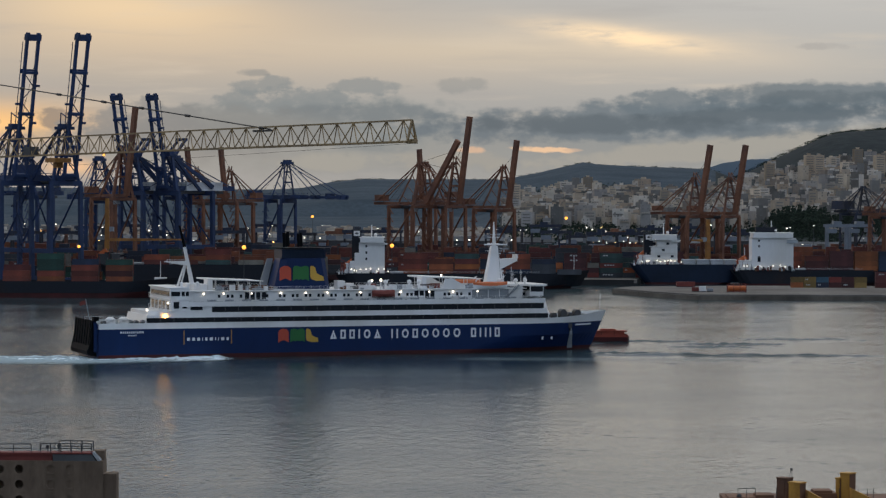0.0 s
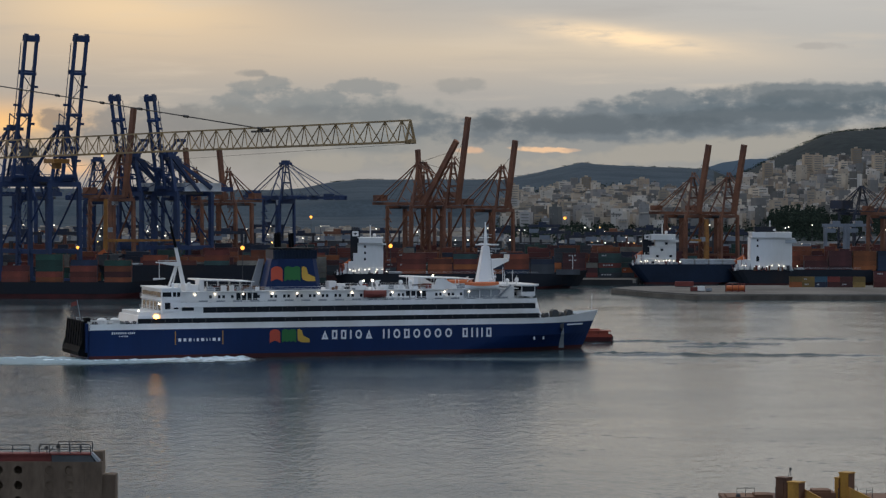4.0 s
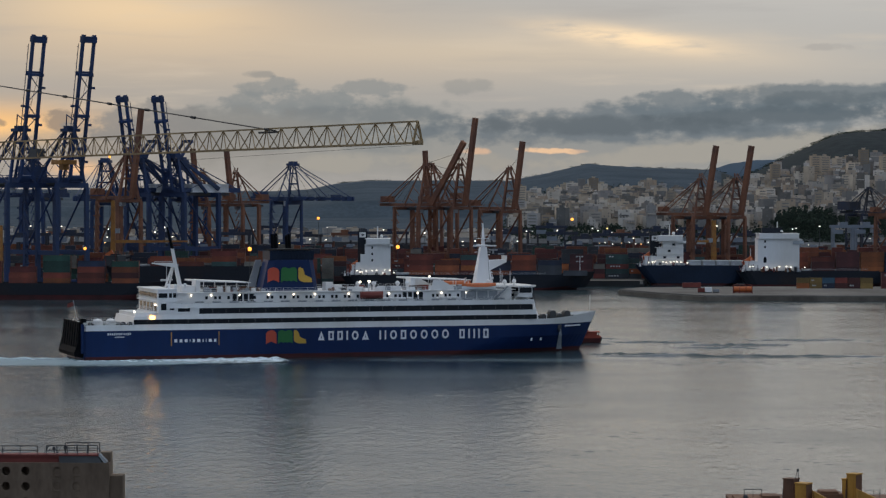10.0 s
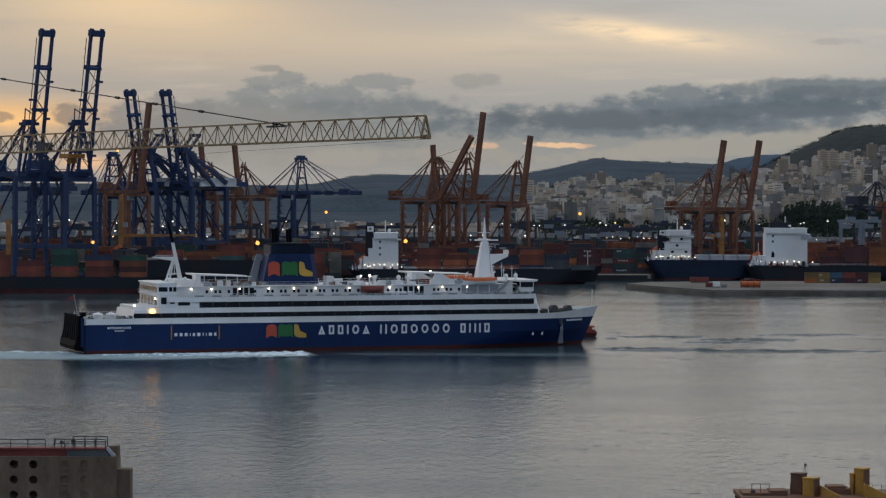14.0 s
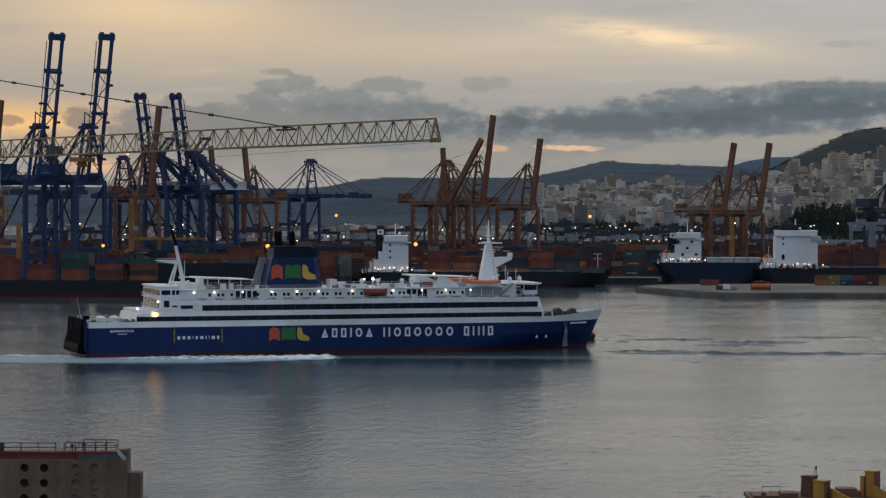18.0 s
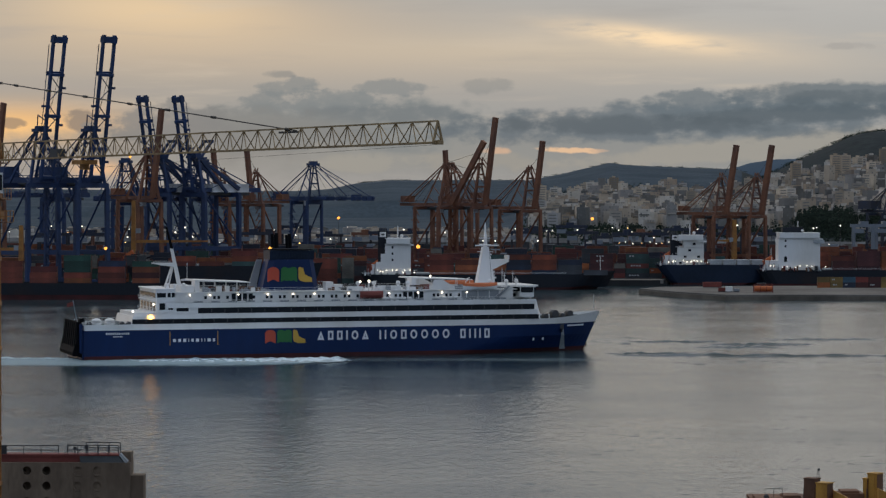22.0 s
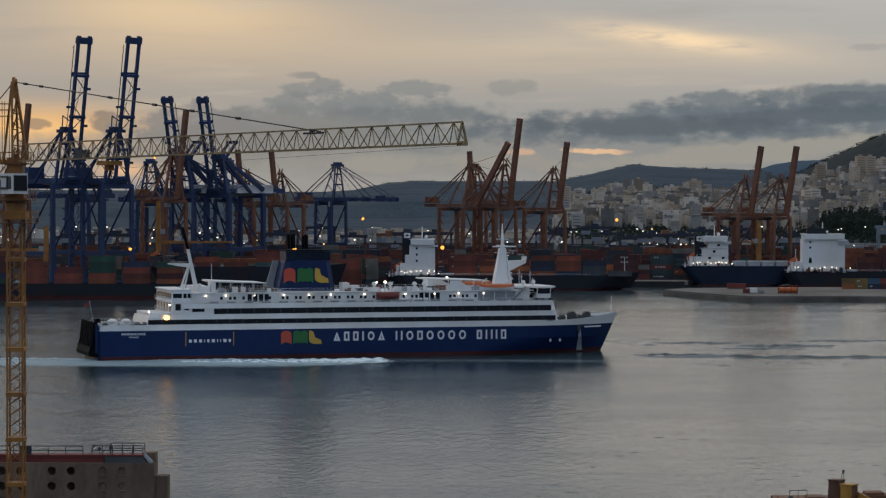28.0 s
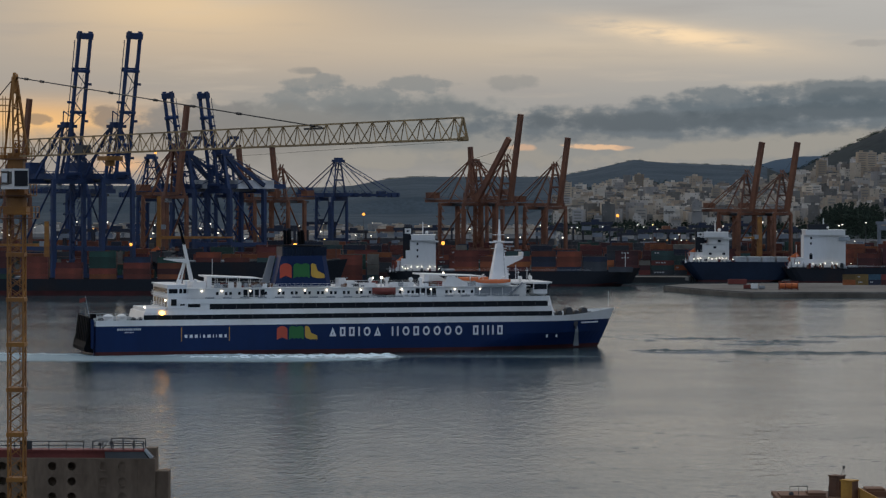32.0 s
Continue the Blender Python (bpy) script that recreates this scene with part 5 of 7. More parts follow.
# ---- cargo ships ----
def hull_solid(length, beam, z0, z1, rake=6.0, flare=0.25, stern=0.0):
    s = Solid()
    for side in (-1, 1):
        rings = []
        for j in range(4):
            q = j / 3
            z = z0 + (z1 - z0) * q
            row = []
            for i in range(31):
                t = i / 30
                xe = length / 2 - rake * (1 - z / max(z1, 0.1)) * 0.9
                xs = -length / 2 + stern * (1 - q)
                x = xs + (xe - xs) * t
                u = max(0.0, (t - 0.8) / 0.2)
                half = beam / 2 * (1 - u ** (1.8 + 1.2 * q))
                v = max(0.0, (0.08 - t) / 0.08)
                half *= 1 - 0.35 * v * v
                sheer = 1.6 * max(0.0, (t - 0.85) / 0.15) * q
                row.append((x, side * max(half, 0.03), z + sheer))
            rings.append(row)
        if side > 0:
            rings.reverse()
        s.sheet(rings)
    half = beam / 2 * 0.65
    s.add([(-length / 2 + stern, -half, z0), (-length / 2 + stern, half, z0), (-length / 2, half, z1), (-length / 2, -half, z1)], [(0, 1, 2, 3)])
    return s


def cargo_ship(m, length, beam, free, paint, house_x, house_w, house_h, label, bridge="block", boxes=(), dark_funnel=True, lights=True, boot=1.0, stack=3.4, funnel_at=None, funnel_w=2.4, mark=True, stern=5.0, hatch=1.3, coat=None):
    c = thing("cargo_ship", m, label, "ship", "moored cargo ships")
    coat = coat or M_ship_white
    part("hull", hull_solid(length, beam, boot, free, stern=stern), paint, c)
    part("boot_topping", hull_solid(length * 0.985 - 2 * stern, beam * 0.985, -1.0, boot + 0.05, rake=3.0), M_boot, c, "rusty red boot topping")
    s = Solid()
    n = 24
    s.sheet([[(-length / 2 + 0.5 + (length * 0.93) * i / n, sd * beam / 2 * (1 - max(0.0, (i / n - 0.78) / 0.22) ** 2.5) * 0.97, free - 0.6) for i in range(n + 1)] for sd in (-1, 1)])
    part("deck", s, M_boot, c)
    x0, x1 = house_x - house_w / 2, house_x + house_w / 2
    w = beam * 0.42
    z = free - 0.6
    lv = max(3, int(house_h / 2.8))
    cut = house_w * 0.22
    if bridge == "tiers":
        body, upper = (x0 - cut, w, 0.0, 0.4), ((x0, w, 0.4, 0.72), (x0 + cut, w * 0.9, 0.72, 1.0))
    elif bridge == "steps":
        body, upper = (x0, w, 0.0, 1.0), ()
        for xa, xb, ww, top in ((x0 - 2.2, x0, w * 0.94, 0.68), (x0 - 4.6, x0 - 2.2, w * 0.9, 0.42)):
            part("stepped_deckhouse", Solid().box(xa, xb, -ww, ww, z, z + house_h * top), coat, c)
    else:
        body, upper = (x0, w, 0.0, 1.0), ()
    house = part("superstructure", Solid().box(body[0], x1, -body[1], body[1], z, z + house_h * body[3]), coat, c, "accommodation block")
    for xa, ww, lo, hi in upper:
        part("upper_tier", Solid().box(xa, x1, -ww, ww, z + house_h * lo, z + house_h * hi), coat, house)
    if bridge == "plain":
        part("side_door", Solid().box(x0 + 3.0, x0 + 4.6, -w - 0.05, -w + 0.02, z + house_h * 0.28, z + house_h * 0.42), M_dark_glass, house)
        part("wing_platform", Solid().box(x1 - 3.6, x1 + 2.2, -w - 0.8, -w, z + house_h * 0.84, z + house_h * 0.88).box(x1 - 3.6, x1 + 2.2, -w - 0.8, -w - 0.7, z + house_h * 0.88, z + house_h * 0.94), M_hut, house)
        for k in range(14):
            gx = x0 + crng.uniform(-2.0, house_w + 2.0)
            gh = crng.uniform(0.8, 3.0)
            part("deck_gear", Solid().box(gx, gx + crng.uniform(0.4, 1.4), -w - 2.2, -w - 0.9, z, z + gh), (M_brown, M_hut, M_dark_steel, M_red_oxide)[k % 4], c)
    for k in range(lv):
        zz = z + house_h * k / lv
        if bridge == "tiers" or k == lv - 1:
            part("deck_ledge", Solid().box(x0 - (0.9 if bridge == "tiers" else 0.1), x1 + 0.25, -w - 0.35, w + 0.35, zz + house_h / lv - 0.22, zz + house_h / lv), coat, house)
        for j in range(int(house_w / 2.4)):
            if (bridge in ("plain", "steps") and not (j == 1 and k in (2, lv - 1, lv - 2))) or (bridge == "tiers" and (j + 2 * k) % 3):
                continue
            xx = x0 + 0.9 + j * 2.4
            part("window", Solid().box(xx, xx + (1.5 if bridge == "tiers" else 0.9), -w - 0.05, -w + 0.02, zz + 0.9, zz + 2.1), M_dark_glass, house)
    part("bridge", Solid().box(x0 + 0.6, x1 - 0.4, -beam / 2, beam / 2, z + house_h, z + house_h + 2.6), coat, house)
    part("bridge_glass", Solid().box(x0 + 0.9, x1 - 0.3, -beam / 2 + 0.3, beam / 2 - 0.3, z + house_h + 1.1, z + house_h + 2.1), M_dark_glass, house)
    part("bridge_roof", Solid().box(x0, x1, -beam / 2, beam / 2, z + house_h + 2.6, z + house_h + 2.9), coat, house)
    s = Solid().tube((house_x, 0, z + house_h + 2.8), (house_x, 0, z + house_h + 9.0), 0.3, 6).box(house_x - 0.2, house_x + 0.2, -2.6, 2.6, z + house_h + 6.0, z + house_h + 6.4)
    part("radar_mast", s, coat, house)
    part("radar_dome", Solid().ball((house_x + 2, -2, z + house_h + 4.0), 0.9, 0.9, 0.9, 8, 5), coat, house)
    fx = house_x + funnel_at if funnel_at is not None else (x0 - 1.2 if dark_funnel else house_x)
    part("funnel", Solid().box(fx - funnel_w, fx + funnel_w, -2.6, 2.6, z, z + house_h + stack), M_black_hull if dark_funnel else coat, c, "dark funnel")
    if mark:
        part("funnel_mark", Solid().box(fx - 1.5, fx + 1.7, -2.66, -2.58, z + house_h + stack - 3.2, z + house_h + stack - 0.6), M_ship_white, c, "white square funnel mark")
        part("funnel_diamond", Solid().add([(fx - 0.9, -2.69, z + house_h + stack - 1.9), (fx + 0.1, -2.69, z + house_h + stack - 2.5), (fx + 1.1, -2.69, z + house_h + stack - 1.9), (fx + 0.1, -2.69, z + house_h + stack - 1.3)], [(0, 1, 2, 3)]), M_dark_steel, c)
    for k in range(3):
        part("funnel_pipe", Solid().tube((fx - 1.2 + k * 1.2, 0, z + house_h + stack - 0.1), (fx - 1.4 + k * 1.2, 0, z + house_h + stack + 1.6), 0.35, 8), M_dark_steel, c)
    # lower aft house, deck gear
    part("aft_house", Solid().box(x0 - 6.5, x0, -w * 0.8, w * 0.8, z, z + 5.4).box(x0 - 6.9, x0, -w * 0.85, w * 0.85, z + 5.4, z + 5.6), coat, c)
    part("wing_strut", Solid().beam((x1 - 1.0, -w, z + house_h - 2.0), (x1 - 1.0, -beam / 2, z + house_h), 0.3), coat, house)
    for k in range(5):
        gx = x0 - 9.0 + k * 1.9
        part("stern_stanchion", Solid().beam((gx, -w * 0.9, z), (gx + crng.uniform(-1, 1.5), -w * 0.9, z + crng.uniform(3.5, 8.5)), 0.22), coat if k % 2 else M_red_oxide, c)
    for k in range(6):
        gx = -length / 2 + 2.0 + k * 1.6
        part("deck_gear", Solid().box(gx, gx + 0.9, -w - 0.6, -w + 1.0, z, z + 1.2 + 0.5 * (k % 3)).tube((gx + 0.4, -w, z + 1.0), (gx + 0.4, -w, z + 2.6 + (k % 2)), 0.16, 6), M_grey_steel if k % 2 else coat, c)
    part("stern_davit", Solid().beam((x0 - 8.5, -w * 0.7, z), (x0 - 7.0, -w * 0.7, z + 6.5), 0.4).beam((x0 - 7.0, -w * 0.7, z + 6.5), (x0 - 9.5, -w * 0.7, z + 7.6), 0.35), M_red_oxide, c)
    for k in range(4):
        part("hatch_cover", Solid().box(x1 + 3 + k * 7.5, x1 + 9.5 + k * 7.5, -w, w, z, z + hatch), M_hut if hatch > 2 else M_grey_steel, c)
    # stern boat, rails, winches
    part("free_fall_boat", Solid().beam((x0 - 7.4, -1, z + 4.2), (x0 - 2.5, -1, z + 7.4), 2.2, 2.0, 2.4, 2.2), M_orange_boat, c, "orange free-fall lifeboat")
    s = Solid()
    for zz in (free + 0.5, free + 1.0):
        s.box(-length / 2 + 0.6, length * 0.30, -beam / 2 + 0.05, -beam / 2 + 0.11, zz - 0.03, zz + 0.03)
    part("railing", s, coat if lights else M_dark_steel, c)
    part("foremast", Solid().tube((length * 0.44, 0, free), (length * 0.44, 0, free + 9), 0.16, 6).box(length * 0.42, length * 0.46, -2, 2, free, free + 1.6), coat, c)
    for k in range(9):
        gx = x0 - 4.0 + crng.uniform(0, house_w + 8.0)
        part("deck_gear", Solid().box(gx, gx + crng.uniform(0.5, 1.6), -beam / 2 + 0.4, -beam / 2 + 1.6, z, z + crng.uniform(0.6, 2.2)), (M_dark_steel, M_red_oxide, M_grey_steel)[k % 3], c)
    part("bridge_wing", Solid().box(x1 - 3.6, x1 + 1.4, -w - 0.9, -w, z + house_h - 0.9, z + house_h - 0.1), coat, house)
    if lights:
        for k in range(10):
            xx = x0 - 5 + k * (house_w + 7) / 9 + crng.uniform(-1.1, 1.1)
            part("deck_lamp", Solid().ball((xx, -w - 1.2, z + 1.6 + crng.uniform(0, 1.3)), 0.28, 0.28, 0.28, 8, 4), M_lamp_white, c, "lit white deck lamp")
        for xx in (x0 + 2, x1 - 2):
            part("deck_lamp", Solid().ball((xx, -w - 0.8, z + house_h + 0.6), 0.34, 0.34, 0.34, 8, 4), M_lamp_white, c, "lit white deck lamp")
    mm = m.copy()
    for bx, rows_, hi in boxes:
        for r in range(rows_):
            yy = -beam / 2 + 1.6 + r * 2.55
            tone = crng.randrange(16)
            for k in range(hi if r else hi - (crng.random() < 0.3)):
                if crng.random() < 0.45:
                    tone = crng.randrange(16)
                ob = new("shipping_container", BOX_FORTY[tone])
                ob.matrix_world = mm @ pose(bx, yy, free - 0.4 + k * 2.6)
                tagged(ob, "painted steel shipping container on a ship's deck", "container", "deck containers")
    return c


# feeder berthed with its bow to the right, seen over the ferry
cx = 9.7
cargo_ship(pose(cx, 1352, 0, 0, 0, 2.0), 130.0, 20.0, 7.6, M_black_hull, -46.0, 13.0, 16.0, "black-hulled container feeder with a white bridge aft", "steps", stack=6.6,
           boxes=[(-30 + 13.0 * k, 2, h) for k, h in enumerate((4, 3, 4, 4, 4, 3))] + [(48, 1, 2)])
cx = 132.8
cargo_ship(pose(cx, 1425, 0, 0, 0, 0.0), 66.0, 14.0, 10.6, M_navy_hull, -14.5, 14.0, 13.6, "dull navy coaster with a tiered white bridge aft", "tiers", stern=8.0, hatch=3.2)
cx = 196.0
cargo_ship(pose(cx, 1412, 0, 0, 0, 0.0), 86.0, 16.0, 8.2, M_black_hull, -21.5, 22.0, 17.5, "dark cargo ship with a plain white superstructure", "plain", stack=5.75, funnel_at=-3.0, funnel_w=5.4, mark=False,
           boxes=[(-4 + 12.9 * k, 2, h) for k, h in enumerate((3, 4, 4, 4))])
cx = -187.4
cargo_ship(pose(cx, 1216, 0, 0, 0, 0.0), 132.0, 18.0, 7.6, M_black_hull, -56.0, 10.0, 12.0, "long black-hulled cargo ship moored at the quay", "tiers",
           boxes=[(-44 + 15.6 * k, 2, h) for k, h in enumerate((5, 4, 3, 5, 4, 4))], lights=False, boot=2.2)
cx = -120.0
cargo_ship(pose(cx, 1305, 0, 0, 0, 0.0), 96.0, 16.0, 13.0, M_black_hull, -40.0, 5.0, 2.9, "high-sided dark cargo ship at the quay", "tiers", boxes=[(-26, 2, 2), (-12, 1, 1), (4, 2, 3), (20, 1, 2)], lights=False, coat=M_dark_steel, mark=False)

# container rows on the quay; the front ones are things, those behind one mass
for x0, x1, y, lo, hi, things_ in ((-270, -70, 1330, 2, 5, True), (-90, 105, 1436, 2, 5, True), (112, 330, 1492, 2, 5, True),
                                   (-330, -60, 1345, 3, 6, False), (-330, -60, 1385, 3, 6, False), (-95, 110, 1450, 3, 6, False), (-95, 110, 1480, 3, 6, False), (-330, -60, 1440, 3, 6, False),
                                   (-330, 110, 1530, 2, 6, False), (100, 420, 1512, 3, 6, False), (-330, 420, 1570, 2, 6, False), (-330, 420, 1620, 2, 5, False), (-330, 420, 1680, 2, 5, False), (-330, 420, 1740, 2, 5, False)):
    x = x0
    while x < x1:
        if crng.random() < 0.1:
            x += 13.0
            continue
        short = crng.random() < 0.35
        pile(x, y + crng.uniform(-0.5, 0.5), QUAY_Z, crng.randint(lo, hi), 0.0, things_, short)
        if not things_:
            pile(x, y + 3.0, QUAY_Z, crng.randint(lo, hi), 0.0, False, short)
        x += (6.06 if short else 12.19) + crng.choice((0.5, 0.6, 0.6, 2.4))
stacks = MANY.mesh("container_stacks", M_BOX[0])
for q in M_BOX[1:]:
    stacks.materials.append(q)
stacks.polygons.foreach_set("material_index", MANY_PAINT)
single("container_stacks", stacks, None, "rows of stacked shipping containers deep in the yard", "containers", kind="stuff")
# on the mole
x = 170.3
for k, tones in enumerate(((4, 16), (16, 16), (15, 17), (3, 1), (10, 3), (16, 16), (1, 3, 10), (8, 1, 3))):
    for j, tone in enumerate(tones):
        put_container(x, 1300, 2.6 + j * 2.6, 0.0, True, "containers on the mole", tone)
    x += 6.06 + (0.15 if k != 5 else 4.2)
for x, y, w, d, h, paint, lab in ((116.4, 1240, 4.0, 2.2, 2.0, M_red_oxide, "red oxide skip on the mole"), (119.6, 1238, 3.2, 2.2, 2.6, M_ship_white, "small white van parked on the mole"), (123.4, 1239, 2.8, 2.0, 1.6, M_grey_steel, "grey tool crate on the mole"),
                                 (114.5, 1300, 9.0, 3.0, 2.6, M_red_oxide, "rust-red barge hatch lying on the mole")):
    t_ = thing("dock_load", pose(x, y, 2.6), lab, "dock load")
    part("body", Solid().box(0, w, 0, d, 0.35, h).box(0.2, w - 0.2, -0.06, d + 0.06, h * 0.55, h * 0.65), paint, t_)
    part("skid", Solid().box(0.1, w - 0.1, 0.15, 0.4, 0, 0.35).box(0.1, w - 0.1, d - 0.4, d - 0.15, 0, 0.35), M_dark_steel, t_)
t_ = thing("lorry_trailer", pose(132.0, 1232, 2.6), "orange-red tank frame on the mole", "tank")
part("tank", Solid().tube((0.4, 1.3, 1.9), (8.6, 1.3, 1.9), 1.25, 14), M_orange_boat, t_)
s = Solid()
for x in (0.0, 2.9, 5.8, 8.7):
    s.box(x, x + 0.25, 0, 0.2, 0, 4.0).box(x, x + 0.25, 2.4, 2.6, 0, 4.0)
s.box(0, 8.95, 0, 0.2, 3.8, 4.0).box(0, 8.95, 2.4, 2.6, 3.8, 4.0).box(0, 8.95, 0, 2.6, 0.3, 0.6)
part("frame", s, M_red_oxide, t_)


# ---- yard gantries, sheds, lamps ----
def yard_gantry(m, paint, label, wide=24.0, high=24.0, box=M_crane_grey):
    c = thing("yard_gantry", m, label, "gantry crane", "yard gantries")
    for x in (0, wide):
        for y in (0, 8.0):
            part("leg", Solid().beam((x, y, 1.0), (x, y, high), 1.1, 1.1), paint, c)
        part("sill", Solid().box(x - 0.7, x + 0.7, -1.0, 9.0, 0.0, 1.4), M_dark_steel, c)
    for y in (0, 8.0):
        part("girder", Solid().box(-1.5, wide + 1.5, y - 0.6, y + 0.6, high, high + 1.8), paint, c)
    part("trolley", Solid().box(wide * 0.3, wide * 0.3 + 5, -0.5, 8.5, high + 1.82, high + 3.6), paint, c)
    part("power_house", Solid().box(-1.0, 5.5, -1.9, -0.75, high - 3.6, high - 1.0), box, c, "white power pack")
    part("cab", Solid().box(wide * 0.3 + 5.2, wide * 0.3 + 7.0, 1.0, 3.0, high - 3.0, high - 0.2), M_grey_steel, c)
    return c


for x, y in ((87.2, 1590), (104.8, 1592), (130.7, 1600), (147.7, 1603), (172.2, 1600), (-60.8, 1640), (-43.3, 1644), (-137.6, 1600), (-253.6, 1560), (-230.4, 1563), (61.4, 1640), (26.8, 1660)):
    yard_gantry(pose(x, y, QUAY_Z), M_gantry, "dark blue yard gantry with a white power pack", 17.0, 20.5)
for x, y in ((237.6, 1640), (253.1, 1650)):
    yard_gantry(pose(x, y, QUAY_Z), M_crane_grey, "pale grey yard gantry over container rows", 12.0, 25.0, M_crane_grey)
for k in range(16):
    y = (1690, 1725, 1755)[k % 3] + k % 5
    yard_gantry(pose((-0.165 + 0.0135 * k + 0.05 * (k > 9)) * y, y, QUAY_Z), M_crane_rust if k % 4 == 1 else M_gantry, "dark weathered yard gantry deep in the port" if k % 4 != 1 else "rust-brown weathered yard gantry deep in the port", 15.0 + k % 4, 17.0 + 2 * (k % 4))


def shed(x, y, w, d, h, paint, label):
    c = thing("shed", pose(x, y, QUAY_Z), label, "warehouse", "port sheds")
    part("wall", Solid().box(0, w, 0, d, 0, h), paint, c)
    part("roof", Solid().add([(-0.6, -0.6, h), (w + 0.6, -0.6, h), (w + 0.6, d / 2, h + 3), (-0.6, d / 2, h + 3), (w + 0.6, d + 0.6, h), (-0.6, d + 0.6, h)], [(0, 1, 2, 3), (3, 2, 4, 5), (0, 3, 5), (1, 4, 2)]), M_shed_roof, c, "pale sheet-metal roof")
    for k in range(int(w / 9)):
        part("door", Solid().box(2 + k * 9, 6.5 + k * 9, -0.08, 0.02, 0, h * 0.7), M_dark_steel, c)
    return c


M_shed_roof = mat("zinc_shed_roof", (0.16, 0.165, 0.17), 1.0, vary=0.25, scale=0.2)
M_shed_roof.node_tree.nodes["Principled BSDF"].inputs["Specular IOR Level"].default_value = 0.0
M_shed = mat("pale_shed_cladding", (0.10, 0.10, 0.105), 0.7, vary=0.2)
for x0, y, w, h in ((-88.9, 1800, 32, 13), (-56.1, 1830, 40, 12), (-134.1, 1780, 34, 12), (234.0, 1800, 74, 10), (269.6, 1770, 50, 14), (86.0, 1790, 46, 13), (128.6, 1800, 60, 12), (-245.9, 1740, 50, 14), (-9.2, 1800, 50, 13), (-290.3, 1740, 40, 13), (177.3, 1770, 44, 14), (43.4, 1760, 30, 13)):
    shed(x0, y, w, 26, h, M_shed, "pale corrugated port shed")


def light_mast(x, y, high, glow, r, label, arm=0.0):
    base = QUAY_Z
    c = thing("light_mast", pose(x, y, base), label, "lamp", "port lamps")
    part("pole", Solid().tube((0, 0, 0), (0, 0, high), 0.22, 8, 0.10), M_dark_steel, c)
    part("head", Solid().box(-0.9, 0.9, -0.3, 0.5, high, high + 0.4), M_grey_steel, c)
    part("lamp", Solid().ball((0, -0.6, high), r, r * 0.6, r, 10, 6), glow, c, "glowing lamp")


for x, y, h, r in ((-95.2, 1270, 19.0, 1.0), (-26.8, 1395, 17.6, 1.0), (-83.6, 1700, 30.0, 0.9), (72.3, 1560, 30.8, 0.9), (-174.7, 1275, 19.0, 0.75), (-199.2, 1560, 67.0, 0.7)):
    light_mast(x, y, h, M_lamp_amber, r, "tall port lamp mast, lit amber")
lrng = random.Random(3)
for k in range(105):
    px = lrng.uniform(-330, 360)
    y = lrng.choice((1400, 1500, 1546, 1590, 1600, 1650, 1720)) + lrng.uniform(-8, 8)
    if px > 50 and y < 1510:
        y += 110
    light_mast(px * y / 1550, y, lrng.uniform(15, 26), lrng.choice((M_lamp_white, M_lamp_white, M_lamp_white, M_lamp_white, M_lamp_warm)), lrng.uniform(0.20, 0.40), "slender yard lamp, lit at dusk")
# a row of white flood lamps low over the yard
for k in range(9):
    light_mast(87.4 + k * 4.2 + 0.9 * math.sin(k * 5.1), 1545, 17.0 + 0.5 * math.sin(k * 2.0), M_lamp_white if k % 3 else M_lamp_warm, 0.17 + 0.05 * (k % 3), "slender yard lamp, lit at dusk")

# straddle carriers working among the rows
def straddle_proto():
    c = thing("straddle_carrier", pose(0, 1600, QUAY_Z), "dark blue straddle carrier with a white engine box", "carrier", "straddle carriers")
    f = Solid()
    for x in (0.0, 8.6):
        for y in (-2.2, 2.2):
            f.box(x - 0.3, x + 0.3, y - 0.3, y + 0.3, 0.9, 13.0)
    for y in (-2.2, 2.2):
        f.box(-0.6, 9.2, y - 0.45, y + 0.45, 12.4, 13.4).box(-0.9, 9.5, y - 0.35, y + 0.35, 0.9, 1.9)
    f.box(0, 0.5, -2.2, 2.2, 12.6, 13.2).box(8.1, 8.6, -2.2, 2.2, 12.6, 13.2)
    part("frame", f, M_gantry, c)
    part("engine_box", Solid().box(1.4, 5.6, -1.9, 1.9, 13.42, 15.2), M_crane_grey, c, "pale engine box")
    part("cab", Solid().box(8.7, 10.4, -1.0, 1.0, 10.2, 12.4), M_dark_glass, c)
    wheel = Solid().tube((0, -0.3, 0.7), (0, 0.3, 0.7), 0.7, 10).mesh("wheel", M_dark_steel)
    for x in (0.4, 4.2, 8.2):
        part("wheel", wheel, None, c).location = (x, -2.2, 0)
    return c


carrier = straddle_proto()
srng = random.Random(17)
carrier_spots = [(118.1, 1560), (130.9, 1562), (85.7, 1575), (97.5, 1577), (147.3, 1570), (172.9, 1575), (-76.3, 1600), (-62.7, 1604), (-31.8, 1590), (-18.3, 1592), (-150.3, 1590), (-139.4, 1594), (46.3, 1600), (60.0, 1604), (-104.2, 1610), (12.4, 1620), (-237.3, 1540), (-214.3, 1544), (-193.9, 1560), (216.5, 1600), (205.0, 1590)]
carrier.matrix_world = pose(*carrier_spots[0], QUAY_Z)
for x, y in carrier_spots[1:]:
    copy_thing(carrier, pose(x, y, QUAY_Z, 0, 0, srng.choice((0, 0, 180, 12, -15))))

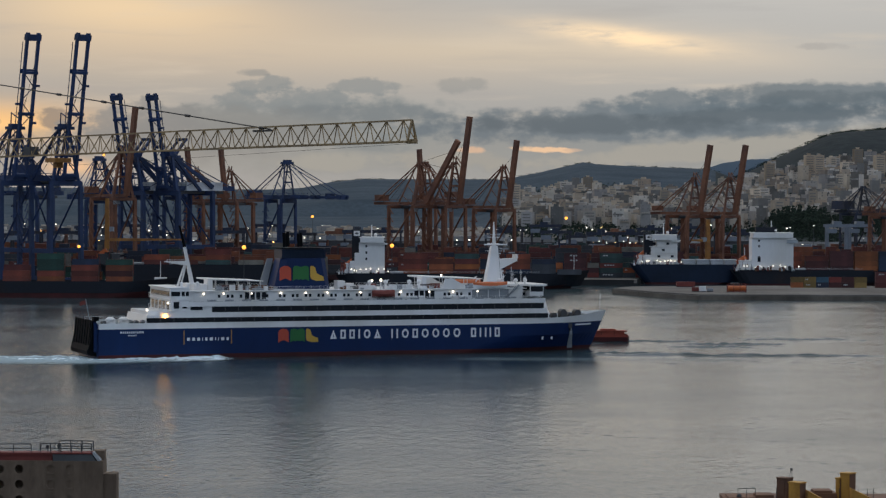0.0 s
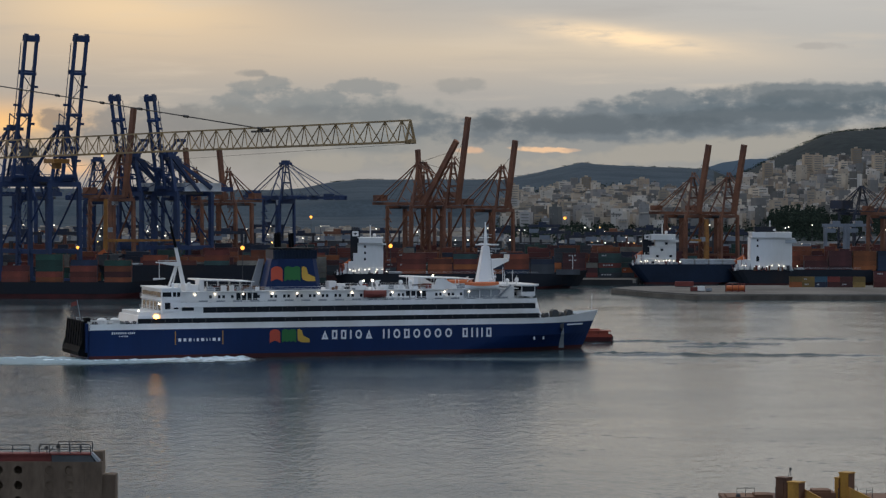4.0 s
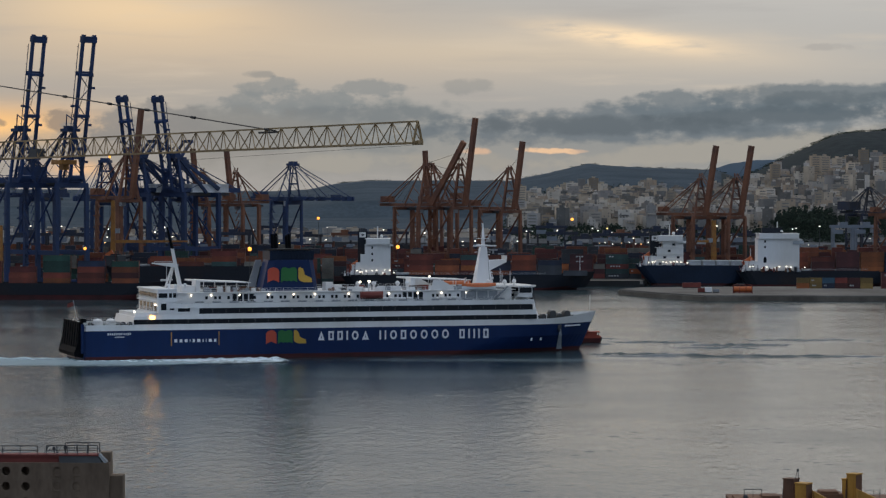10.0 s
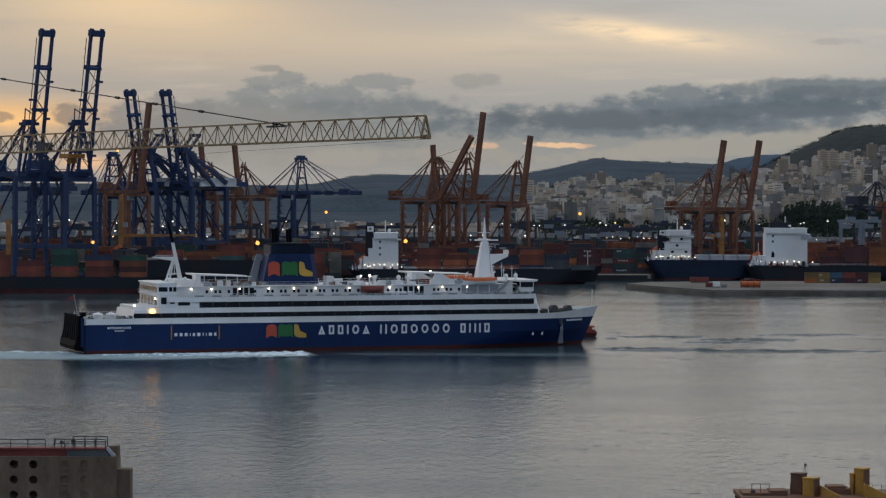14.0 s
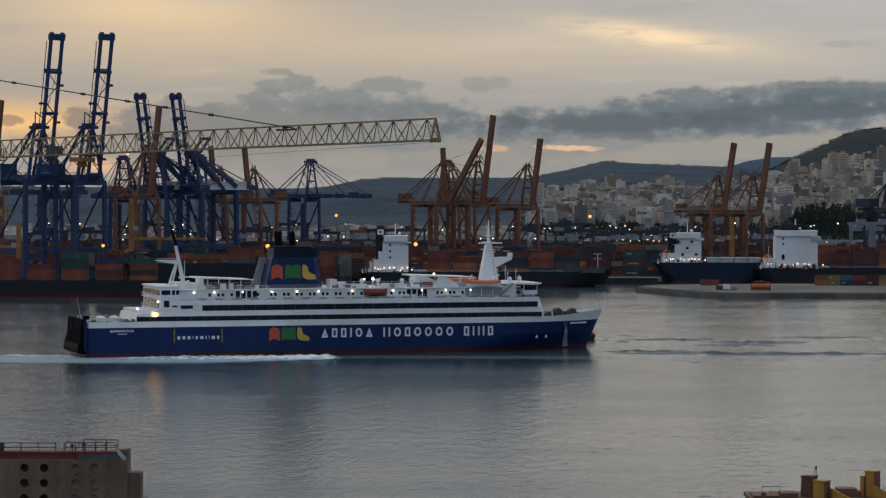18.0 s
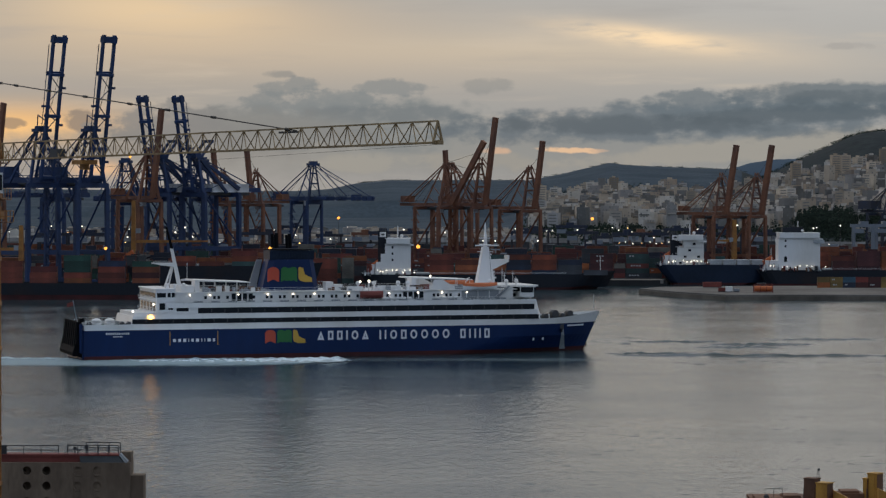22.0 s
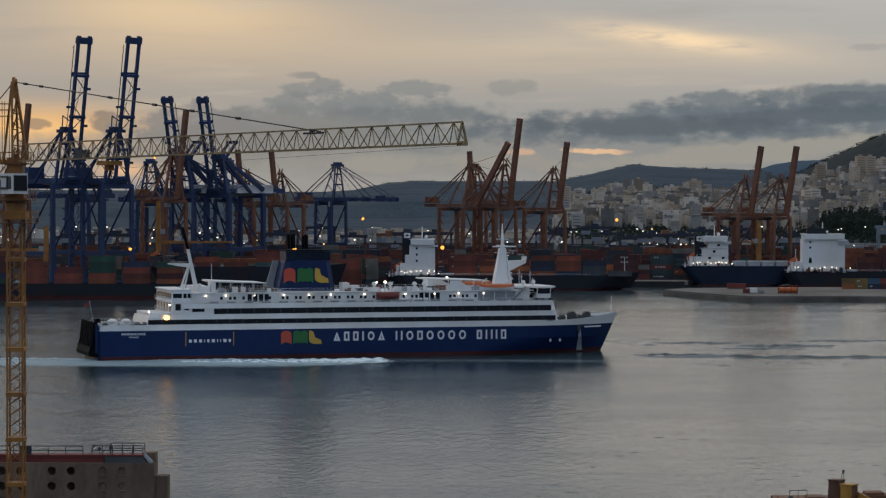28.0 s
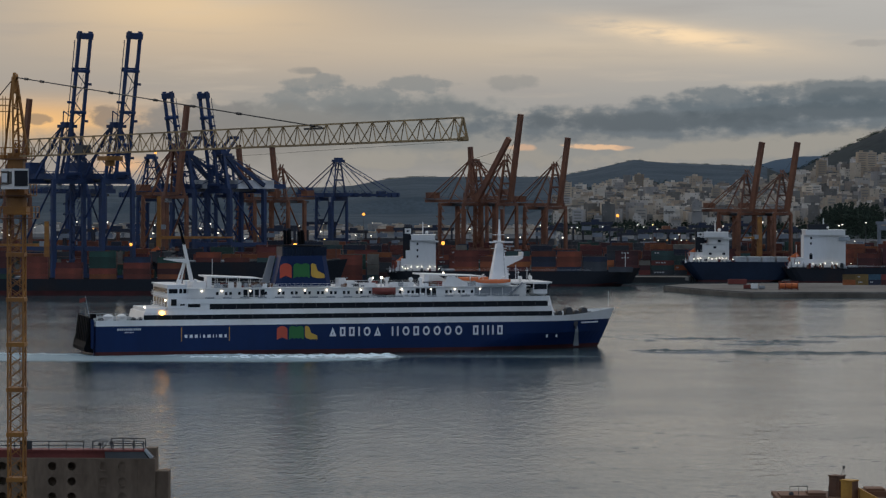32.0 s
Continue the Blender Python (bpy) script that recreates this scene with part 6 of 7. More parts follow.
# yellow mobile harbour cranes on the quay at the left
def mobile_crane(x, y, high, jib, turn, label, at=0.62):
    c = thing("mobile_crane", pose(x, y, QUAY_Z, 0, 0, turn), label, "crane", "mobile cranes")
    part("chassis", Solid().box(-7, 7, -3.5, 3.5, 0.8, 2.6), M_dark_steel, c)
    for k in range(6):
        part("wheel", Solid().tube((-6 + 2.4 * k, -3.8, 0.8), (-6 + 2.4 * k, -3.1, 0.8), 0.8, 10), M_dark_steel, c)
    part("tower", Solid().beam((0, 0, 2.6), (0, 0, high), 2.6, 2.6, 1.9, 1.9), M_crane_yellow, c)
    part("cab", Solid().box(1.2, 3.4, -1.2, 1.2, high * 0.6, high * 0.6 + 2.4), M_grey_steel, c)
    part("jib", Solid().beam((0, 0, high * at), (jib, 0, high * at + 0.15), 1.6, 1.6, 0.8, 0.8), M_crane_yellow, c)
    part("stay", Solid().tube((0, 0, high), (jib * 0.9, 0, high * at + 0.3), 0.12, 6), M_cable, c)


mobile_crane(-171.0, 1352, 42.0, 38.0, 0.0, "yellow mobile harbour crane with a level jib", 0.5)
mobile_crane(-215.4, 1275, 30.0, 30.0, 180.0, "yellow mobile harbour crane with a level jib")
mobile_crane(148.6, 1490, 31.0, 10.0, 200.0, "yellow mobile harbour crane beside the gantries")


# ---- near shore: tower crane, concrete caisson, yellow machinery ----
def tower_crane():
    bx, by = -46.9, 260.0
    c = thing("tower_crane", pose(bx, by, 4.3), "yellow lattice tower crane with a level jib", "crane")
    z0 = 4.3

    def frame_of(w, lo, hi):
        h = w / 2
        f = Solid().box(-h - 0.15, h + 0.15, -h - 0.15, h + 0.15, lo - 0.2, lo + 0.2)
        for x in (-h, h):
            for y in (-h, h):
                f.box(x - 0.08, x + 0.08, y - 0.08, y + 0.08, lo + 0.22, hi - 0.2)
        return f

    def lacing(sec, w, lo, hi, n):
        h = w / 2
        dz = (hi - lo) / n
        for k in range(n):
            a, m_, b = lo + k * dz, lo + (k + 0.5) * dz, lo + (k + 1) * dz
            for y in (-h, h):
                for z0_, z1_ in ((a, m_), (m_, b)):
                    part("diagonal", Solid().beam((-h, y, z0_), (h, y, z1_), 0.065), M_crane_yellow, sec)
                    part("diagonal", Solid().beam((h, y, z0_), (-h, y, z1_), 0.055), M_crane_yellow, sec)
            for x in (-h, h):
                part("diagonal", Solid().beam((x, -h, a), (x, h, m_), 0.07).beam((x, h, m_), (x, -h, b), 0.07), M_crane_yellow, sec)

    sect = 4.42
    top = 46.1 - z0
    k = 0
    z = top
    while z > 0.4:
        lo = max(0.1, z - sect)
        sec = part("mast_section", frame_of(1.5, lo, z), M_crane_yellow, c)
        lacing(sec, 1.5, lo, z, 2)
        z -= sect
    lad = Solid()
    for x in (0.2, 0.6):
        lad.box(x - 0.03, x + 0.03, 0.66, 0.72, 0, top)
    for k in range(int(top / 0.45)):
        lad.box(0.2, 0.6, 0.66, 0.70, k * 0.45, k * 0.45 + 0.04)
    part("ladder", lad, M_crane_yellow, c)
    part("footing", Solid().box(-2.6, 2.6, -2.6, 2.6, -0.4, 0.5), M_concrete, c, "concrete footing")
    # slewing platform and turntable
    slew = part("slewing_ring", Solid().tube((0, 0, top), (0, 0, top + 1.2), 1.05, 16).box(-1.15, 1.15, -1.15, 1.15, top - 0.5, top + 0.3).box(-0.95, 0.95, -0.95, 0.95, top + 1.2, top + 2.0), M_crane_yellow, c)
    jz = 51.3 - z0          # lower chord
    tip = Vector((-2.36, 200.0, 0)) - Vector((bx, by, 0))
    d = tip.normalized()
    length = tip.length
    side = Vector((-d.y, d.x, 0))
    # turntable column to the jib
    part("turntable", Solid().box(-0.75, 0.75, -0.75, 0.75, top + 2.0, jz + 0.3).box(-0.2, 1.3, -1.5, 1.5, top + 1.4, top + 1.55), M_crane_yellow, c)
    # cab on the water side
    cm = Matrix.Translation(d * 1.7 + side * -1.1) @ Matrix.Rotation(math.atan2(d.y, d.x), 4, "Z")
    cz = 48.1 - z0
    s = Solid().box(-1.2, 1.5, -0.8, 0.8, cz, cz + 2.0, cm)
    cab = part("cab", s, M_ship_white, c, "white operator's cab")
    part("cab_glass", Solid().box(1.45, 1.56, -0.7, 0.7, cz + 0.3, cz + 1.8, cm).box(-0.2, 1.1, -0.86, -0.78, cz + 0.5, cz + 1.7, cm), M_dark_glass, cab)
    part("cab_window", Solid().box(-1.0, 0.5, -0.9, -0.8, cz + 0.45, cz + 1.75, cm), M_dark_glass, cab, "dark window frame")
    # pale plate painted as the light interior seen through the cab window
    part("cab_interior_light", Solid().box(-0.8, 0.3, -0.94, -0.9, cz + 0.65, cz + 1.55, cm), M_pale_house, cab, "pale plate for the light interior in the cab window")
    for z_, r_ in ((top - 0.9, 1.9), (top + 1.3, 1.7), (jz - 0.3, 1.5)):
        deck_ = part("service_platform", Solid().box(-r_, r_, -r_, r_, z_, z_ + 0.1), M_brown, c, "brown steel service platform")
        for sx in (-r_, r_):
            for sy in (-r_, 0.0, r_):
                part("platform_post", Solid().box(sx - 0.04, sx + 0.04, sy - 0.04, sy + 0.04, z_ + 0.1, z_ + 1.2), M_crane_yellow, deck_)
            part("platform_rail", Solid().box(sx - 0.03, sx + 0.03, -r_, r_, z_ + 1.14, z_ + 1.2).box(sx - 0.03, sx + 0.03, -r_, r_, z_ + 0.6, z_ + 0.65), M_crane_yellow, deck_)
            part("platform_rail", Solid().box(-r_, r_, sx - 0.03, sx + 0.03, z_ + 1.14, z_ + 1.2).box(-r_, r_, sx - 0.03, sx + 0.03, z_ + 0.6, z_ + 0.65), M_crane_yellow, deck_)
    # cat head
    peak = Vector((0, 0, 59.1 - z0)) - d * 0.4
    s = Solid()
    for sx in (-0.8, 0.8):
        s.beam(d * 0.9 + side * sx + Vector((0, 0, jz)), peak + side * sx * 0.25, 0.22).beam(d * -1.0 + side * sx + Vector((0, 0, jz)), peak + side * sx * 0.25, 0.18)
    for q in (0.2, 0.4, 0.6, 0.8):
        a = d * 0.9 * (1 - q) + Vector((0, 0, jz + (peak.z - jz) * q))
        b = d * -1.0 * (1 - q) + Vector((0, 0, jz + (peak.z - jz) * q))
        s.beam(a, b, 0.1)
        s.beam(b, d * 0.9 * (0.8 - q) + Vector((0, 0, jz + (peak.z - jz) * (q + 0.2))), 0.09)
    s.tube(peak + Vector((0, 0, -1.6)), peak + Vector((0, 0, 0.45)), 0.42, 8, 0.16)
    for k in range(10):
        q, q1 = 0.05 + 0.085 * k, 0.05 + 0.085 * (k + 1)
        sg = -1 if k % 2 else 1
        s.beam(d * 0.9 * (1 - q) + side * sg * 0.8 * (1 - 0.75 * q) + Vector((0, 0, jz + (peak.z - jz) * q)), d * 0.9 * (1 - q1) - side * sg * 0.8 * (1 - 0.75 * q1) + Vector((0, 0, jz + (peak.z - jz) * q1)), 0.09)
    s.tube(peak + d * 0.25 + side * -0.12, peak + d * 0.25 + side * 0.12, 0.34, 12)
    part("cat_head", s, M_crane_yellow, c)
    # service basket behind the peak
    s = Solid()
    for q in (0.0, 0.5, 1.0):
        s.box(-1.9, -0.5, -0.7, 0.7, peak.z - 3.4 + q * 1.2, peak.z - 3.34 + q * 1.2)
    for x in (-1.9, -1.2, -0.5):
        for y in (-0.7, 0.7):
            s.box(x - 0.03, x + 0.03, y - 0.03, y + 0.03, jz - 1, peak.z - 1.9)
    part("service_basket", s, M_crane_yellow, c)
    # jib in bays
    hw, hh = 0.42, 1.62
    bays, per = 11, 3
    n = bays * per
    for bnum in range(bays):
        s = Solid()
        a0, a1 = 1.6 + (length - 1.6) * bnum / bays, 1.6 + (length - 1.6) * (bnum + 1) / bays
        lift = lambda q: jz + 0.0082 * q
        p0, p1 = d * a0, d * a1
        for y in (-hw, hw):
            s.beam(p0 + side * y + Vector((0, 0, lift(a0))), p1 + side * y + Vector((0, 0, lift(a1))), 0.13)
        t0 = a0 + 0.8 if bnum == 0 else a0
        s.beam(d * t0 + Vector((0, 0, lift(t0) + hh)), p1 + Vector((0, 0, lift(a1) + hh)), 0.13)
        bay = part("jib_bay", s, M_jib, c)
        for k in range(per):
            q0, q1 = a0 + (a1 - a0) * k / per, a0 + (a1 - a0) * (k + 1) / per
            qm = (q0 + q1) / 2
            tp = d * qm + Vector((0, 0, lift(qm) + hh))
            for y in (-hw, hw):
                part("diagonal", Solid().beam(d * q0 + side * y + Vector((0, 0, lift(q0))), tp, 0.065), M_jib, bay)
                part("diagonal", Solid().beam(tp, d * q1 + side * y + Vector((0, 0, lift(q1))), 0.065), M_jib, bay)
            part("strut", Solid().beam(d * q0 + side * hw + Vector((0, 0, lift(q0))), d * q0 - side * hw + Vector((0, 0, lift(q0))), 0.08), M_jib, bay)
            part("strut", Solid().beam(d * q0 + side * hw + Vector((0, 0, lift(q0))), d * q1 - side * hw + Vector((0, 0, lift(q1))), 0.06), M_jib, bay)
    e = d * length
    ez = jz + 0.0082 * length
    s = Solid().beam(e + side * hw + Vector((0, 0, ez)), e + Vector((0, 0, ez + hh)), 0.14).beam(e - side * hw + Vector((0, 0, ez)), e + Vector((0, 0, ez + hh)), 0.14).beam(e - side * hw + Vector((0, 0, ez)), e + side * hw + Vector((0, 0, ez)), 0.3)
    s.beam(e + Vector((0, 0, ez)), e + d * 0.35 + Vector((0, 0, ez + 0.05)), 0.4, 0.3)
    part("jib_end", s, M_jib, c)
    # pendant bar with couplings
    q = length * 0.738
    hold = d * q + Vector((0, 0, jz + hh + 0.25))
    part("pendant", Solid().tube(peak, hold, 0.055, 6), M_cable, c)
    for k in (0.04, 0.1, 0.22, 0.35, 0.5, 0.62, 0.76, 0.97):
        p = peak.lerp(hold, k)
        r = peak.lerp(hold, k + 0.012)
        part("coupling", Solid().tube(p, r, 0.12, 8), M_cable, c)
    part("pendant_lug", Solid().beam(hold - d * 2.6 - Vector((0, 0, 0.1)), hold + d * 0.3 - Vector((0, 0, 0.1)), 0.14, 0.16), M_cable, c)
    # trolley, hoist rope
    tq = length * 0.257
    part("trolley", Solid().beam(d * (tq - 1.0) + Vector((0, 0, jz - 0.35)), d * (tq + 1.0) + Vector((0, 0, jz - 0.35)), 1.6, 0.4).beam(d * (tq - 0.4) + Vector((0, 0, jz - 0.8)), d * (tq + 0.4) + Vector((0, 0, jz - 0.8)), 0.6, 0.5), M_crane_yellow, c)
    hq = length * 0.177
    part("hoist_winch", Solid().beam(d * hq + Vector((0, 0, jz + 0.55)), d * (hq + 1.4) + Vector((0, 0, jz + 0.55)), 0.9, 0.8), M_dark_steel, c, "dark hoist winch in the jib")
    part("travel_rope", Solid().tube(e + Vector((0, 0, ez - 0.15)), d * tq + Vector((0, 0, jz - 0.9)), 0.012, 5), M_cable, c)
    # counter jib
    s = Solid()
    for y in (-0.7, 0.7):
        s.beam(side * y + Vector((0, 0, jz)) - d * 1.0, side * y + Vector((0, 0, jz)) - d * 16.0, 0.25, 0.4)
    for k in range(8):
        s.beam(side * -0.7 + Vector((0, 0, jz)) - d * (1.5 + 2 * k), side * 0.7 + Vector((0, 0, jz)) - d * (2.5 + 2 * k), 0.1)
    part("counter_jib", s, M_crane_yellow, c)
    part("counterweight", Solid().beam(Vector((0, 0, jz - 1.2)) - d * 13.0, Vector((0, 0, jz - 1.2)) - d * 16.0, 1.6, 2.6), M_concrete, c, "concrete counterweight slabs")
    part("pendant", Solid().tube(peak, Vector((0, 0, jz + 0.3)) - d * 15.0, 0.055, 6), M_cable, c)


tower_crane()


# slate tone holds the shade of the recess below the walkway edge
M_dark_hood = mat("shade_toned_hood", (0.058, 0.064, 0.068), 0.75, vary=0.25, scale=1.5)


def caisson():
    y0 = 285.0
    xr, xl = -36.5, -78.0
    top = 19.1
    c = thing("concrete_caisson", pose(0, 0, 4.0), "weathered concrete caisson block with round ports", "caisson")
    t = top - 4.0
    xs = [-53.0, -51.0, -47.6, -45.5, -42.1, -40.0]
    r = 0.47
    rows = [t - 1.62 - 1.64 * k for k in range(7)]
    # facing with round ports cut through it
    half = 0.8
    edges = sorted({xl, xr, *[x - half for x in xs], *[x + half for x in xs]})
    s = Solid()
    zed = [t - 0.04 - 1.64 * k for k in range(8)]
    for a, b in zip(edges[:-1], edges[1:]):
        hole = [x for x in xs if abs((a + b) / 2 - x) < 0.3]
        if not hole:
            s.add([(a, y0, 0), (b, y0, 0), (b, y0, t), (a, y0, t)], [(0, 1, 2, 3)])
            continue
        x = hole[0]
        s.add([(a, y0, zed[0]), (b, y0, zed[0]), (b, y0, t), (a, y0, t)], [(0, 1, 2, 3)])
        s.add([(a, y0, 0), (b, y0, 0), (b, y0, zed[-1]), (a, y0, zed[-1])], [(0, 1, 2, 3)])
        for k in range(7):
            zl, zh = zed[k + 1], zed[k]
            zc = (zl + zh) / 2
            n = 16
            ring = [(x + r * math.cos(j * math.tau / n), y0, zc + r * math.sin(j * math.tau / n)) for j in range(n)]
            inner = [(px, y0 + 1.2, pz) for px, _, pz in ring]
            outer = []
            for j in range(n):
                cx_, cz_ = math.cos(j * math.tau / n), math.sin(j * math.tau / n)
                q = max(abs(cx_), abs(cz_))
                outer.append((x + half * cx_ / q, y0, zc + 0.82 * cz_ / q))
            s.add(outer + ring + inner, [(j, (j + 1) % n, n + (j + 1) % n, n + j) for j in range(n)] + [(n + j, n + (j + 1) % n, 2 * n + (j + 1) % n, 2 * n + j) for j in range(n)])
    part("facing", s, M_concrete, c)
    s = Solid().box(xl, xr, y0 + 1.2, y0 + 3.2, 0, t - 0.02).box(xl, xr, y0 + 0.05, y0 + 1.2, t - 0.02, t + 0.004)
    s.add([(xr, y0, 0), (xr, y0 + 1.2, 0), (xr, y0 + 1.2, t), (xr, y0, t)], [(0, 1, 2, 3)])
    part("core", s, M_concrete, c)
    for x in xs[4:]:
        for k in range(7):
            zc = (zed[k] + zed[k + 1]) / 2
            part("port_plug", Solid().tube((x, y0 + 0.18, zc), (x, y0 + 0.3, zc), 0.466, 16), M_concrete, c, "recessed concrete plug")
            part("port_lip", Solid().box(x - 0.34, x + 0.34, y0 - 0.12, y0 + 0.05, zc - 0.56, zc - 0.44), M_concrete, c)
    for x in (-42.8, -46.5, -49.7, -38.5):
        part("joint_rib", Solid().box(x - 0.12, x + 0.12, y0 - 0.06, y0 + 0.02, 0, t), M_concrete, c)
    for k in range(1, 6):
        zz = t - 0.04 - 1.64 * k
        part("pour_line", Solid().box(xl, xr, y0 - 0.03, y0 + 0.01, zz - 0.05, zz + 0.05), M_concrete, c)
    step = 17.7 - 4.0
    part("lower_wing", Solid().box(xr + 0.004, -35.1, y0 + 0.4, y0 + 2.6, 0, step), M_concrete, c, "lower stepped concrete wing")
    part("end_wall", Solid().box(-37.7, xr - 0.01, y0 + 1.3, y0 + 3.1, t - 0.01, t + 1.03), M_concrete, c)
    # red beam and rails on top
    g = thing("walkway_beam", pose(0, y0 + 0.6, top - 0.29), "red oxide steel walkway beam with guard rails on the caisson", "walkway")
    x1 = -37.8
    part("beam", Solid().box(xl, -42.0, 0, 0.6, 0, 1.0).box(xl, x1 + 0.1, -0.12, 1.8, 1.0, 1.16).box(xl, -42.0, -0.1, 0.7, 0.9, 1.0), M_red_oxide, g)
    # hood sheet coloured as the shaded recess under the red edge
    part("hood", Solid().add([(-42.0, -0.05, 1.0), (x1, -0.05, 1.0), (-37.1, -0.5, 0.05), (-41.8, -0.5, -0.02), (-42.0, 1.8, 1.0), (x1, 1.8, 1.0), (-37.1, 2.0, 0.05), (-41.8, 2.0, -0.02)],
                             [(0, 3, 2, 1), (0, 1, 5, 4), (4, 5, 6, 7), (1, 2, 6, 5), (0, 4, 7, 3), (3, 7, 6, 2)]), M_dark_hood, g, "sheet-metal hood, toned slate for the shaded recess")
    def rail(xa, xb, y, z, hi, n):
        for zz in (z + hi, z + hi * 0.5):
            part("rail", Solid().box(xa, xb, y - 0.045, y + 0.045, zz - 0.045, zz + 0.045), M_dark_steel, g)
        for k in range(n + 1):
            x = xa + (xb - xa) * k / n
            part("post", Solid().box(x - 0.05, x + 0.05, y - 0.05, y + 0.05, z, z + hi), M_dark_steel, g)
    rail(xl, -44.3, 0.05, 1.12, 0.95, 18)
    rail(-43.3, -37.8, 0.05, 1.12, 1.0, 5)
    rail(-41.5, -37.8, 1.7, 1.12, 1.15, 3)
    for xa in (-43.2, -41.8):
        part("stair_rail", Solid().beam((xa - 0.5, 0.1, 1.12), (xa + 0.1, 0.1, 2.05), 0.06), M_dark_steel, g)
    for xa, za in ((-42.6, 0.6), (-41.4, 0.7)):
        part("valve_wheel", Solid().box(xa - 0.05, xa + 0.05, 0.7, 0.8, 1.12, 1.12 + za).tube((xa, 0.62, 1.12 + za), (xa, 0.72, 1.12 + za), 0.2, 10), M_dark_steel, g)
    part("hood_flap", Solid().add([(-37.75, -0.1, 1.1), (-36.95, -0.45, 0.15), (-36.75, -0.45, 0.4), (-37.6, -0.1, 1.3), (-37.75, 1.2, 1.1), (-36.95, 1.2, 0.15), (-36.75, 1.2, 0.4), (-37.6, 1.2, 1.3)],
                                  [(0, 1, 2, 3), (7, 6, 5, 4), (3, 2, 6, 7), (1, 0, 4, 5), (0, 3, 7, 4), (2, 1, 5, 6)]), M_hut, g, "pale bent end sheet")
    for xa in (-51.2, -50.5):
        part("junction_box", Solid().box(xa, xa + 0.5, 0.2, 0.6, 1.12, 2.1), M_dark_steel, g)


caisson()


def yellow_plant():
    y0 = 300.0
    z0 = 4.0
    deck = 13.2 - z0
    c = thing("yellow_plant", pose(0, 0, z0), "yellow and rust steel plant housing with a brown deck", "machinery")
    xa, xb = 32.3, 50.0
    part("deck_plate", Solid().box(xa, xb + 6, y0, y0 + 9, deck - 0.4, deck), M_brown, c, "brown steel deck")
    for x in (xa + 0.5, xa + 6, xa + 12, xb, xb + 5):
        for y in (y0 + 0.5, y0 + 8.5):
            part("leg", Solid().box(x - 0.3, x + 0.3, y - 0.3, y + 0.3, 0, deck - 0.4), M_dark_steel, c)
    def block(pa, pb, ptop, y, d, paint, lab):
        x0, x1 = pa, pb
        ptop -= 0.42
        m = Matrix.Translation(((x0 + x1) / 2, y + d / 2, 0)) @ Matrix.Rotation(radians(-40.0), 4, "Z")
        hw = (x1 - x0) / 2 * 0.86
        hd = d / 2 * 0.8
        b = part("housing", Solid().box(-hw, hw, -hd, hd, deck, ptop, m), paint, c, lab)
        part("housing_lid", Solid().box(-hw - 0.08, hw + 0.08, -hd - 0.08, hd + 0.08, ptop, ptop + 0.12, m), paint, b)
        part("housing_door", Solid().box(-hw * 0.55, hw * 0.55, -hd - 0.05, -hd, deck + 0.15, ptop - 0.25, m), paint, b)
        # brown plate paints the housing's right face as its dark, shaded side
        part("shaded_side", Solid().box(hw, hw + 0.04, -hd * 0.94, hd * 0.94, deck + 0.05, ptop - 0.04, m), M_brown, b, "brown plate put on as the housing's shaded side")
    block(38.5, 40.1, 15.9 - z0, y0 + 3.2, 1.6, M_brown, "brown box housing")
    block(39.6, 41.3, 15.6 - z0, y0 + 1.2, 1.6, M_yellow_box, "yellow box housing")
    block(45.8, 47.2, 16.5 - z0, y0 + 3.0, 1.7, M_yellow_box, "tall yellow box housing")
    block(45.3, 45.9, 15.9 - z0, y0 + 3.4, 1.2, M_yellow_box, "small yellow box housing")
    for pa, pb, z in ((41.5, 43.8, 0.3), (46.5, 49.5, 0.55)):
        part("sloped_cover", Solid().add([(pa, y0 + 1.0, deck), (pb, y0 + 1.0, deck), (pa, y0 + 1.0, deck + 0.9 + z), (pa, y0 + 2.6, deck), (pb, y0 + 2.6, deck), (pa, y0 + 2.6, deck + 0.9 + z)], [(0, 1, 2), (5, 4, 3), (2, 1, 4, 5), (0, 2, 5, 3), (0, 3, 4, 1)]), M_yellow_box, c)
    part("cover", Solid().box(42.2, 45.2, y0 + 3.5, y0 + 6.5, deck, deck + 0.62).box(42.6, 44.7, y0 + 3.8, y0 + 6.2, deck + 0.62, deck + 0.9), M_brown, c)
    part("cover", Solid().box(32.7, 37.8, y0 + 2, y0 + 6, deck, deck + 0.28).box(35.8, 37.8, y0 + 2.2, y0 + 5, deck + 0.28, deck + 0.55), M_brown, c)
    x = 40.0
    part("lantern_pole", Solid().beam((x - 0.35, y0 + 3.8, deck + 2.0), (x, y0 + 3.8, deck + 3.4), 0.06).beam((x + 0.1, y0 + 3.8, deck + 2.0), (x + 0.05, y0 + 3.8, deck + 3.4), 0.06).box(x - 0.1, x + 0.15, y0 + 3.7, y0 + 3.9, deck + 3.2, deck + 3.5), M_dark_steel, c)
    for k, px in enumerate((33.8, 34.8, 35.8, 38.2, 45.4, 47.6, 48.6, 49.3)):
        part("post", Solid().box(px - 0.03, px + 0.03, y0 + 2.9, y0 + 2.96, deck, deck + 1.3), M_dark_steel, c)
    part("rail", Solid().box(33.8, 35.8, y0 + 2.9, y0 + 2.96, deck + 1.2, deck + 1.26), M_dark_steel, c)
    part("valve", Solid().ball((33.9, y0 + 2.5, deck + 0.4), 0.3, 0.3, 0.3, 8, 5), M_dark_steel, c)


yellow_plant()


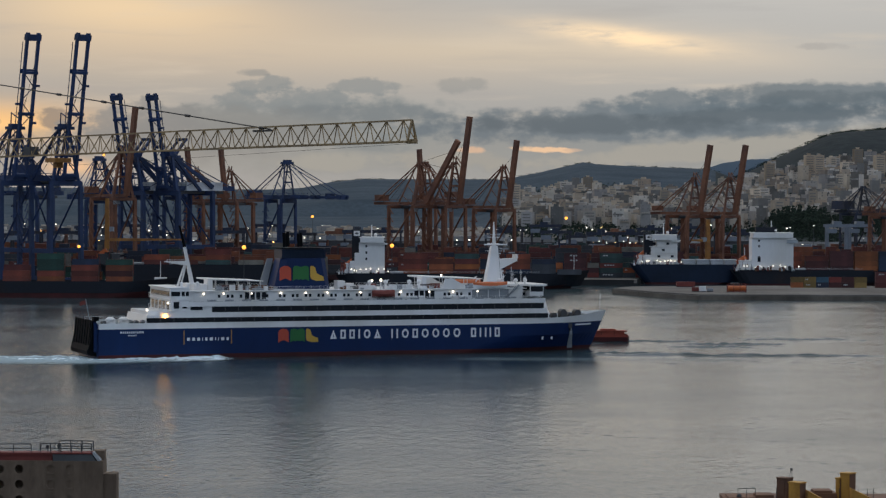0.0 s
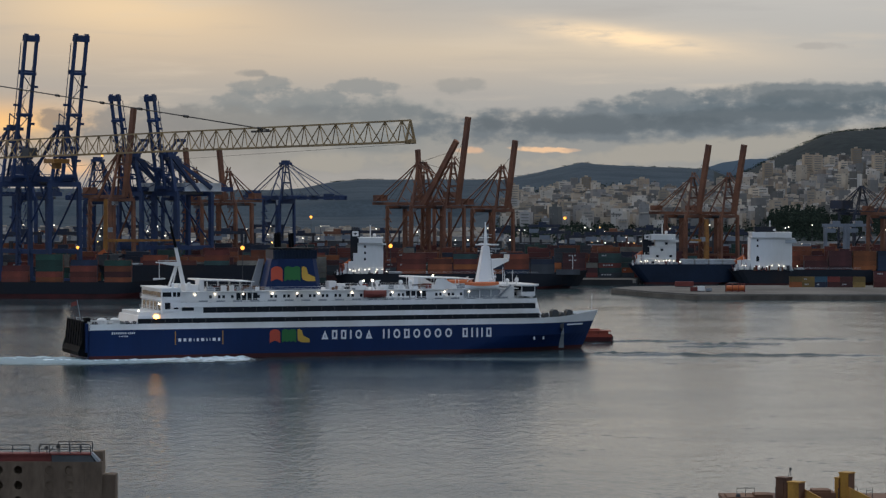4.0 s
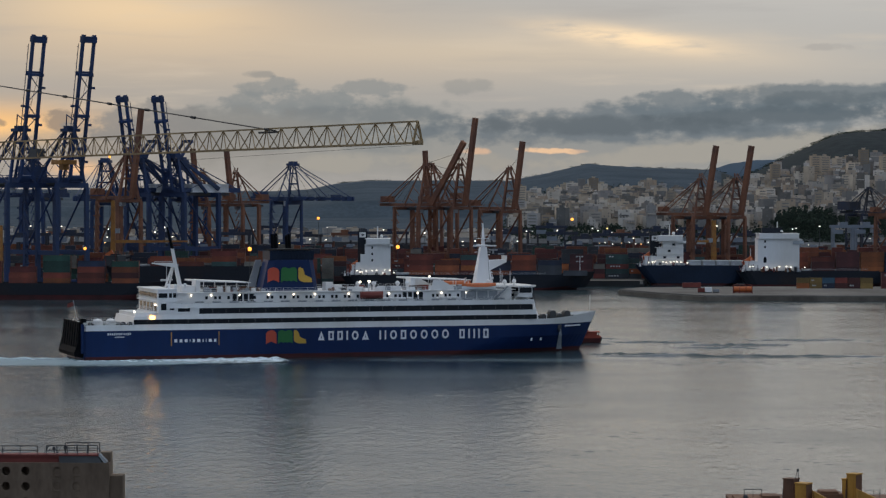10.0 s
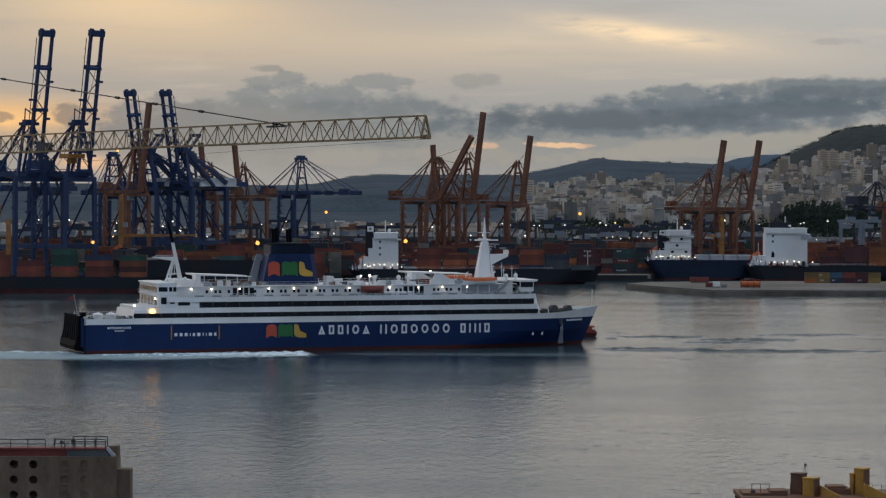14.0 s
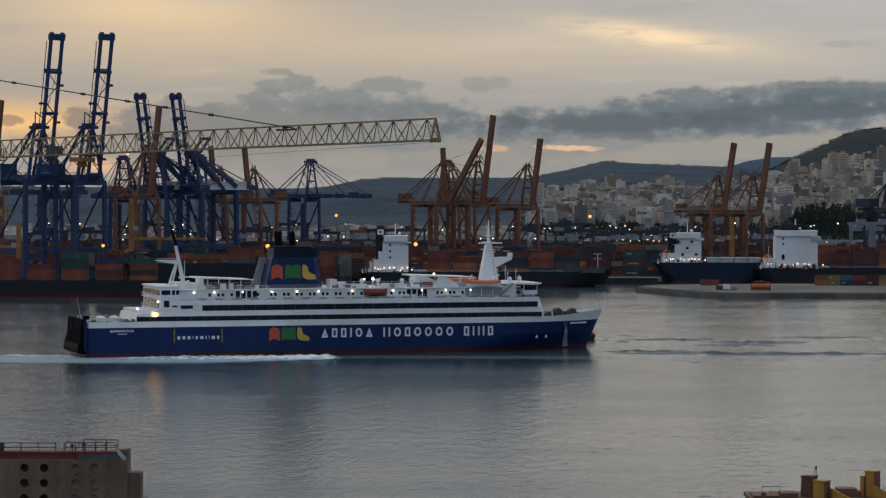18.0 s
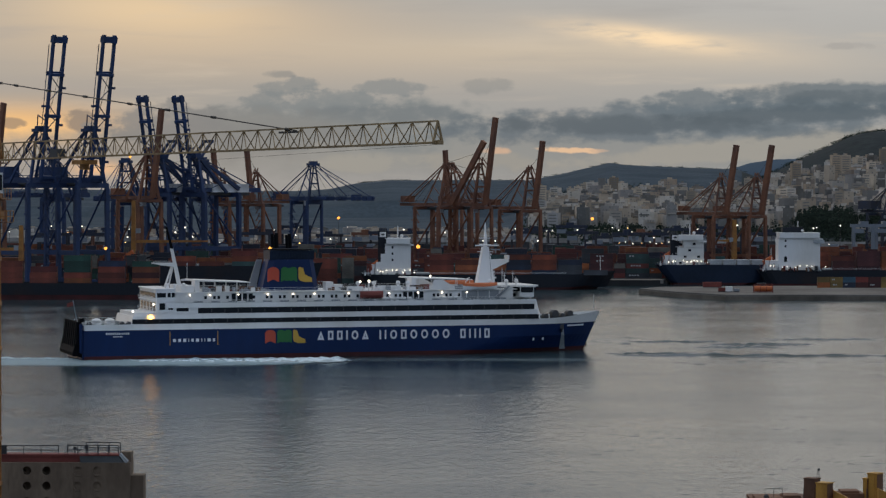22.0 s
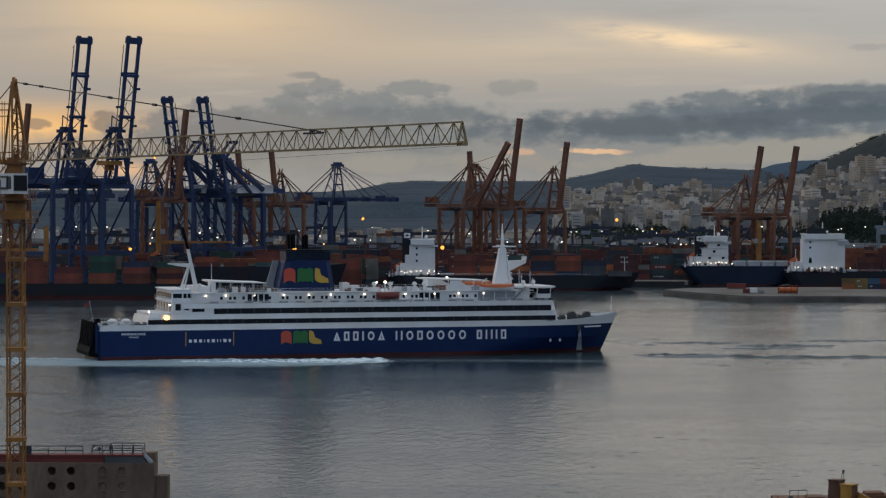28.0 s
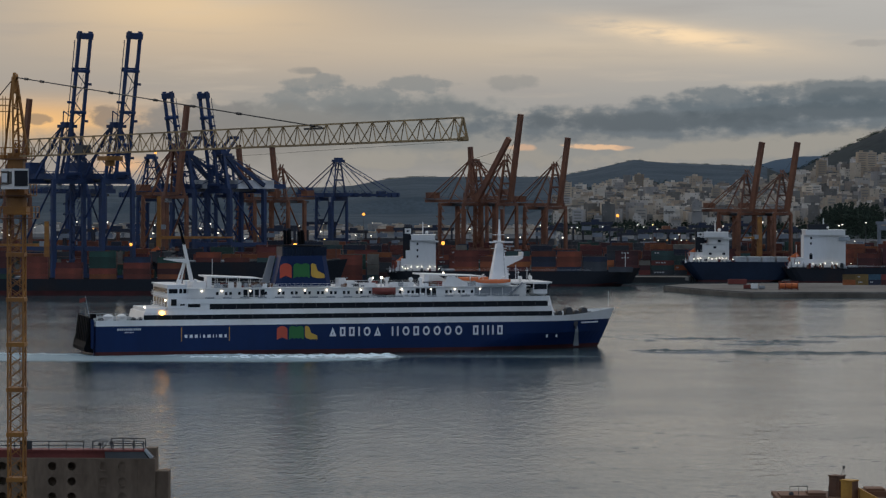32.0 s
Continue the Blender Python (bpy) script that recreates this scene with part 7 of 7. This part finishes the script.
# ---- the town on the slopes ----
WALLS = [mat("cream_render", (0.55, 0.46, 0.355), 0.9, vary=0.12, spread="object"), mat("pale_grey_render", (0.40, 0.375, 0.35), 0.9, vary=0.12, spread="object"), mat("ochre_render", (0.47, 0.375, 0.275), 0.9, vary=0.12, spread="object"), mat("white_render", (0.62, 0.56, 0.485), 0.9, vary=0.1, spread="object")]
TOWN = [(0.51, 0.425, 0.33), (0.32, 0.30, 0.28), (0.60, 0.53, 0.44), (0.23, 0.22, 0.205), (0.43, 0.34, 0.255), (0.64, 0.585, 0.515), (0.16, 0.155, 0.145), (0.54, 0.455, 0.365), (0.29, 0.24, 0.195), (0.41, 0.37, 0.325), (0.19, 0.175, 0.155), (0.55, 0.495, 0.43)]
M_town = palette_mat("town_render_far", TOWN, "island", 0.9)
M_pane = mat("far_window_glass", (0.22, 0.205, 0.185), 0.7)
for m_ in (*WALLS, M_town, M_hill, M_quay, M_yard, M_shed):
    m_.node_tree.nodes["Principled BSDF"].inputs["Specular IOR Level"].default_value = 0.08
trng = random.Random(21)


def house_meshes(w, d, n, k):
    """Shared meshes of one block of flats: walls with a parapet, roof hut, balcony slab and a storey's window band."""
    h = n * 3.1
    wall = Solid().box(-w / 2, w / 2, -d / 2, d / 2, -8, h)
    wall.box(-w / 2, w / 2, -d / 2, -d / 2 + 0.25, h, h + 0.9).box(-w / 2, w / 2, d / 2 - 0.25, d / 2, h, h + 0.9).box(-w / 2, -w / 2 + 0.25, -d / 2 + 0.25, d / 2 - 0.25, h, h + 0.9).box(w / 2 - 0.25, w / 2, -d / 2 + 0.25, d / 2 - 0.25, h, h + 0.9)
    hut = Solid().box(-w * 0.2, w * 0.12, -d * 0.2, d * 0.2, h, h + 2.8).box(-w * 0.24, w * 0.16, -d * 0.24, d * 0.24, h + 2.8, h + 3.05)
    balcony = Solid().box(-w * 0.38, w * 0.38, -d / 2 - 1.3, -d / 2, -0.1, 0.12).box(-w * 0.38, w * 0.38, -d / 2 - 1.3, -d / 2 - 1.2, 0.12, 1.05)
    pane = Solid().box(-w * 0.36, w * 0.36, -d / 2 - 0.08, -d / 2 + 0.02, 0.0, 1.15)
    return (wall.mesh("wall", WALLS[k]), hut.mesh("roof", WALLS[k]), balcony.mesh("balcony", WALLS[k]), pane.mesh("window_band", M_pane), w, d, n)


KINDS = [house_meshes(w, d, n, i % 4) for i, (w, d, n) in enumerate(((9, 10, 5), (11, 11, 6), (10, 10, 5), (13, 12, 6), (10, 11, 8), (8, 10, 4), (13, 12, 11), (15, 12, 6)))]


def block(kind, x, y, turn):
    wall, hut, balcony, pane, w, d, n = KINDS[kind]
    z = land(x, y)
    c = thing("apartment_block", pose(x, y, z, 0, 0, turn), ("cream", "pale grey", "ochre", "white")[kind % 4] + " rendered apartment block with balconies on the slope", "building", "hillside buildings")
    part("wall", wall, None, c)
    part("roof", hut, None, c)
    for f in range(n):
        if f and kind in (0, 2, 3, 5) and f % 2:
            b = part("balcony", balcony, None, c)
            b.location = (0, 0, f * 3.1)
        part("window_band", pane, None, c).location = (0, 0, f * 3.1 + 0.8)
    return c


# landmarks first: towers on the skyline
TOWERS = ((0.1416, 3600), (0.1377, 3630), (0.1227, 3660), (0.1560, 3650), (0.0545, 3800), (0.0270, 3500), (0.1640, 3500))
for q, y in TOWERS:
    block(6, q * y, y, trng.uniform(-12, 12))
FARWALL, FARPANE = Solid(), Solid()
made = 0
y = 2720.0
while y < 4080:
    q = 0.0215
    while q < 0.215:
        kind = trng.choice((0, 1, 2, 2, 3, 4, 5, 5, 5, 7, 0))
        w, d, n = KINDS[kind][4:]
        q += (w * 0.5 + trng.choice((0.8, 2.0, 4.5, 9.0))) / y
        x, yy = q * y, y + trng.uniform(-8, 8)
        q += (w * 0.5 + 0.6) / y
        # thinner towards the plain at one end, bare above the upper edge of the town
        if trng.random() < 0.22 + 0.5 * (q < 0.032) or yy > 3840 + 140 * noise.noise(Vector((q * 70, 0.0, 3.0))):
            continue
        if any(abs(q - tq) * y < 16 and -30 < ty - yy < 34 for tq, ty in TOWERS):
            continue
        turn = trng.uniform(-34, 34)
        if made < 290 and trng.random() < 0.20:
            block(kind, x, yy, turn)
            made += 1
            continue
        n = max(2, n + trng.choice((-2, -1, -1, 0, 0, 1, 2)))
        m = pose(x, yy, land(x, yy), 0, 0, turn)
        h = n * 3.1
        FARWALL.box(-w / 2, w / 2, -d / 2, d / 2, -9, h, m)
        if trng.random() < 0.6:
            FARWALL.box(-w * 0.3, w * 0.1, -d * 0.2, d * 0.2, h, h + 2.6, m)
        if trng.random() < 0.3:
            FARWALL.box(w * 0.5, w * 0.85, -d / 2, d * 0.3, -9, h - 3.1, m)
        for f in range(max(0, n - 4), n):
            if trng.random() < 0.07:
                FARWALL.box(-w * 0.42, w * 0.42, -d / 2 - 1.2, -d / 2, f * 3.1 + 3.0, f * 3.1 + 3.9, m)
            for j in range(3):
                if trng.random() < 0.35:
                    FARPANE.box(-w * 0.34 + j * w * 0.26, -w * 0.34 + j * w * 0.26 + w * 0.13, -d / 2 - 0.06, -d / 2 + 0.04, f * 3.1 + 0.8, f * 3.1 + 2.3, m)
    y += trng.uniform(24, 31)
# low dull sheds and houses on the plain beyond the port
for k in range(420):
    y = trng.uniform(1960, 2700)
    x = trng.uniform(-0.20, 0.035 if k < 330 else 0.20) * y
    w, h = trng.uniform(6, 22), trng.uniform(2, 6.5)
    m = pose(x, y, land(x, y), 0, 0, trng.uniform(-20, 20))
    FARWALL.box(-w / 2, w / 2, -5, 5, -3, h, m)
    FARWALL.box(-w / 4, w / 5, -2, 3, h, h + 1.2, m)
single("town_houses", FARWALL, M_town, "pale apartment houses packed on the hillside", "buildings", kind="stuff")
single("town_windows", FARPANE, M_pane, "dark windows of the far apartment houses", "windows", kind="stuff")

# ---- trees ----
M_bark = mat("dark_bark", (0.06, 0.045, 0.035), 0.9, vary=0.25, scale=2.0)
M_leaf = mat("dark_pine_foliage", (0.036, 0.050, 0.034), 0.9, vary=0.35, scale=1.2, spread="island", second=(0.022, 0.034, 0.026))
M_leaf.node_tree.nodes["Principled BSDF"].inputs["Specular IOR Level"].default_value = 0.1


def make_tree(seed, high, wide):
    r = random.Random(seed)
    c = thing("tree", pose(0, -900 - seed * 30, 90), "dark green spreading tree among the houses", "tree", "trees")
    s = Solid().tube((0, 0, -1.5), (0.2, 0.1, high * 0.5), 0.32, 7, 0.2)
    tips = []
    for k in range(7):
        a = k * 2.4 + r.uniform(-0.4, 0.4)
        z = high * r.uniform(0.28, 0.5)
        p = Vector((math.cos(a) * wide * r.uniform(0.25, 0.45), math.sin(a) * wide * r.uniform(0.25, 0.45), z + high * r.uniform(0.15, 0.4)))
        s.tube((0.1, 0.05, z), p, 0.14, 5, 0.05)
        tips.append(p)
    part("trunk", s, M_bark, c)
    f = Solid()
    for k in range(230):
        t = r.choice(tips) if r.random() < 0.8 else Vector((0, 0, high * 0.75))
        p = t + Vector((r.gauss(0, wide * 0.17), r.gauss(0, wide * 0.17), r.gauss(0.3, high * 0.10)))
        a, b = r.uniform(0.25, 0.62), r.uniform(0.25, 0.5)
        ax = Vector((r.gauss(0, 1), r.gauss(0, 1), r.gauss(0, 0.6))).normalized()
        bx = ax.orthogonal().normalized()
        cx_ = ax.cross(bx)
        f.add([p + ax * a, p - ax * a, p + bx * b, p - bx * b, p + cx_ * b * 0.7, p - cx_ * b * 0.7], [(0, 2, 4), (2, 1, 4), (1, 3, 4), (3, 0, 4), (2, 0, 5), (1, 2, 5), (3, 1, 5), (0, 3, 5)])
    part("crown", f, M_leaf, c)
    return c


protos = [make_tree(k, h, w) for k, (h, w) in enumerate(((11, 9), (14, 10), (9, 8), (12, 12)))]
grng = random.Random(8)
# a dark grove on a knoll at the foot of the slope, then trees between the houses
for k in range(70):
    q, y = (grng.uniform(0.124, 0.143), grng.uniform(2450, 2640)) if k < 48 else (grng.uniform(0.146, 0.172), grng.uniform(2520, 2700))
    copy_thing(protos[k % 4], pose(q * y, y, land(q * y, y) - 0.3, 0, 0, grng.uniform(0, 360)))
for k in range(70):
    q, y = grng.uniform(0.022, 0.20), grng.uniform(2500, 3000)
    copy_thing(protos[k % 4], pose(q * y, y, land(q * y, y) - 0.3, 0, 0, grng.uniform(0, 360)))
# dark scrub woodland between the port and the town, on the knolls and along the bare flank's lower edge
WOOD = Solid()
for k in range(1770):
    if k < 170:
        q, y = grng.uniform(0.1235, 0.1435), grng.uniform(2400, 2640)
    elif k < 290:
        q, y = grng.uniform(0.143, 0.185), grng.uniform(2520, 2740)
    elif k < 560:
        q, y = grng.uniform(0.018, 0.20), grng.uniform(2250, 2950)
    elif k < 680:
        q, y = grng.uniform(0.03, 0.20), grng.uniform(2350, 2750)
    else:
        q, y = (grng.uniform(0.03, 0.205), grng.uniform(2750, 3950)) if k < 1450 else ((grng.uniform(0.108, 0.19), grng.uniform(4330, 4410)) if k < 1700 else (grng.uniform(-0.05, 0.11), grng.uniform(4760, 4800)))
    z = land(q * y, y)
    far = k >= 680
    tall = grng.choice((5.0, 8.0, 11.0, 15.0, 18.0)) if k < 290 else 0.0
    for j in range(16 if far else 44):
        low = 0.25 if k >= 1700 else (0.4 if k >= 1450 else 1.0)
        p = Vector((q * y + grng.gauss(0, 3.4), y + grng.gauss(0, 3.4), z + low * abs(grng.gauss(3.0, 2.2 if not far else 2.6))))
        if tall:
            up = grng.random()
            p = Vector((q * y + grng.gauss(0, 2.6) * (1.15 - up), y + grng.gauss(0, 2.6), z + tall * up))
        a = grng.uniform(0.8, 1.7) * (0.5 + 0.5 * low)
        ax = Vector((grng.gauss(0, 1), grng.gauss(0, 1), grng.gauss(0, 0.6))).normalized()
        bx = ax.orthogonal().normalized()
        cz_ = ax.cross(bx)
        WOOD.add([p + ax * a, p - ax * a, p + bx * a * 0.8, p - bx * a * 0.8, p + cz_ * a * 0.6, p - cz_ * a * 0.6], [(0, 2, 4), (2, 1, 4), (1, 3, 4), (3, 0, 4), (2, 0, 5), (1, 2, 5), (3, 1, 5), (0, 3, 5)])
single("woodland", WOOD, M_leaf, "dark evergreen scrub and trees behind the port", "woodland", kind="stuff")
for k, p in enumerate(protos):
    q, y = 0.148 + 0.006 * k, 2500 + 12 * k
    p.matrix_world = pose(q * y, y, land(q * y, y) - 0.3)


# ---- wash and small craft ----
def foam_material(name, cover, seed, color=(0.74, 0.83, 0.87), low=1.0):
    m = bpy.data.materials.new(name)
    m.use_nodes = True
    nt = m.node_tree
    b = nt.nodes["Principled BSDF"]
    b.inputs["Base Color"].default_value = (*color, 1.0)
    b.inputs["Roughness"].default_value = 0.7
    co = nt.nodes.new("ShaderNodeTexCoord")
    mp = nt.nodes.new("ShaderNodeMapping")
    mp.inputs["Scale"].default_value, mp.inputs["Location"].default_value = (0.24, 0.75, 1.0), (seed, seed, 0)
    nt.links.new(co.outputs["Object"], mp.inputs["Vector"])
    n = nt.nodes.new("ShaderNodeTexNoise")
    n.inputs["Scale"].default_value, n.inputs["Detail"].default_value, n.inputs["Roughness"].default_value = 1.0, 6.0, 0.65
    nt.links.new(mp.outputs[0], n.inputs["Vector"])
    at = nt.nodes.new("ShaderNodeAttribute")
    at.attribute_name = "thick"
    ad = nt.nodes.new("ShaderNodeMath")
    ad.operation = "ADD"
    nt.links.new(n.outputs[0], ad.inputs[0]), nt.links.new(at.outputs["Fac"], ad.inputs[1])
    mr = nt.nodes.new("ShaderNodeMapRange")
    mr.inputs[1].default_value, mr.inputs[2].default_value, mr.inputs[4].default_value = low, low + 0.4, cover
    nt.links.new(ad.outputs[0], mr.inputs[0])
    nt.links.new(mr.outputs[0], b.inputs["Alpha"])
    return m


def foam_strip(name, length, width, high, cover, seed, label, m, color=(0.74, 0.83, 0.87), low=1.0):
    """Churned water: a low lumpy sheet, thick in the middle and ragged at the rim. Its front end is at x = 0."""
    nx, ny = 90, 14
    s = Solid()
    thick = []
    rows = []
    for i in range(nx + 1):
        u = i / nx
        row = []
        for j in range(ny + 1):
            v = j / ny * 2 - 1
            w = width / 2 * (0.35 + 0.65 * smooth01(u * 5)) * (1 - 0.5 * smooth01((u - 0.7) / 0.3))
            x, y = -u * length, v * w
            e = (1 - abs(v) ** 2) * smooth01(u * 9 + 0.1) * smooth01((1 - u) * 4)
            lump = max(0.0, noise.fractal(Vector((x * 0.45 + seed, y * 0.4, seed)), 0.8, 2.2, 5)) * 1.3
            row.append((x, y, 0.05 + high * e * (0.25 + lump) * (1.0 - 0.75 * smooth01(u * 1.6))))
            thick.append(0.25 + 0.65 * e)
        rows.append(row)
    s.sheet(rows)
    me = s.mesh(name, foam_material(name, cover, seed, color, low))
    at = me.attributes.new("thick", "FLOAT", "POINT")
    at.data.foreach_set("value", thick)
    ob = new(name, me)
    ob.matrix_world = m
    return tagged(ob, label, "foam", "propeller wash")


wash_ahead = foam_strip("propeller_wash", 78.0, 32.0, 1.1, 1.0, 1.7, "white churned propeller wash beside the ferry", pose(-58, 765, 0), (0.72, 0.84, 0.89), 0.97)
wash_astern = foam_strip("propeller_wash", 80.0, 18.0, 0.5, 0.8, 5.1, "white churned propeller wash beside the ferry", pose(-128, 772, 0.02, 0, 0, 180), (0.56, 0.72, 0.79), 1.16)
wash_between = foam_strip("propeller_wash", 70.0, 18.0, 0.4, 0.9, 9.3, "thin foam streaks beside the ferry", pose(-84, 771, 0.04), (0.60, 0.74, 0.80), 1.1)
wash_spread = foam_strip("propeller_wash", 190.0, 44.0, 0.25, 0.50, 21.7, "pale streaked foam drifting beside the ferry", pose(-70, 757, 0.06), (0.46, 0.62, 0.68), 0.84)
wash_bow = foam_strip("propeller_wash", 110.0, 26.0, 0.15, 0.20, 13.3, "pale green flecks of churned water along the ferry", pose(96, 770, 0.03), (0.40, 0.54, 0.58), 1.14)


def wake_wave(x, y, length, width, high, turn, seed):
    s = Solid()
    rows = []
    for i in range(71):
        u = i / 70
        row = []
        for j in range(11):
            v = j / 10 * 2 - 1
            e = (1 - v * v) ** 2 * math.sin(math.pi * u) ** 0.7
            row.append(((u - 0.5) * length, v * 0.7 * width * (0.55 + 0.35 * noise.noise(Vector((u * 9, seed, 2.5)))) + 5.0 * noise.noise(Vector((u * 7, seed, 0.5))), 0.012 + 1.15 * high * e * (0.7 + 0.6 * noise.noise(Vector((u * 16, v, seed))))))
        rows.append(row)
    s.sheet(rows)
    ob = single("wake_wave", s, M_water, "low smooth wake wave running over the water", "wave", "wake waves", m=pose(x, y, 0, 0, 0, turn), smooth=True)
    return ob


for x, y, l, w, h, a, sd in ((88.4, 790, 96, 5.0, 0.8, 0.5, 1.0), (93.3, 850, 36, 4.5, 0.75, 0.0, 4.0), (67.4, 866, 34, 4.0, 0.6, -2.0, 7.0), (117.2, 880, 40, 4.0, 0.5, 1.0, 9.0), (84.5, 835, 30, 4.0, 0.55, 1.0, 12.0), (57.2, 800, 34, 4.0, 0.6, -2.0, 15.0)):
    wake_wave(x, y, l, w, h, a, sd)

# the red workboat beyond the ferry's bow: bow towards -x
tug = thing("workboat", pose(60.4 - 9.0, 866, 0), "low faded red workboat lying beyond the ferry's bow", "boat")
s = Solid()
rings = []
for z, k in ((-0.6, 0.86), (0.3, 0.95), (1.5, 1.0)):
    rings.append([(-9 * k, 0, z), (-7.2 * k, -2.0 * k, z), (-3 * k, -2.9 * k, z), (8.6, -2.9 * k, z), (9, -2.4 * k, z), (9, 2.4 * k, z), (8.6, 2.9 * k, z), (-3 * k, 2.9 * k, z), (-7.2 * k, 2.0 * k, z)])
s.sheet(rings, closed=True, caps=True)
part("hull", s, M_boot, tug, "dark red hull")
part("deckhouse", Solid().box(-4.5, 7.8, -2.3, 2.3, 1.5, 3.3).box(-5.2, 8.6, -2.6, 2.6, 3.3, 3.6), M_boat_red, tug, "red long deckhouse")
part("bulwark", Solid().box(-4, 9, -2.9, -2.75, 1.5, 2.2).box(-4, 9, 2.75, 2.9, 1.5, 2.2).box(8.85, 9.0, -2.7, 2.7, 1.5, 2.2), M_boat_red, tug)
part("roof_raft", Solid().box(0, 5, -1.4, 1.4, 3.6, 4.1), M_boat_red, tug)
for x in (-4.0, 0.2, 4.4, 8.2):
    part("deck_post", Solid().box(x, x + 0.12, -2.62, -2.5, 1.5, 3.3), M_boot, tug)
part("fender", Solid().box(9.0, 9.35, -2.2, 2.2, 0.6, 1.8), M_dark_steel, tug, "black stern fender")

# small steep ripples scattered over the calm water, thicker where the wake has broken it
wrng = random.Random(31)
RIPPLES = Solid()
WAKE_LINES = ((52, 126, 790), (40, 70, 862), (72, 112, 850), (98, 140, 880), (44, 74, 802), (70, 100, 835), (30, 60, 880), (60, 130, 760))
for k in range(2300):
    if k < 1600:
        d = 48.0 * 4700.0 / wrng.uniform(290.0, 560.0)
        x0, y0 = wrng.uniform(-0.19, 0.21) * d, d
        size = wrng.choice((0.5, 0.7, 0.8, 1.2))
    else:
        xa, xb, yw = wrng.choice(WAKE_LINES)
        x0, y0 = wrng.uniform(xa, xb), yw + wrng.gauss(0, 5.0)
        size = wrng.uniform(1.2, 2.6)
    n, deep, hi = size * wrng.uniform(0.5, 1.3), size * wrng.uniform(0.28, 0.55), size * (0.015 + 0.065 * wrng.random() ** 2)
    bend = size * wrng.uniform(-0.3, 0.3)
    rows = []
    for v, z in ((-1.0, 0.004), (0.05, 1.0), (1.0, 0.004)):
        row = []
        for i in range(7):
            u = i / 3 - 1
            e = max(0.0, 1 - u * u) ** 0.8
            row.append((x0 + u * n, y0 + v * deep * (0.25 + 0.75 * e) + bend * u, max(0.004, hi * z * e)))
        rows.append(row)
    RIPPLES.sheet(rows)
single("ripples", RIPPLES, M_water, "small dark ripples scattered over the calm harbour water", "ripples", kind="stuff", smooth=True)


def motions():
    # the ferry backs away to the left and swings slowly
    walk(ferry, [(t, pose(x, 801.27, 0, 0, 0, a)) for t, x, a in (
        (0.0, -26.47, 19.53), (3.0, -28.08, 19.55), (6.0, -29.68, 19.46), (9.0, -31.22, 19.24), (12.0, -32.72, 18.92), (15.0, -34.25, 18.53), (18.0, -35.73, 18.26),
        (21.0, -37.12, 17.97), (24.0, -38.38, 17.70), (27.0, -39.52, 17.50), (30.0, -40.52, 17.12), (32.0, -41.14, 16.95))])
    # the wash of the reversing propellers runs forward along the hull, and back past the stern
    walk(wash_ahead, [(t, pose(x, 765, 0)) for t, x in ((0.0, -58.0), (6.0, -47.5), (9.0, -44.0), (13.0, -39.2), (19.0, -32.6), (23.0, -30.4), (28.0, -25.8), (32.0, -23.6))])
    walk(wash_astern, [(t, pose(x, 772, 0.02, 0, 0, 180)) for t, x in ((0.0, -128.0), (3.0, -131.0), (6.0, -135.0), (13.0, -143.0), (23.0, -152.0), (32.0, -160.0))])
    walk(wash_between, [(t, pose(x, 771, 0.04)) for t, x in ((0.0, -84.0), (32.0, -66.0))])
    walk(wash_spread, [(t, pose(x, 757, 0.06)) for t, x in ((0.0, -72.0), (9.0, -62.0), (19.0, -42.0), (32.0, -24.0))])
    walk(wash_bow, [(t, pose(x, 770, 0.03)) for t, x in ((0.0, 96.0), (12.0, 62.0), (32.0, 36.0))])
    # the workboat slides behind the bow
    walk(tug, [(t, pose(x, 866, 0)) for t, x in ((0.0, 60.4 - 9.0), (6.0, 53.4 - 9.0), (9.0, 50.5 - 9.0), (13.0, 46.4 - 9.0), (20.0, 39.8 - 9.0), (32.0, 29.6 - 9.0))])


motions()
